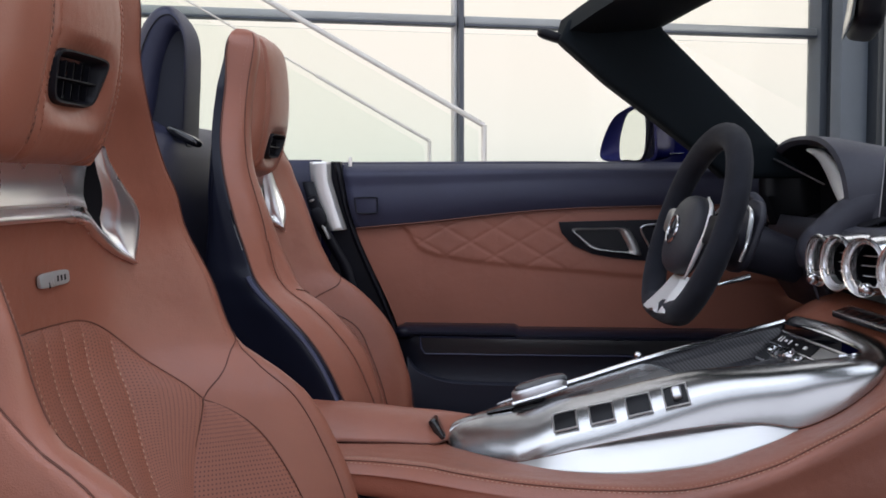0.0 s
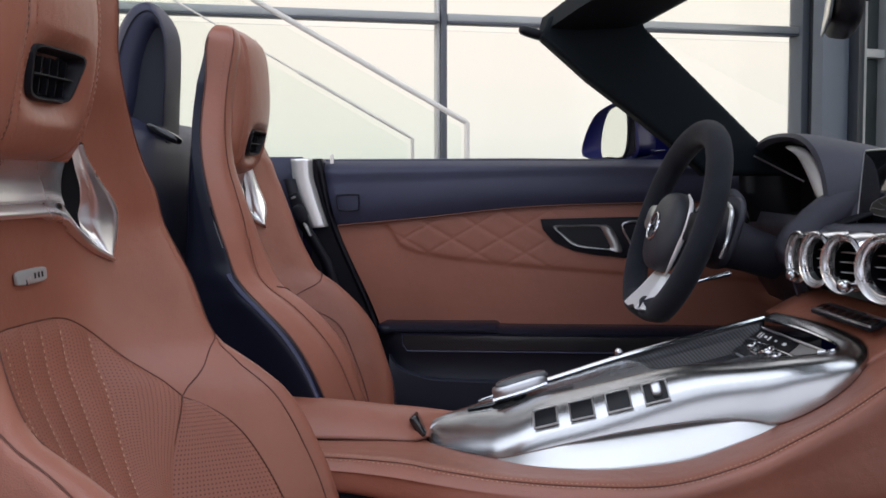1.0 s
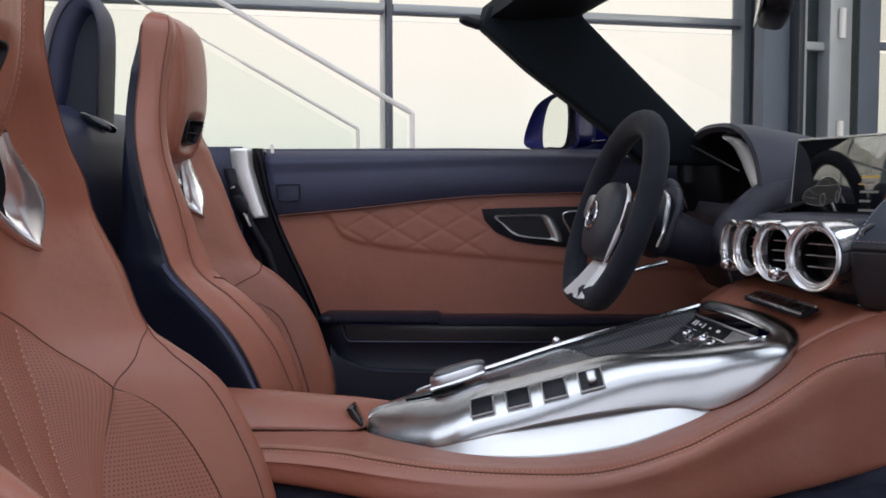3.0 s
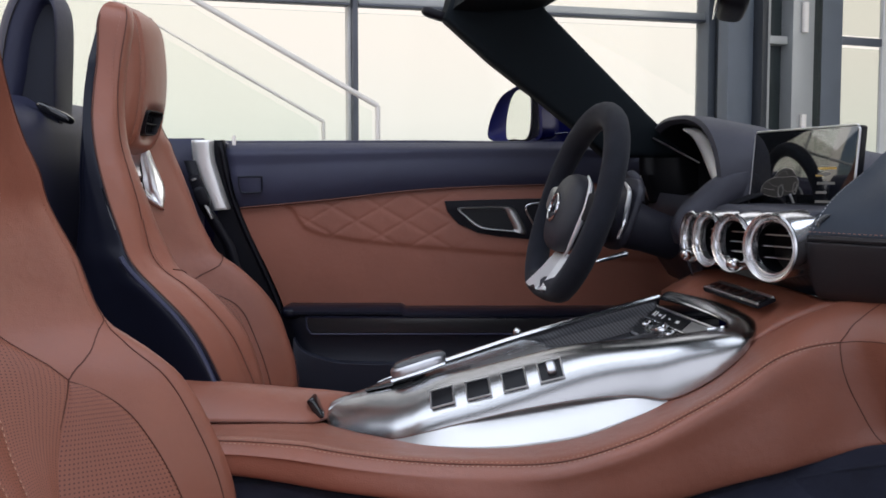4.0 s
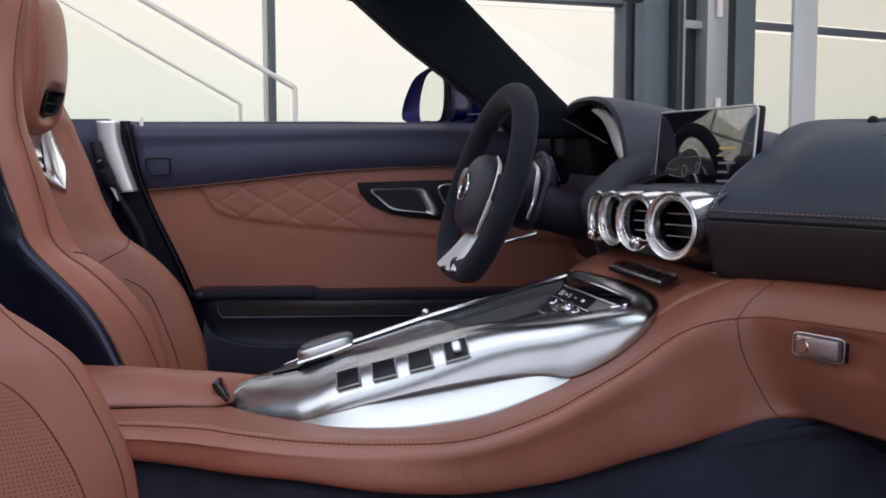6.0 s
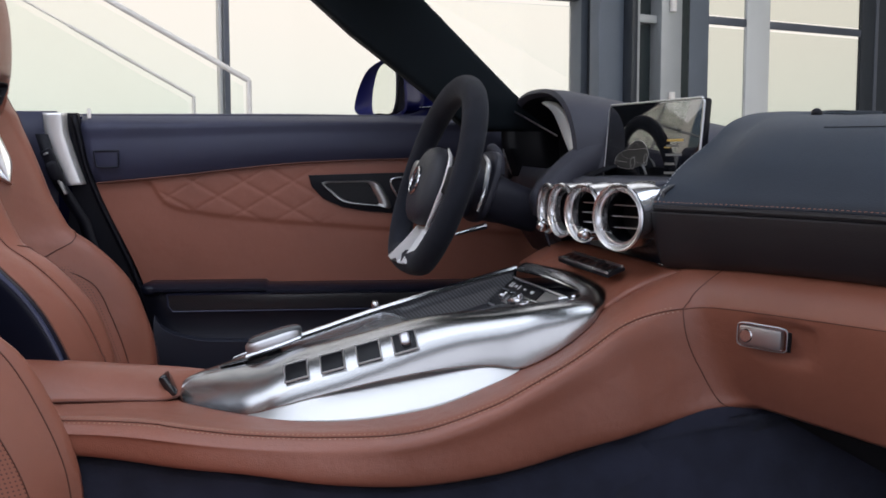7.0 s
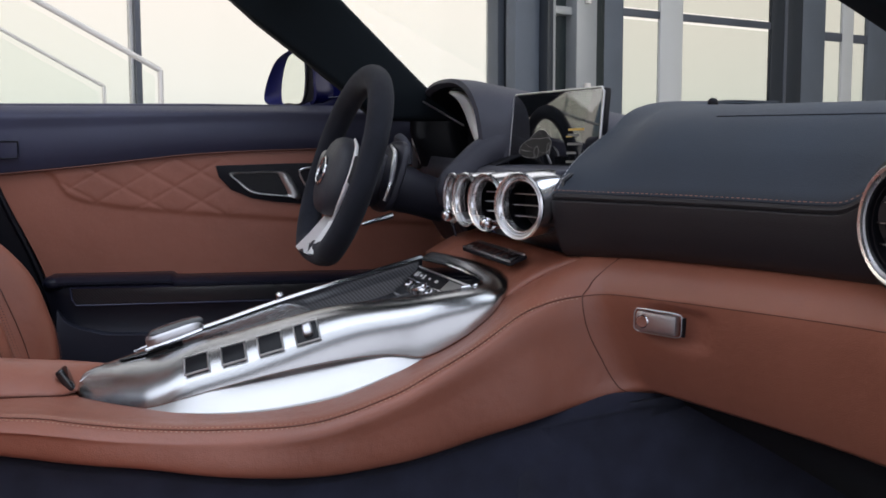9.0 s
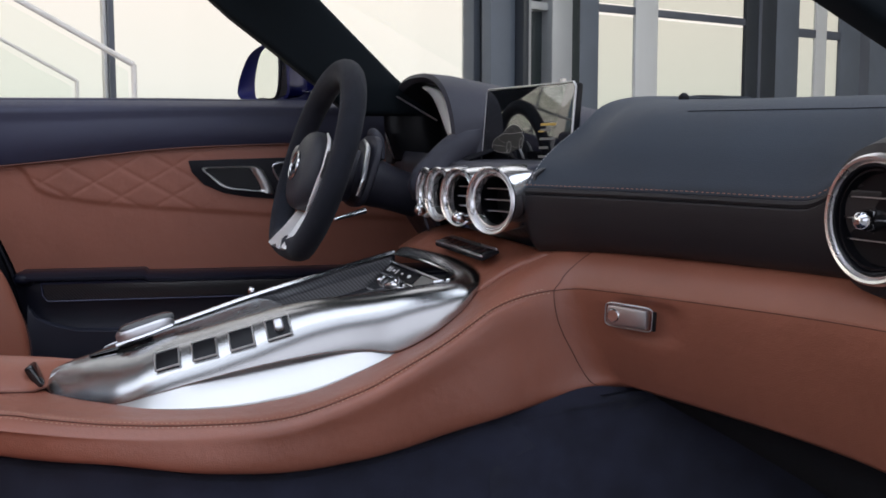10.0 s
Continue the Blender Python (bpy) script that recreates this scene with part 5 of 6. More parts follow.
part("inlay", loft([[inlay_pt(0.35 + (0.245 - 0.045 * f / 10) * k / 30, f / 10, 0.0022 - 0.003 * math.sin(math.pi * f / 10)) for f in range(11)] for k in range(31)]), GREY, console, "smoked glossy console lid", solid=0.004)
slot = [inlay_pt(0.322 + 0.080 * k / 24, 0.20 + 0.05 * k / 24, -0.0045) for k in range(25)]
part("lever_slot", tube(slot, [0.006 + 0.006 * math.sin(math.pi * (k + 2) / 28) for k in range(25)], 12, flat=0.3), GLOSS, console, "black glossy slot of the selector")
for k in range(5):
    part("marking", moved(box(0, 0, 0, 0.005, 0.009 + 0.003 * (k % 2), 0.0006), Matrix.Translation(inlay_pt(0.442 + 0.0072 * k, 0.14, -0.0012)) @ pose(0, 0, 0, 0, -15, 0)), BLACK, console)
# sunken carbon tray
TX0, TX1 = 0.552, 0.806
tr = []
for k in range(31):
    f0 = k / 30
    row = []
    p, q = inlay_pt(TX0 + 0.042 + (TX1 + 0.008 - TX0 - 0.042) * f0, 0.02, 0.002), inlay_pt(TX0 + (TX1 - 0.035 - TX0) * f0, 0.975, 0.002)
    dp = 0.040 * min(1, f0 * 6 + 0.05)
    row = [p, p + Vector((0, 0.006, -dp * 0.5)), p + Vector((0, 0.012, -dp))] + [p.lerp(q, f) + Vector((0, 0, -dp)) for f in (0.15, 0.3, 0.5, 0.7, 0.85)] + [q + Vector((0, -0.010, -dp * 0.9)), q + Vector((0, -0.005, -dp * 0.4)), q]
    tr.append(row)
part("tray", loft(tr), CARBON, console, "carbon fibre tray with cup holders", solid=0.003)
for x, f in ((0.645, 0.46), (0.722, 0.44)):
    c = inlay_pt(x, f, 0.029)
    part("cup_holder", moved(lathe([(0.038, -0.006), (0.038, 0.003), (0.036, 0.0045), (0.034, 0.003), (0.033, -0.004), (0.0001, -0.005)], 40), Matrix.Translation(c) @ pose(0, 0, 0, 0, -14, 0)), CUPM, console, "dark ring of a cup holder")
# bank of controls on the slope at the head of the tray
b_l, b_r = Vector((0.768, 0.158, 0.600)), Vector((0.817, -0.036, 0.5915))
by = (b_l - b_r).normalized()
bx = Vector((0.74, 0.17, 0.66))
bx = (bx - by * bx.dot(by)).normalized()
cb = Matrix((bx, by, bx.cross(by))).transposed().to_4x4()
cb.translation = (b_l + b_r) / 2 - bx * 0.030
bank = part("control_bank", moved(box(0, 0, -0.006, 0.064, 0.196, 0.012, 0.002), cb), GLOSS, console, "gloss black climate control bank")
part("bank_bar", moved(box(0.029, 0, 0.002, 0.003, 0.194, 0.004, 0.001), cb), VENTM, bank)
part("bank_bar", moved(box(0.0035, 0, 0.002, 0.0035, 0.190, 0.005, 0.001), cb), CHROME, bank)
part("display_strip", moved(box(0.016, 0.036, 0.0005, 0.020, 0.116, 0.003, 0.001), cb), KEYM, bank, "black control display")
part("pale_panel", moved(box(0.016, -0.060, 0.0005, 0.021, 0.070, 0.003, 0.001), cb), WINGM, bank, "pale metal control panel")
for dy, w, h in ((0.082, 0.003, 0.010), (0.074, 0.003, 0.010), (0.062, 0.007, 0.004), (0.050, 0.003, 0.009), (0.030, 0.006, 0.003), (0.004, 0.009, 0.005)):
    part("key_mark", moved(box(0.016, dy, 0.0023, h, w, 0.0006), cb), UI_MARK, bank)
for k in range(4):
    part("toggle", moved(blob(0.008, 0.0055, 0.006, 3), cb @ pose(-0.008, 0.066 - 0.040 * k, 0.004, 0, 18, 0)), CHROME, bank)
    part("key", moved(box(-0.008, 0.046 - 0.040 * k, 0.001, 0.014, 0.026, 0.004, 0.0012), cb), GLOSS, bank)
    part("key_rim", moved(box(-0.016, 0.046 - 0.040 * k, 0.0022, 0.0016, 0.027, 0.003), cb), VENTM, bank)
part("bank_bar", moved(box(-0.029, 0.0, 0.001, 0.0025, 0.18, 0.004), cb), VENTM, bank)
part("hinge_knob", moved(blob(0.007, 0.007, 0.007, 2), pose(0.549, 0.137, 0.562)), CHROME, console)
part("start_button", moved(lathe([(0.0001, 0.006), (0.012, 0.006), (0.014, 0.003), (0.014, -0.004)], 28), Matrix.Translation(inlay_pt(0.757, 0.55, 0.022)) @ pose(0, 0, 0, 0, -25, 0)), CHROME, console)
# gear lever
lever = part("gear_lever", moved(blob(0.042, 0.021, 0.0115, 3.2), pose(0.398, 0.046, 0.526, 0, -17, 8)), DULL, console, "satin aluminium gear selector")
part("lever_top", moved(blob(0.040, 0.019, 0.008, 3.2), pose(0.400, 0.048, 0.533, 0, -15, 8)), GREY, lever)
part("lever_stem", tube([Vector((0.398, 0.045, 0.498)), Vector((0.397, 0.046, 0.53))], 0.011, 10), BLACK, lever)
part("lever_band", tube(spl([(0.360, 0.027, 0.507), (0.398, 0.025, 0.519), (0.437, 0.034, 0.532)], 12), 0.003, 6), CHROME, lever)
# four display keys let into the silver
for k, x in enumerate((0.434, 0.483, 0.532, 0.581)):
    c = silver_pt(x, 0.52)
    tx = (silver_pt(x + 0.02, 0.52) - silver_pt(x - 0.02, 0.52)).normalized()
    ty = (silver_pt(x, 0.42) - silver_pt(x, 0.62)).normalized()
    nz_ = tx.cross(ty).normalized()
    ty = nz_.cross(tx)
    m = Matrix((tx, ty, nz_)).transposed().to_4x4()
    m.translation = c
    key = part("display_key", moved(box(0, 0, 0.0005, 0.030, 0.030, 0.005, 0.0012), m), KEYM, console, "black display key in a chrome frame")
    w = 0.0162
    part("key_frame", moved(tube([Vector((-w, -w, 0.003)), Vector((w, -w, 0.003)), Vector((w, w, 0.003)), Vector((-w, w, 0.003))], 0.0017, 8, True), m), WINGM, key)
    if k == 3:
        part("rocker", moved(blob(0.007, 0.010, 0.006, 4), m @ pose(0.002, 0.001, 0.006)), DULL, key)
# concave bright wing below the silver
WING = [(0.3684, -0.072, 0.4464), (0.3981, -0.090, 0.4455), (0.4436, -0.105, 0.4446), (0.4958, -0.115, 0.4460), (0.5477, -0.119, 0.4507), (0.622, -0.119, 0.4640), (0.6973, -0.113, 0.4913), (0.733, -0.1065, 0.5072)]
rows = []
for k in range(61):
    x = 0.3684 + 0.3646 * k / 60
    p = silver_pt(x, 1.0) + Vector((0, 0.002, 0.001))
    q = Vector((x, *curve_at(WING, x)))
    wide = min(1, (p - q).length / 0.04)
    hollow = 0.015 * max(0.0, math.sin(math.pi * min(1, max(0, (x - 0.45) / 0.24))))
    rows.append([p.lerp(q, f) + Vector((0, hollow * math.exp(-f / 0.22) * (1 - math.exp(-f / 0.03)) * wide, 0)) for f in [(i / 16) ** 1.4 for i in range(17)]])
part("silver_wing", loft(rows), WINGM, console, "bright smooth aluminium wing", solid=0.003)

# tan flank: x, inner y z, crest y z, foot y z
FLANK = [
    (-0.300, -0.005, 0.452, -0.128, 0.462, -0.134, 0.424),
    (0.000, -0.005, 0.452, -0.131, 0.462, -0.137, 0.423),
    (0.160, -0.005, 0.453, -0.140, 0.462, -0.146, 0.421),
    (0.235, 0.030, 0.450, -0.154, 0.460, -0.160, 0.415),
    (0.270, 0.045, 0.444, -0.161, 0.457, -0.168, 0.411),
    (0.315, -0.028, 0.443, -0.170, 0.453, -0.180, 0.408),
    (0.372, -0.076, 0.444, -0.179, 0.449, -0.190, 0.404),
    (0.475, -0.118, 0.441, -0.186, 0.4455, -0.200, 0.391),
    (0.585, -0.122, 0.451, -0.188, 0.4500, -0.195, 0.384),
    (0.684, -0.117, 0.484, -0.187, 0.480, -0.189, 0.394),
    (0.738, -0.107, 0.505, -0.184, 0.507, -0.184, 0.405),
    (0.792, -0.106, 0.532, -0.178, 0.536, -0.183, 0.421),
    (0.845, -0.100, 0.572, -0.168, 0.57, -0.182, 0.435),
    (0.873, -0.088, 0.6, -0.160, 0.586, -0.183, 0.441),
]


def flank_pt(x, v):
    yi, zi, yc, zc, yf, zf = curve_at(FLANK, x)
    if x > 0.267:
        rim = Vector((x, *curve_at(WING if 0.3684 < x < 0.733 else LOWER, x)))
        yi, zi = rim.y + 0.001, rim.z + 0.0005
    p = spl([(x, yi, zi), (x, yi * 0.5 + yc * 0.5, zi * 0.5 + zc * 0.5 + 0.001), (x, yc * 0.86 + yi * 0.14, zc), (x, yc - 0.006, zc - 0.013), (x, yf * 0.5 + yc * 0.5 - 0.004, zf * 0.45 + zc * 0.55), (x, yf, zf), (x, yf + 0.02, zf - 0.008)], 49)
    return p[round(v * 48)]


FLANK_END = 0.845


def dash_pt(q, v, k):
    """A point of the lower dashboard: q on its profile, v down it, k along from the slanting seam."""
    f0 = 0.10 + 0.22 * v
    p, o = plan_at(f0 + (1 - f0) * k)
    return p + o * q.x + Vector((0, 0, q.y - max(0, min(1, (0.60 - q.y) / 0.12)) * 0.045 * min(1, k * 1.4)))


def dash_start(k):
    prof = spl([(a, b, 0) for a, b in TANP], 49)
    return [dash_pt(q, i / 48, k) for i, q in enumerate(prof)]


PLAN = [(0.915, -0.10), (0.955, -0.155), (1.0, -0.21), (1.08, -0.33), (1.15, -0.45), (1.19, -0.55), (1.215, -0.66), (1.225, -0.76)]
plan = spl([(x, y, 0) for x, y in PLAN], 81)
TANP = [(-0.10, 0.655), (-0.045, 0.650), (-0.015, 0.632), (-0.001, 0.606), (0.001, 0.592), (-0.005, 0.560), (-0.016, 0.520), (-0.028, 0.484), (-0.038, 0.468), (-0.08, 0.458)]


def plan_at(f):
    """A place on the dashboard's plan and the way out of it towards the seats."""
    i = f * 80
    j = min(int(i), 79)
    p = plan[j].lerp(plan[j + 1], i - j)
    d = (plan[min(j + 2, 80)] - plan[max(j - 1, 0)]).normalized()
    o = Vector((d.y, -d.x, 0))
    return p, (-o if o.y > 0 else o)


rows = [[flank_pt(x, v / 48) for v in range(49)] for x in [-0.30 + (FLANK_END + 0.30) * k / 130 for k in range(131)]]
tail, head_ = dash_start(0.0), rows[-1]
past = dash_start(0.04)
for k in range(1, 19):
    f = k / 18
    row = []
    for a, b, a0, b1 in zip(head_, tail, rows[130 - 3], past):
        far = (b - a).length * 0.9
        t0, t1 = (a - a0).normalized() * far, (b1 - b).normalized() * far
        row.append((1 + 2 * f) * (1 - f) ** 2 * a + f * (1 - f) ** 2 * t0 + f * f * (3 - 2 * f) * b + f * f * (f - 1) * t1)
    rows.append(row)
flank_rows = rows


def sunk(row, nxt, deep):
    """A row of the skin laid a little under the surface, to tuck one leather under the other."""
    out = []
    for i, q in enumerate(row):
        n = (nxt[i] - q).cross(row[min(i + 1, len(row) - 1)] - row[max(i - 1, 0)]).normalized()
        inward = Vector((1, 1, -1)) if i < 32 else Vector((0.6, 0.6, 1))
        out.append(q + (n if n.dot(inward) > 0 else -n) * deep * (1.0 if i < 38 else 0.4))
    return out


tuck = [dash_start(k / 80) for k in range(5)]
flank = part("console_flank", loft(rows + [sunk(tuck[1], tuck[2], 0.0003), sunk(tuck[2], tuck[3], 0.002), sunk(tuck[3], tuck[4], 0.004)]), TAN, console, "tan leather console flank", solid=0.005)
def along_flank(i, shift):
    """A point on the sewn line of the flank, rising to the glove box seam at its end."""
    r = flank_rows[i]
    w = 18 + shift + 2.4 * max(0.0, (i - 112) / 36) ** 1.5
    j = min(int(w), 47)
    return r[j].lerp(r[j + 1], w - j)


for shift, thick in ((-1.3, 0.0004), (1.3, 0.0005)):
    part("stitching", stitches([along_flank(i, shift) + Vector((0, -0.0008, 0.0011)) for i in range(30, 143)], 0.0034, 0.003, thick), THREAD, flank)
part("seam", tube([along_flank(i, 0.0) + Vector((0, -0.0004, 0.0004)) for i in range(30, 144)], 0.0008, 6), TAN_SEAM, flank)
rows = []
for k in range(45):
    x = -0.30 + 0.605 * k / 44
    near = curve_at([(-0.30, -0.005), (0.20, -0.005), (0.250, 0.006), (0.268, 0.036), (0.285, 0.062), (0.31, 0.090)], x)[0]
    far_z = curve_at([(-0.30, 0.504), (0.05, 0.500), (0.15, 0.494), (0.25, 0.484), (0.31, 0.474)], x)[0]
    base_z = curve_at([(-0.30, 0.4545), (0.20, 0.4545), (0.250, 0.4515), (0.268, 0.452), (0.285, 0.463), (0.31, 0.470)], x)[0]
    far = 0.076 + 0.02 * max(0, (x - 0.20) / 0.11)
    row = [Vector((x, near + (far - near) * f, base_z + (far_z - base_z) * math.sin(math.pi / 2 * f) ** 0.9)) for f in [i / 14 for i in range(15)]]
    rows.append(row + [Vector((x, far + 0.008, far_z - 0.004)), Vector((x, far + 0.013, far_z - 0.03)), Vector((x, far + 0.015, 0.40))])
part("armrest_lid", loft(rows), TAN, console, "tan leather armrest lid", solid=0.004)
part("seam", tube([r[0] + Vector((0, -0.0005, 0.0006)) for r in rows[:42]], 0.0011, 6), TAN_SEAM, flank)
part("lid_catch", moved(box(0, 0, 0, 0.013, 0.034, 0.034, 0.005, segs=3), Matrix.Translation((0.250, 0.036, 0.4680)) @ pose(0, 0, 0, 0, -30, 0)), GLOSS, console, "black lid catch")
# carpet
structure_floor = thing("footwell", "dark navy carpet in the passenger footwell", "car carpet", (0.6, -0.4, 0.13))
rows = []
for k in range(61):
    x = -0.30 + (FLANK_END + 0.30) * k / 60
    f = flank_pt(x, 0.96)
    rows.append([f + Vector((0, 0.012, 0)), f + Vector((0, -0.002, -0.010)), Vector((x, f.y - 0.012, f.z - 0.06)), Vector((x, f.y - 0.02, 0.28)), Vector((x, f.y - 0.05, 0.19)), Vector((x, -0.33, 0.165)), Vector((x, -0.5, 0.16)), Vector((x, -0.75, 0.16))])
for k in range(0, 13):
    w = k / 12
    p = dash_start(0.7 * w)[-3]
    q = dash_start(0.7 * w)[-1]
    rows.append([q + Vector((0, 0, 0.012)), p + Vector((0.006, 0.004, -0.002)), p + Vector((0.012, 0.010, -0.010 - 0.11 * w)), p + Vector((0.05, 0.03, -0.13 - 0.05 * w)), Vector((p.x + 0.05 * w, p.y - 0.03, 0.19)), Vector((p.x, p.y - 0.10, 0.165)), Vector((p.x - 0.02, min(p.y - 0.2, -0.5), 0.16)), Vector((p.x - 0.05, -0.76, 0.16))])
side = len(rows) - 12
part("tunnel_carpet", loft([r[:5] for r in rows[:side]]), CARPET, structure_floor, "navy carpet on the side of the tunnel", solid=0.004)
part("tunnel_carpet", loft([[Vector((x, -0.140 - dy, top + 0.035)), Vector((x, -0.168 - dy, top)), Vector((x, -0.196 - dy, 0.28)), Vector((x, -0.232 - dy, 0.19)), Vector((x, -0.26 - dy, 0.166))] for x, dy, top in ((0.846, 0.0, 0.420), (0.92, 0.004, 0.445), (1.0, 0.008, 0.462), (1.2, 0.012, 0.468), (1.45, 0.016, 0.47))]), CARPET, structure_floor, "navy carpet on the side of the tunnel", solid=0.004)
# footwell shade is put into the colour of the floor carpet
part("floor_carpet", loft([[Vector((x, y, 0.162)) for y in (-0.24, -0.5, -0.77)] for x in (0.84, 1.1, 1.3)]), SHADED_CARPET, structure_floor, "floor carpet painted dark for footwell shade", solid=0.004)
part("floor_carpet", loft([r[4:] for r in rows[:side]]), SHADED_CARPET, structure_floor, "floor carpet painted dark for footwell shade", solid=0.004)
# dark sheet stands in for the shade under the glove box
part("under_shade", loft([[q + Vector((0, 0, 0.001)) for q in r[:3]] for r in rows[side - 1:]]), SHADED_CARPET, structure_floor, "dark sheet for the shade below the glove box", solid=0.004)
part("toe_board", loft([[Vector((x, y, z)) for y in (-0.20, -0.3, -0.45, -0.6, -0.75)] for x, z in ((1.22, 0.16), (1.30, 0.20), (1.40, 0.30), (1.48, 0.45), (1.50, 0.62))]), CARPET, structure_floor, "dark navy carpeted toe board", solid=0.004)
part("driver_carpet", loft([[Vector((x, y, z)) for y in (0.2, 0.4, 0.6, 0.72)] for x, z in ((-0.2, 0.16), (0.9, 0.16), (1.2, 0.25), (1.4, 0.6))]), CARPET, structure_floor, "dark navy driver's footwell carpet", solid=0.004)

# ---- dashboard ----
dash = thing("dashboard", "charcoal leather dashboard over a tan leather lower half", "dashboard", (1.0, 0.0, 0.5))


def seam_rise(f):
    """The seam dips, then climbs round the housing of the end vent."""
    k = min(1.0, max(0.0, (f - 0.545) / 0.075))
    return 0.024 * k * k * (3 - 2 * k) - 0.001 * math.exp(-((f - 0.50) / 0.07) ** 2)


def sweep(profile, f0, f1, n, per=7):
    """Profile rows of (outward, z) carried along the plan of the dashboard."""
    prof = spl([(a, b, 0) for a, b in profile], (len(profile) - 1) * per + 1)
    out = []
    for k in range(n + 1):
        p, o = plan_at(f0 + (f1 - f0) * k / n)
        rise = seam_rise(f0 + (f1 - f0) * k / n)
        out.append([p + o * q.x + Vector((0, 0, q.y + rise * math.exp(-((q.y - 0.724) / 0.04) ** 2))) for q in prof])
    return out


UP = [(-0.55, 0.853), (-0.30, 0.850), (-0.17, 0.845), (-0.09, 0.828), (-0.035, 0.788), (-0.006, 0.745), (0.0, 0.728)]
LOW = [(0.0, 0.719), (-0.002, 0.705), (-0.010, 0.675), (-0.024, 0.650), (-0.05, 0.640)]
# the top falls away towards the screen
UP_END = [(-0.55, 0.860), (-0.30, 0.858), (-0.19, 0.845), (-0.13, 0.815), (-0.072, 0.783), (-0.024, 0.756), (0.0, 0.728)]
up = []
for k, (full, cut) in enumerate(zip(sweep(UP, 0, 1, 80), sweep(UP_END, 0, 1, 80))):
    w = min(1.0, k / 80 / 0.30)
    w = w * w * (3 - 2 * w)
    up.append([b.lerp(a, w) for a, b in zip(full, cut)])
# the left end of the top is cut back along a curve
p_cut = spl([(0.915, -0.098, 0.728), (0.934, -0.086, 0.756), (0.970, -0.053, 0.783), (1.018, -0.020, 0.811), (1.066, 0.011, 0.836), (1.15, 0.055, 0.849), (1.40, 0.15, 0.846)], len(up[0]))[::-1]
up.insert(0, p_cut)
upper = part("upper_dash", loft(up), DASH, dash, "charcoal leather upper dashboard", solid=0.006)
roll_rows = sweep(LOW, 0, 1, 80)
for k, row in enumerate(roll_rows):
    lift = 0.0075 * math.sin(math.pi * min(1.0, max(0.0, (k / 80 - 0.04) / 0.62)))
    for i, q in enumerate(row):
        q.z += lift * max(0.0, (i - 10) / (len(row) - 11))
lowr = part("lower_roll", loft(roll_rows), DASH_LOW, dash, "dark leather roll under the dashboard seam", solid=0.006)
part("seam", tube([q[-1] + Vector((0.002, 0.001, -0.0045)) for q in up[1:]], 0.0052, 8), DASH_LOW, dash)
for i, rows_, off in ((-1, up[1:], 0.004), (0, sweep(LOW, 0, 1, 80), -0.004)):
    part("stitching", stitches([q[i] + Vector((-0.001, -0.001, off)) for q in rows_], 0.0042, 0.003, 0.0006), THREAD_MID, upper)
part("stitching", stitches([q + Vector((0.002, -0.005, 0.0025)) for q in p_cut[10:]], 0.0042, 0.003, 0.0005), DULL, upper)
part("cheek", loft([[q + Vector((0.004, 0.005, -0.003)), q + Vector((0.009, 0.012, -0.014)), q + Vector((0.027, 0.033, -0.06))] for q in p_cut[18:]]), DASH, dash, solid=0.004)
lo_l = [r for r in sweep(LOW, 0, 0.01, 1)[0]]
part("cheek", loft([[q, q + Vector((0.012, 0.02, 0)), q + Vector((0.06, 0.07, 0))] for q in lo_l]), DASH_LOW, dash, solid=0.004)
crest = []
for row in up[1:]:
    for a, b in zip(row, row[1:]):
        if a.z >= 0.8290 > b.z and -0.46 < a.y < -0.19:
            crest.append(a.lerp(b, (a.z - 0.8290) / (a.z - b.z)) + Vector((0, 0, 0.0003)))
            break
part("top_line", tube(crest, 0.0008, 6), BLACK, dash)
part("sun_sensor", moved(blob(0.008, 0.008, 0.008, 2), pose(1.175, -0.02, 0.852)), BLACK, dash)
# tan lower half with glove box
gp, go = plan_at(0.235)
gm = Matrix.Translation(Vector((1.018, -0.232, 0.570)) + go * 0.004) @ Matrix((Vector((-go.y, go.x, 0)), Vector((0, 0, 1)), go)).transposed().to_4x4() @ pose(0, 0, 0, 0, 0, -2.5) @ Matrix.Scale(0.82, 4)
scoop = gm.inverted()
tl = [dash_start(k / 80) for k in range(81)]
for row in tl:
    for i, q in enumerate(row):
        at = scoop @ q
        e = ((at.x - 0.030) / 0.060) ** 4 + ((at.y + 0.004) / 0.034) ** 4
        if e < 1 and i > 8:
            row[i] = q - go * 0.009 * (1 - e) ** 0.7
tanl = part("lower_dash", loft([sunk(flank_rows[-4], flank_rows[-3], 0.004), sunk(flank_rows[-3], flank_rows[-2], 0.002), sunk(flank_rows[-2], flank_rows[-1], 0.0003)] + tl), TAN, dash, "tan leather lower dashboard and glove box", solid=0.006)
sewn = flank_rows[110:] + tl[1:]


def on_tan(c, v):
    """A point on the tan skin, c steps past the start of the dashboard, v steps down."""
    c, i, j = c + 38, int(c + 38), int(v)
    a = sewn[i][j].lerp(sewn[i][j + 1], v - j)
    b = sewn[i + 1][j].lerp(sewn[i + 1][j + 1], v - j)
    return a.lerp(b, c - i)


# the seam of the glove box bends round where the flank meets it
part("seam", tube([on_tan(-5 + 0.5 * k, 20 - min(1.0, k / 16)) for k in range(168)], 0.0007, 6), TAN_SEAM, tanl)
bend = spl([(8, 4, 0), (5, 8, 0), (-1, 13, 0), (-3.2, 16, 0), (-5, 20, 0), (-6, 26, 0), (-6, 30, 0), (-5.3, 35, 0), (-4.7, 41, 0), (-4.5, 44, 0)], 90)
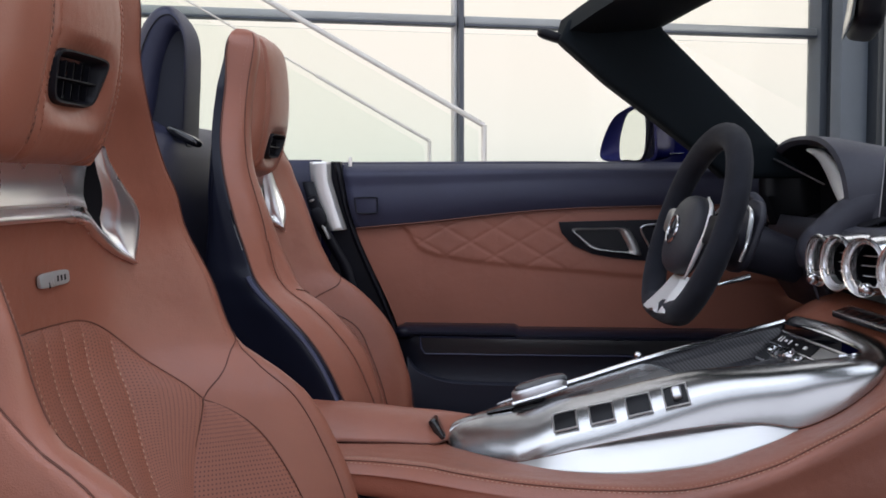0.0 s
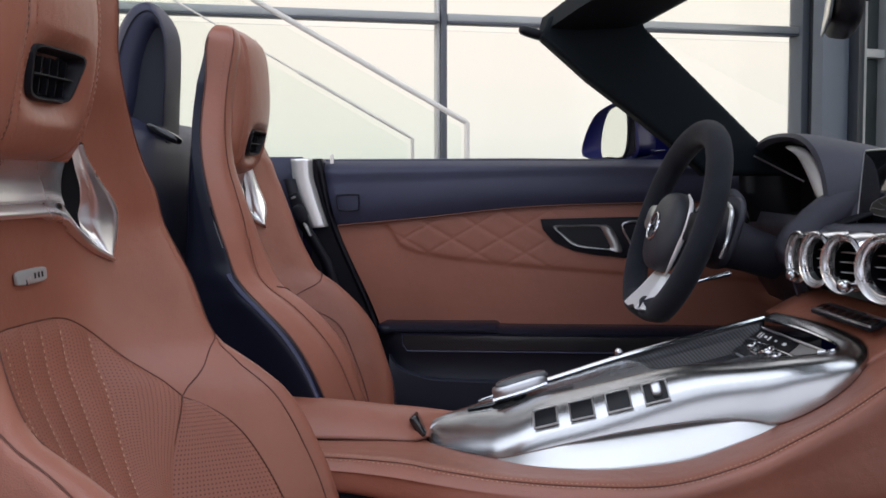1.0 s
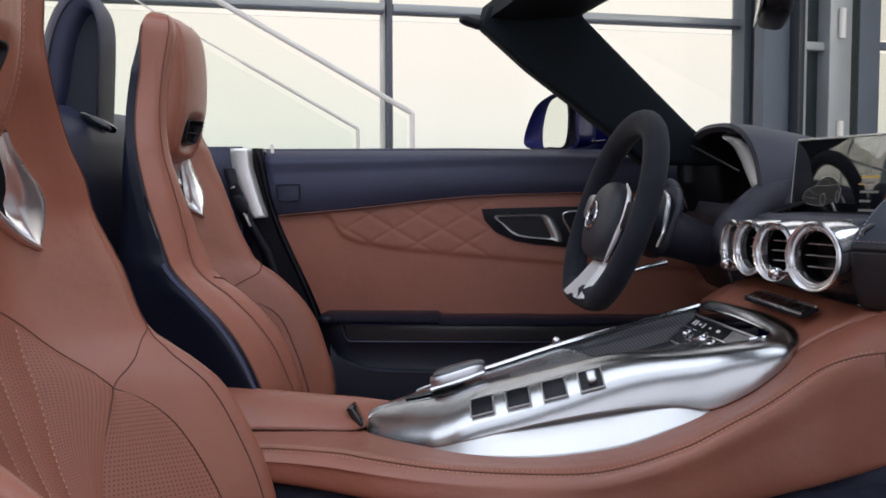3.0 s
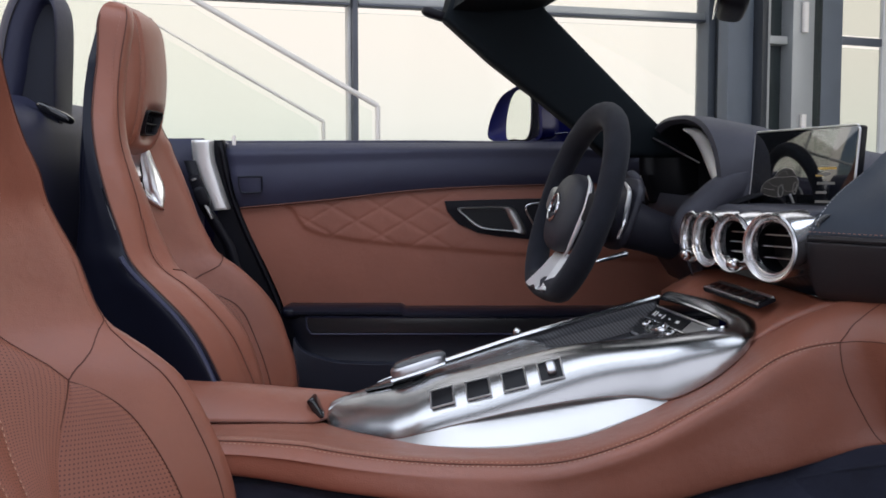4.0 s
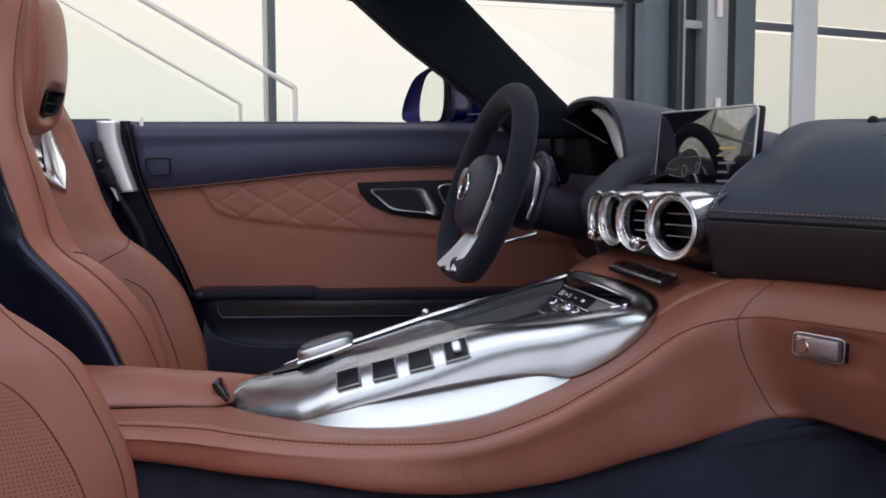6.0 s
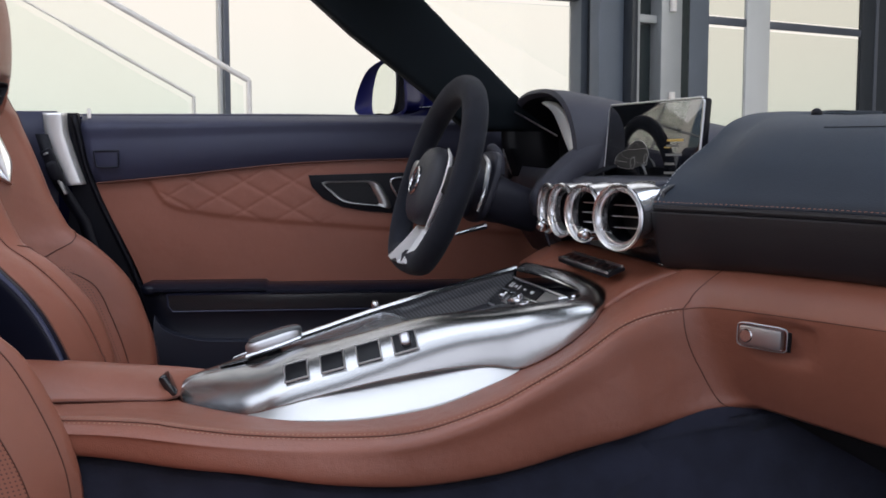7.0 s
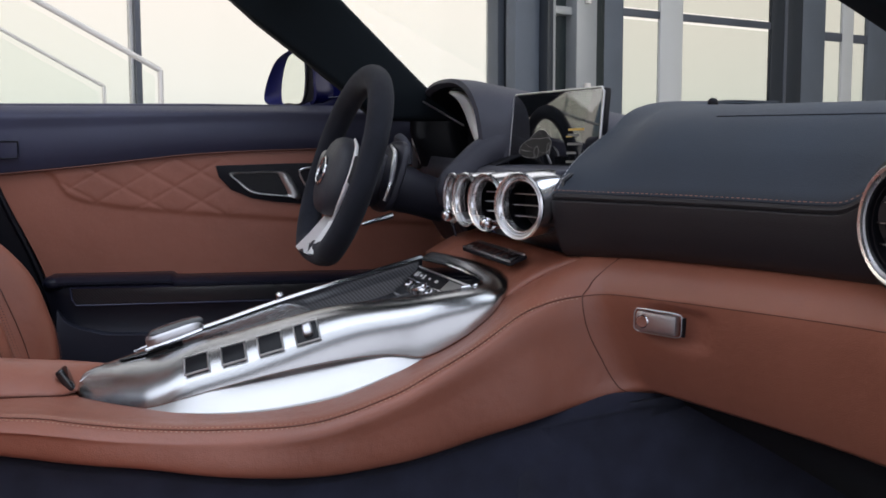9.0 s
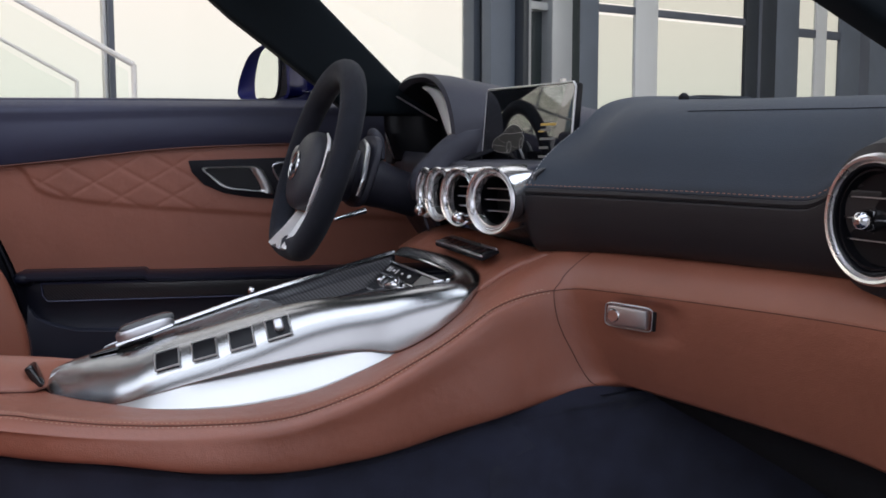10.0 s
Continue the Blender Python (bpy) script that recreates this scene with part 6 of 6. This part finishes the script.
part("seam", tube([on_tan(q.x, q.y) for q in bend], 0.0008, 6), TAN_SEAM, tanl)
# glove box catch, at the edge of a finger scoop
catch = part("glove_catch", moved(box(0.0, 0.0, 0.004, 0.070, 0.032, 0.016, 0.006), gm), DULL, dash, "satin metal glove box catch with lock")
part("catch_rim", moved(tube([Vector((0.041 * math.copysign(abs(math.cos(t)) ** 0.3, math.cos(t)), 0.0185 * math.copysign(abs(math.sin(t)) ** 0.3, math.sin(t)), 0.003)) for t in [6.28319 * k / 64 for k in range(64)]], 0.0012, 8, True), gm), DULL, catch)
part("lock", moved(lathe([(0.0001, 0.0135), (0.009, 0.0135), (0.0105, 0.012), (0.0105, 0.008)], 24), gm @ pose(-0.022, 0, 0)), CHROME, catch)
# dark strip drawn for the shade at the catch's side of the scoop
part("catch_shade", moved(box(0.0435, -0.001, 0.002, 0.006, 0.030, 0.004, 0.001), gm), KEYM, catch, "dark strip for the shade in the finger scoop")
# tan shelf below the vents
sh = []
for k in range(15):
    f = k / 14
    a = metal_rim[round(19 + 40 * f)] + Vector((-0.003, 0.001, -0.003)) + Vector((-0.01, 0.05, 0)) * max(0, f - 0.8) * 5
    b = Vector((0.950, -0.110, 0.640)).lerp(Vector((0.885, 0.27, 0.650)), f)
    sh.append([a.lerp(b, t) + Vector((0, 0, 0.006 * math.sin(math.pi * t))) for t in [i / 12 for i in range(13)]])
shelf = part("tan_shelf", loft(sh), TAN, dash, "tan leather shelf below the air vents", solid=0.006)
sd = (Vector((0.838, 0.125, 0.634)) - Vector((0.881, -0.052, 0.626)))
sm = Matrix.Translation(Vector((0.862, 0.040, 0.6325))) @ Matrix((sd.normalized(), Vector((0, 0, 1)).cross(sd.normalized()), Vector((0, 0, 1)))).transposed().to_4x4() @ pose(0, 0, 0, -20, 0, 0)
strip = part("switch_strip", moved(box(0, 0, 0, 0.160, 0.030, 0.006, 0.002), sm), BLACK, dash, "black switch strip with metal keys")
for k in range(7):
    part("key", moved(box(-0.066 + 0.022 * k, 0.002, 0.0035, 0.0195, 0.017, 0.004, 0.001), sm), GLOSS, strip)
part("key_bar", moved(box(0, 0.0125, 0.0035, 0.158, 0.0025, 0.005, 0.001), sm), VENTM, strip)
part("key_bar", moved(box(0, -0.0125, 0.0035, 0.158, 0.0030, 0.005, 0.001), sm), VENTM, strip)

# round air vents
VENTS = [((0.872, -0.074, 0.709), 31, 0.047), ((0.846, 0.022, 0.709), 23.5, 0.043), ((0.834, 0.112, 0.708), 17, 0.042), ((0.831, 0.200, 0.706), 12, 0.041), ((1.160, -0.527, 0.7136), 11, 0.067)]


def build_vent(centre, turn, radius, label):
    v = thing("air_vent", label, "air vent", centre, "round air vents")
    m = Matrix.Translation(centre) @ pose(0, 0, 0, 0, -90, 0)
    m = Matrix.Translation(centre) @ pose(0, 0, 0, 0, 0, turn) @ pose(0, 0, 0, 0, -90, 0)
    R = radius
    ring = [(R * 1.0, 0.001), (R * 0.965, 0.0035), (R * 0.92, 0.0025), (R * 0.90, -0.002), (R * 0.89, -0.0045), (R * 0.875, -0.0045), (R * 0.865, -0.001), (R * 0.83, 0.0005), (R * 0.80, -0.001), (R * 0.79, -0.005), (R * 0.78, -0.0055), (R * 0.77, -0.004), (R * 0.745, -0.004), (R * 0.73, -0.007), (R * 0.72, -0.014)]
    if R > 0.06:
        part("inner_ring", moved(lathe(ring[6:], 56), m), KEYM, v, "black inner ring of the vent")
        ring = [(R * 1.04, -0.035), (R * 1.03, -0.012)] + ring[:7]
    part("bezel", moved(lathe(ring, 56), m), VENTM, v, "polished metal ring bezel")
    if R < 0.06:
        # a pod flares from the ring, square-shouldered above and drawn in below
        rows = []
        for deep, wide in ((0.004, 0.0), (0.008, 0.06), (0.016, 0.30), (0.030, 0.70), (0.046, 1.0), (0.060, 1.05)):
            row = []
            for k in range(56):
                t = 6.28319 * k / 56
                c, q = math.cos(t), math.sin(t)
                square = 1 / max(abs(c), abs(q)) if c > 0 else 1.0
                square = min(square, 1.30)
                grow = 0.95 + wide * ((0.09 * max(0.0, c) ** 0.5 + 0.42 * (square - 1)) if c > 0 else 0.06 * c)
                row.append(Vector((R * grow * c, max(-1.03, min(1.03, grow * q * (1 + 0.02 * wide))) * R, -deep)))
            rows.append(row)
        part("pod", moved(loft(rows, True), m), PODM, v, "polished metal pod behind the ring")
    d = 0.30 if R > 0.06 else 1.0
    part("throat", moved(lathe([(R * 0.722, -0.010 * d - 0.004), (R * 0.71, -0.045 * d), (R * 0.4, -0.050 * d), (0.0001, -0.052 * d)], 40), m), KEYM, v)
    for k in (-1, 0, 1):
        h = k * R * 0.33
        w = (max(0, (R * 0.71) ** 2 - h * h)) ** 0.5
        part("slat", moved(box(h, 0, -0.026 * d, 0.0016, 2 * w, 0.012 * d, 0.0006), m), KEYM, v)
        part("slat_edge", moved(box(h, 0.1 * w, -0.0196 * d, 0.0011, 1.5 * w, 0.0012), m), DULL, v)
    if R > 0.06:
        part("knob", moved(lathe([(0.0001, 0.0215), (0.004, 0.021), (0.0075, 0.019), (0.0095, 0.015), (0.0125, -0.002), (0.009, -0.012)], 24), m), CHROME, v, "bright metal vent knob")
    return v


for k, (c, a, r) in enumerate(VENTS):
    build_vent(c, a, r, "round silver air vent with black slats in the dashboard" if k < 4 else "large round chrome air vent at the dashboard end")
part("vent_housing", moved(lathe([(0.095, -0.09), (0.088, -0.04), (0.078, -0.012), (0.066, -0.006)], 40), Matrix.Translation(VENTS[4][0]) @ pose(0, 0, 0, 0, 0, 11) @ pose(0, 0, 0, 0, -90, 0)), DASH_LOW, dash, "dark leather housing round the vent")
# carbon panel that carries the vents
vp = spl([(0.925, -0.104, 0), (0.922, -0.070, 0), (0.898, 0.0, 0), (0.888, 0.10, 0), (0.884, 0.20, 0), (0.884, 0.26, 0)], 30)
part("vent_panel", loft([[p + Vector((0.03, 0.01, 0.757)), p + Vector((0.012, 0, 0.754)), p + Vector((0.0, 0, 0.745)), p + Vector((0.002, 0, 0.700)), p + Vector((0.012, 0, 0.665)), p + Vector((0.035, 0.01, 0.640))] for p in vp]), CARBON, dash, "carbon fibre panel round the vents", solid=0.004)
for p in (Vector((0.840, -0.012, 0.681)), Vector((0.815, 0.17, 0.680))):
    part("vent_knob", moved(joined(blob(0.0095, 0.0095, 0.0095, 2.2), moved(lathe([(0.0045, 0.0), (0.005, -0.02), (0.006, -0.035)], 16), pose(0, 0, 0, 0, -90, 0))), Matrix.Translation(p) @ pose(0, 0, 0, 0, 0, 22)), CHROME, dash, "bright ball knob")
# cover between vents and screen
cv = []
for k in range(21):
    y = -0.078 + 0.325 * k / 20
    x0 = curve_at([(-0.10, 0.918), (-0.07, 0.900), (0.0, 0.874), (0.10, 0.864), (0.20, 0.862), (0.26, 0.864)], y)[0] + 0.014
    cv.append([Vector((x0 - 0.002, y, 0.745)), Vector((x0 + 0.006, y, 0.753)), Vector((x0 + 0.02, y, 0.757)), Vector((x0 + 0.07, y, 0.759)), Vector((x0 + 0.16, y, 0.762)), Vector((x0 + 0.5, y, 0.78))])
shoulder = []
for y, dx, dz in ((0.243, 0.02, -0.055), (0.245, 0.012, -0.02), (0.250, 0.006, -0.006), (0.262, 0.0, 0.0), (0.29, 0.0, 0.0), (0.32, 0.01, -0.004)):
    shoulder.append([Vector((q.x + dx, y, q.z + dz)) for q in spl([(0.822, 0, 0.690), (0.815, 0, 0.718), (0.828, 0, 0.746), (0.842, 0, 0.760), (0.888, 0, 0.800), (0.943, 0, 0.817), (1.10, 0, 0.83)], 40)])
part("shoulder", loft(shoulder), HOODM, dash, "charcoal leather shoulder beside the screen", solid=0.004)
part("centre_cover", loft(cv), HOODM, dash, "charcoal leather cover in front of the screen", solid=0.005)

# display
s_tl, s_tr = Vector((0.944, 0.245, 0.872)), Vector((1.016, -0.006, 0.8755))
sx = (s_tr - s_tl).normalized()
sz = Vector((0.10, 0.0, 0.99))
sz = (sz - sx * sz.dot(sx)).normalized()
sn = sx.cross(sz)
smat = Matrix((sx, sz, sn)).transposed().to_4x4()
smat.translation = (s_tl + s_tr) / 2 - sz * 0.061
SW, SH = (s_tr - s_tl).length, 0.122
screen = thing("display_screen", "free-standing display screen with slim silver edge", "display", smat.translation - sz * 0.06)
part("case", moved(box(0, 0, -0.006, SW, SH, 0.014, 0.005, segs=3), smat), BLACK, screen)
part("edge", moved(tube(spl([(-SW / 2 + 0.004, SH / 2, 0.001), (SW / 2 - 0.006, SH / 2, 0.001), (SW / 2, SH / 2 - 0.006, 0.001), (SW / 2, -SH / 2 + 0.006, 0.001), (SW / 2 - 0.006, -SH / 2, 0.001), (-SW / 2 + 0.004, -SH / 2, 0.001), (-SW / 2, -SH / 2 + 0.006, 0.001), (-SW / 2, SH / 2 - 0.006, 0.001)], 8, True), 0.0018, 6, True), smat), DULL, screen)
part("glass", moved(box(0, 0, 0.0015, SW - 0.003, SH - 0.003, 0.002, 0.0008), smat), SCREENM, screen, "glossy black display glass")

def on_screen(x0, x1, y0, y1):
    return moved(box((x0 + x1) / 2 * SW - SW / 2, (y0 + y1) / 2 * SH - SH / 2, 0.0030, (x1 - x0) * SW, (y1 - y0) * SH, 0.0006), smat)


UI_DIM = glowing("display_dim", (0.012, 0.012, 0.013), 0.25)
UI_GREY, UI_PALE, UI_AMBER = glowing("display_grey", (0.12, 0.12, 0.12), 0.3), glowing("display_pale", (0.4, 0.4, 0.4), 0.09), glowing("display_amber", (0.5, 0.33, 0.08), 0.18)
strokes = [
    ([(0.13, 0.22), (0.14, 0.30), (0.19, 0.36), (0.27, 0.40), (0.37, 0.40), (0.46, 0.41), (0.50, 0.36), (0.495, 0.28), (0.46, 0.22)], UI_PALE),
    ([(0.25, 0.40), (0.30, 0.48), (0.36, 0.51), (0.43, 0.49), (0.48, 0.41)], UI_PALE),
    ([(0.28, 0.41), (0.32, 0.465), (0.37, 0.475), (0.40, 0.41)], UI_GREY),
    ([(0.13, 0.20), (0.20, 0.165), (0.30, 0.15), (0.33, 0.19)], UI_PALE),
    ([(0.15, 0.26), (0.20, 0.245), (0.27, 0.24)], UI_PALE),
    ([(0.19, 0.35), (0.24, 0.30), (0.31, 0.28), (0.36, 0.31)], UI_GREY),
    ([(0.37, 0.24), (0.42, 0.22), (0.47, 0.23)], UI_GREY),
]
body_line = spl([(0.13, 0.20, 0), (0.14, 0.30, 0), (0.20, 0.37, 0), (0.26, 0.41, 0), (0.31, 0.48, 0), (0.37, 0.51, 0), (0.43, 0.49, 0), (0.47, 0.42, 0), (0.50, 0.35, 0), (0.49, 0.26, 0), (0.44, 0.20, 0), (0.31, 0.15, 0), (0.20, 0.165, 0)], 60, True)
part("car_picture", moved(prism([Vector((q.x * SW - SW / 2, q.y * SH - SH / 2, 0.0026)) for q in body_line], 0.0004, (0, 0, 1)), smat), UI_DIM, screen, "dim picture of a car")
for line, mat in strokes:
    part("car_picture", moved(tube([Vector((p.x * SW - SW / 2, p.y * SH - SH / 2, 0.0032)) for p in spl([(a, b, 0) for a, b in line], 24)], 0.00028, 5), smat), mat, screen, "outline picture of a car")
for cx_, cy_, rx_ in ((0.335, 0.225, 0.026), (0.475, 0.265, 0.018)):
    part("car_picture", moved(tube([Vector(((cx_ + rx_ * math.cos(6.28319 * k / 20)) * SW - SW / 2, (cy_ + 0.075 * math.sin(6.28319 * k / 20)) * SH - SH / 2, 0.0032)) for k in range(20)], 0.0007, 5, True), smat), UI_GREY, screen)
part("amber_bar", on_screen(0.68, 0.84, 0.49, 0.515), UI_AMBER, screen)
part("amber_bar", on_screen(0.66, 0.72, 0.41, 0.425), UI_AMBER, screen)
for yb, w in ((0.42, 0.14), (0.31, 0.20), (0.20, 0.12), (0.09, 0.17)):
    part("text_bar", on_screen(0.68, 0.68 + w * 0.8, yb, yb + 0.03), UI_GREY, screen)

# instrument binnacle
bin_ = thing("instrument_binnacle", "hooded instrument binnacle with chrome edge", "instrument panel", (0.95, 0.43, 0.75))


def arch(x, cy, a, zb, b, n=29, power=2.15):
    out = []
    for k in range(n):
        th = math.pi * k / (n - 1)
        c, s = math.cos(th), math.sin(th)
        y = a * math.copysign(abs(c) ** (2 / power), c)
        out.append(Vector((x - 0.14 * y, cy + y, zb + b * abs(s) ** (2 / power))))
    return out


hood = [arch(0.868, 0.465, 0.195, 0.742, 0.153, 29, 2.6), arch(0.858, 0.465, 0.204, 0.742, 0.161, 29, 2.6), arch(0.862, 0.465, 0.213, 0.740, 0.170, 29, 2.6), arch(0.90, 0.462, 0.222, 0.735, 0.172, 29, 2.5), arch(0.98, 0.45, 0.238, 0.725, 0.166, 29, 2.3), arch(1.10, 0.43, 0.26, 0.715, 0.145), arch(1.30, 0.40, 0.30, 0.705, 0.11)]
part("hood", loft(hood), HOODM, bin_, "charcoal leather instrument hood")
part("instrument_face", loft([arch(0.867, 0.465, 0.196, 0.74, 0.154, 29, 2.6), arch(0.885, 0.465, 0.185, 0.74, 0.145, 29, 2.5), arch(0.945, 0.465, 0.15, 0.745, 0.11), arch(0.955, 0.465, 0.02, 0.785, 0.02)]), KEYM, bin_, "dark instrument panel")


def bezel_pt(q, deep):
    return Vector((0.874 - 0.14 * q.x + deep, 0.455 + q.x, q.y))


ro = spl([(0.000, 0.886, 0), (-0.055, 0.880, 0), (-0.100, 0.862, 0), (-0.135, 0.838, 0), (-0.158, 0.812, 0), (-0.170, 0.795, 0)], 30)
ri = spl([(-0.002, 0.883, 0), (-0.042, 0.865, 0), (-0.073, 0.841, 0), (-0.099, 0.816, 0), (-0.124, 0.796, 0), (-0.150, 0.786, 0)], 30)
part("chrome_edge", loft([[bezel_pt(a.lerp(b, f), d) for f, d in ((0, 0.006), (0.2, -0.001), (0.5, -0.003), (0.8, 0.001), (1, 0.010))] for a, b in zip(ro, ri)]), SPOKEM, bin_, "chrome edge painted white for window gleam", solid=0.003)
cheek = spl([(0.831, 0.600, 0.882), (0.820, 0.600, 0.849), (0.8185, 0.600, 0.816), (0.824, 0.600, 0.791), (0.840, 0.600, 0.747)], 40)
part("instrument_cheek", loft([[p + Vector((d, -0.12 * d - 0.006 * math.sin(math.pi * min(1, d / 0.03)), 0)) for d in (0.0, 0.004, 0.012, 0.03, 0.07, 0.13)] for p in cheek]), KEYM, bin_, "gloss black side of the instruments", solid=0.003)
part("chrome_edge", tube([p + Vector((-0.001, -0.002, 0)) for p in cheek[26:39]], [0.0012 + 0.0014 * math.sin(math.pi * k / 12) for k in range(13)], 8), VENTM, bin_)
part("clip", moved(box(0.833, 0.596, 0.881, 0.009, 0.006, 0.007, 0.0015), pose(0, 0, 0)), VENTM, bin_)
part("lower_cowl", loft([[Vector((x, y, z)) for y in (0.27, 0.32, 0.43, 0.56, 0.685)] for x, z in ((0.862, 0.765), (0.852, 0.74), (0.86, 0.66), (0.90, 0.60), (1.0, 0.56))]), COWL, bin_, "black lower instrument cowl", solid=0.005)
part("visor_bar", tube([Vector((0.835, 0.600, 0.878)), Vector((0.879, 0.365, 0.824))], 0.0016, 6), DULL, bin_)
part("driver_dash", loft([[Vector((x, y, z)) for y in (0.20, 0.30, 0.42, 0.55, 0.70)] for x, z in ((0.90, 0.60), (0.88, 0.70), (0.90, 0.76), (0.98, 0.79), (1.3, 0.82))]), BLACK, dash, solid=0.005)

# ---- steering wheel ----
wheel = thing("steering_wheel", "black suede flat-bottomed steering wheel with chrome spokes", "steering wheel", (0.668, 0.40, 0.748))
TILT_W = radians(18.5)
wm = Matrix(((0, math.sin(TILT_W), -math.cos(TILT_W)), (-1, 0, 0), (0, math.cos(TILT_W), math.sin(TILT_W)))).to_4x4()
wm = pose(0, 0, 0, 0, 0, 9) @ wm
wm.translation = (0.668, 0.405, 0.748)
ringp = []
for k in range(96):
    a = 6.28319 * k / 96
    x, y = 0.170 * math.cos(a), 0.170 * math.sin(a)
    if y < -0.148:
        y = -0.148 - (-0.148 - y) * 0.25
    ringp.append(Vector((x, y, 0)))
part("rim", moved(tube(ringp, [0.0205 + 0.0025 * abs(math.sin(math.pi * k / 48)) for k in range(96)], 16, True, up=(0, 0, 1)), wm), SUEDE, wheel, "black suede rim")
part("hub", moved(blob(0.074, 0.072, 0.028, 2.7), wm @ pose(0, -0.016, 0.006)), HUBM, wheel, "black airbag hub")
part("hub_edge", moved(tube(spl([(0.046, 0.054, 0.006), (0.072, 0.036, 0.004), (0.083, -0.003, 0.003), (0.075, -0.034, 0.003), (0.063, -0.070, 0.003), (0.050, -0.092, 0.002)], 36), [0.0018 + 0.0030 * math.sin(math.pi * i / 35) for i in range(36)], 10), wm), SPOKEM, wheel, "bright hub trim")
part("hub_edge", moved(tube(spl([(-0.056, 0.036, 0.004), (-0.068, -0.010, 0.000), (-0.056, -0.060, 0.004)], 24), 0.005, 8), wm), CHROME, wheel)
part("emblem", moved(tube([Vector((0.024 * math.cos(6.28319 * k / 32), -0.014 + 0.024 * math.sin(6.28319 * k / 32), 0.035)) for k in range(32)], 0.003, 8, True), wm), CHROME, wheel, "plain chrome ring emblem")
for k in range(3):
    a = radians(90 + 120 * k)
    part("emblem_bar", moved(tube([Vector((0, -0.014, 0.036)), Vector((0.023 * math.cos(a), -0.014 + 0.023 * math.sin(a), 0.035))], [0.003, 0.0012], 6), wm), CHROME, wheel)
for sg in (-1, 1):
    part("spoke", moved(box(sg * 0.105, 0.0, -0.002, 0.09, 0.050, 0.016, 0.006), wm), BLACK, wheel)
    if sg < 0:
        part("button_pod", moved(blob(0.026, 0.024, 0.012, 3.5), wm @ pose(sg * 0.098, 0.005, 0.010)), WINGM, wheel, "silver button pod")
    # a curved bright strip along a black paddle
    strip = spl([(sg * 0.047, 0.0635, -0.060), (sg * 0.085, 0.0495, -0.060), (sg * 0.101, 0.0245, -0.060), (sg * 0.112, -0.0054, -0.060), (sg * 0.107, -0.035, -0.060)], 30)
    paddle = part("shift_paddle", moved(prism([p * 1.0 for p in strip] + [Vector((sg * 0.060, -0.030, -0.060)), Vector((sg * 0.045, 0.02, -0.060))], 0.006, (0, 0, -1), 0.0015), wm), COWL, wheel, "black shift paddle with bright edge")
    part("paddle_edge", moved(tube(strip, [0.0018 + 0.0026 * math.sin(math.pi * (i + 2) / 33) for i in range(30)], 8), wm), VENTM, paddle, "bright metal paddle edge")
# forked lower spoke, rising from under the hub to the flat of the rim
fork = part("spoke_low", moved(prism([Vector((-0.020, -0.088, 0.002)), Vector((0.020, -0.088, -0.002)), Vector((0.024, -0.128, 0.010)), Vector((0.030, -0.162, 0.029)), Vector((0.012, -0.156, 0.029)), Vector((-0.010, -0.162, 0.031)), Vector((-0.038, -0.158, 0.032)), Vector((-0.028, -0.124, 0.016))], 0.012, (0, 0, -1), 0.002, 3), wm), SPOKEM, wheel, "metal lower spoke painted white for sky gleam")
part("spoke_bar", moved(prism([Vector((0.028, -0.086, 0.000)), Vector((0.052, -0.086, -0.004)), Vector((0.066, -0.128, 0.008)), Vector((0.072, -0.158, 0.026)), Vector((0.046, -0.162, 0.028)), Vector((0.036, -0.128, 0.012))], 0.012, (0, 0, -1), 0.003, 3), wm), SPOKEM, fork)
part("switch_housing", moved(blob(0.070, 0.066, 0.012, 3.2), wm @ pose(0.022, 0.012, -0.080)), COWL, wheel, "black switch housing on the column")
part("collar", moved(tube(spl([(0.777, 0.47, 0.775), (0.774, 0.455, 0.798), (0.776, 0.43, 0.801), (0.784, 0.405, 0.785), (0.786, 0.395, 0.755)], 24), [0.005 + 0.004 * math.sin(math.pi * i / 23) for i in range(24)], 10), pose(0, 0, 0)), HOODM, wheel, "dark leather column collar")
part("column", moved(lathe([(0.038, -0.20), (0.040, -0.14), (0.048, -0.085), (0.050, -0.05), (0.040, -0.035)], 32), wm), COWL, wheel, "black steering column shroud")
part("stalk", tube(spl([(0.690, 0.285, 0.658), (0.716, 0.280, 0.666), (0.742, 0.280, 0.673)], 16), [0.0030 + 0.0035 * i / 15 for i in range(16)], 10, flat=0.8), VENTM, wheel, "satin metal column stalk")
part("stalk", moved(tube(spl([(-0.04, 0.01, -0.06), (-0.10, 0.02, -0.058), (-0.15, 0.03, -0.05)], 16), 0.007, 10), wm), BLACK, wheel)
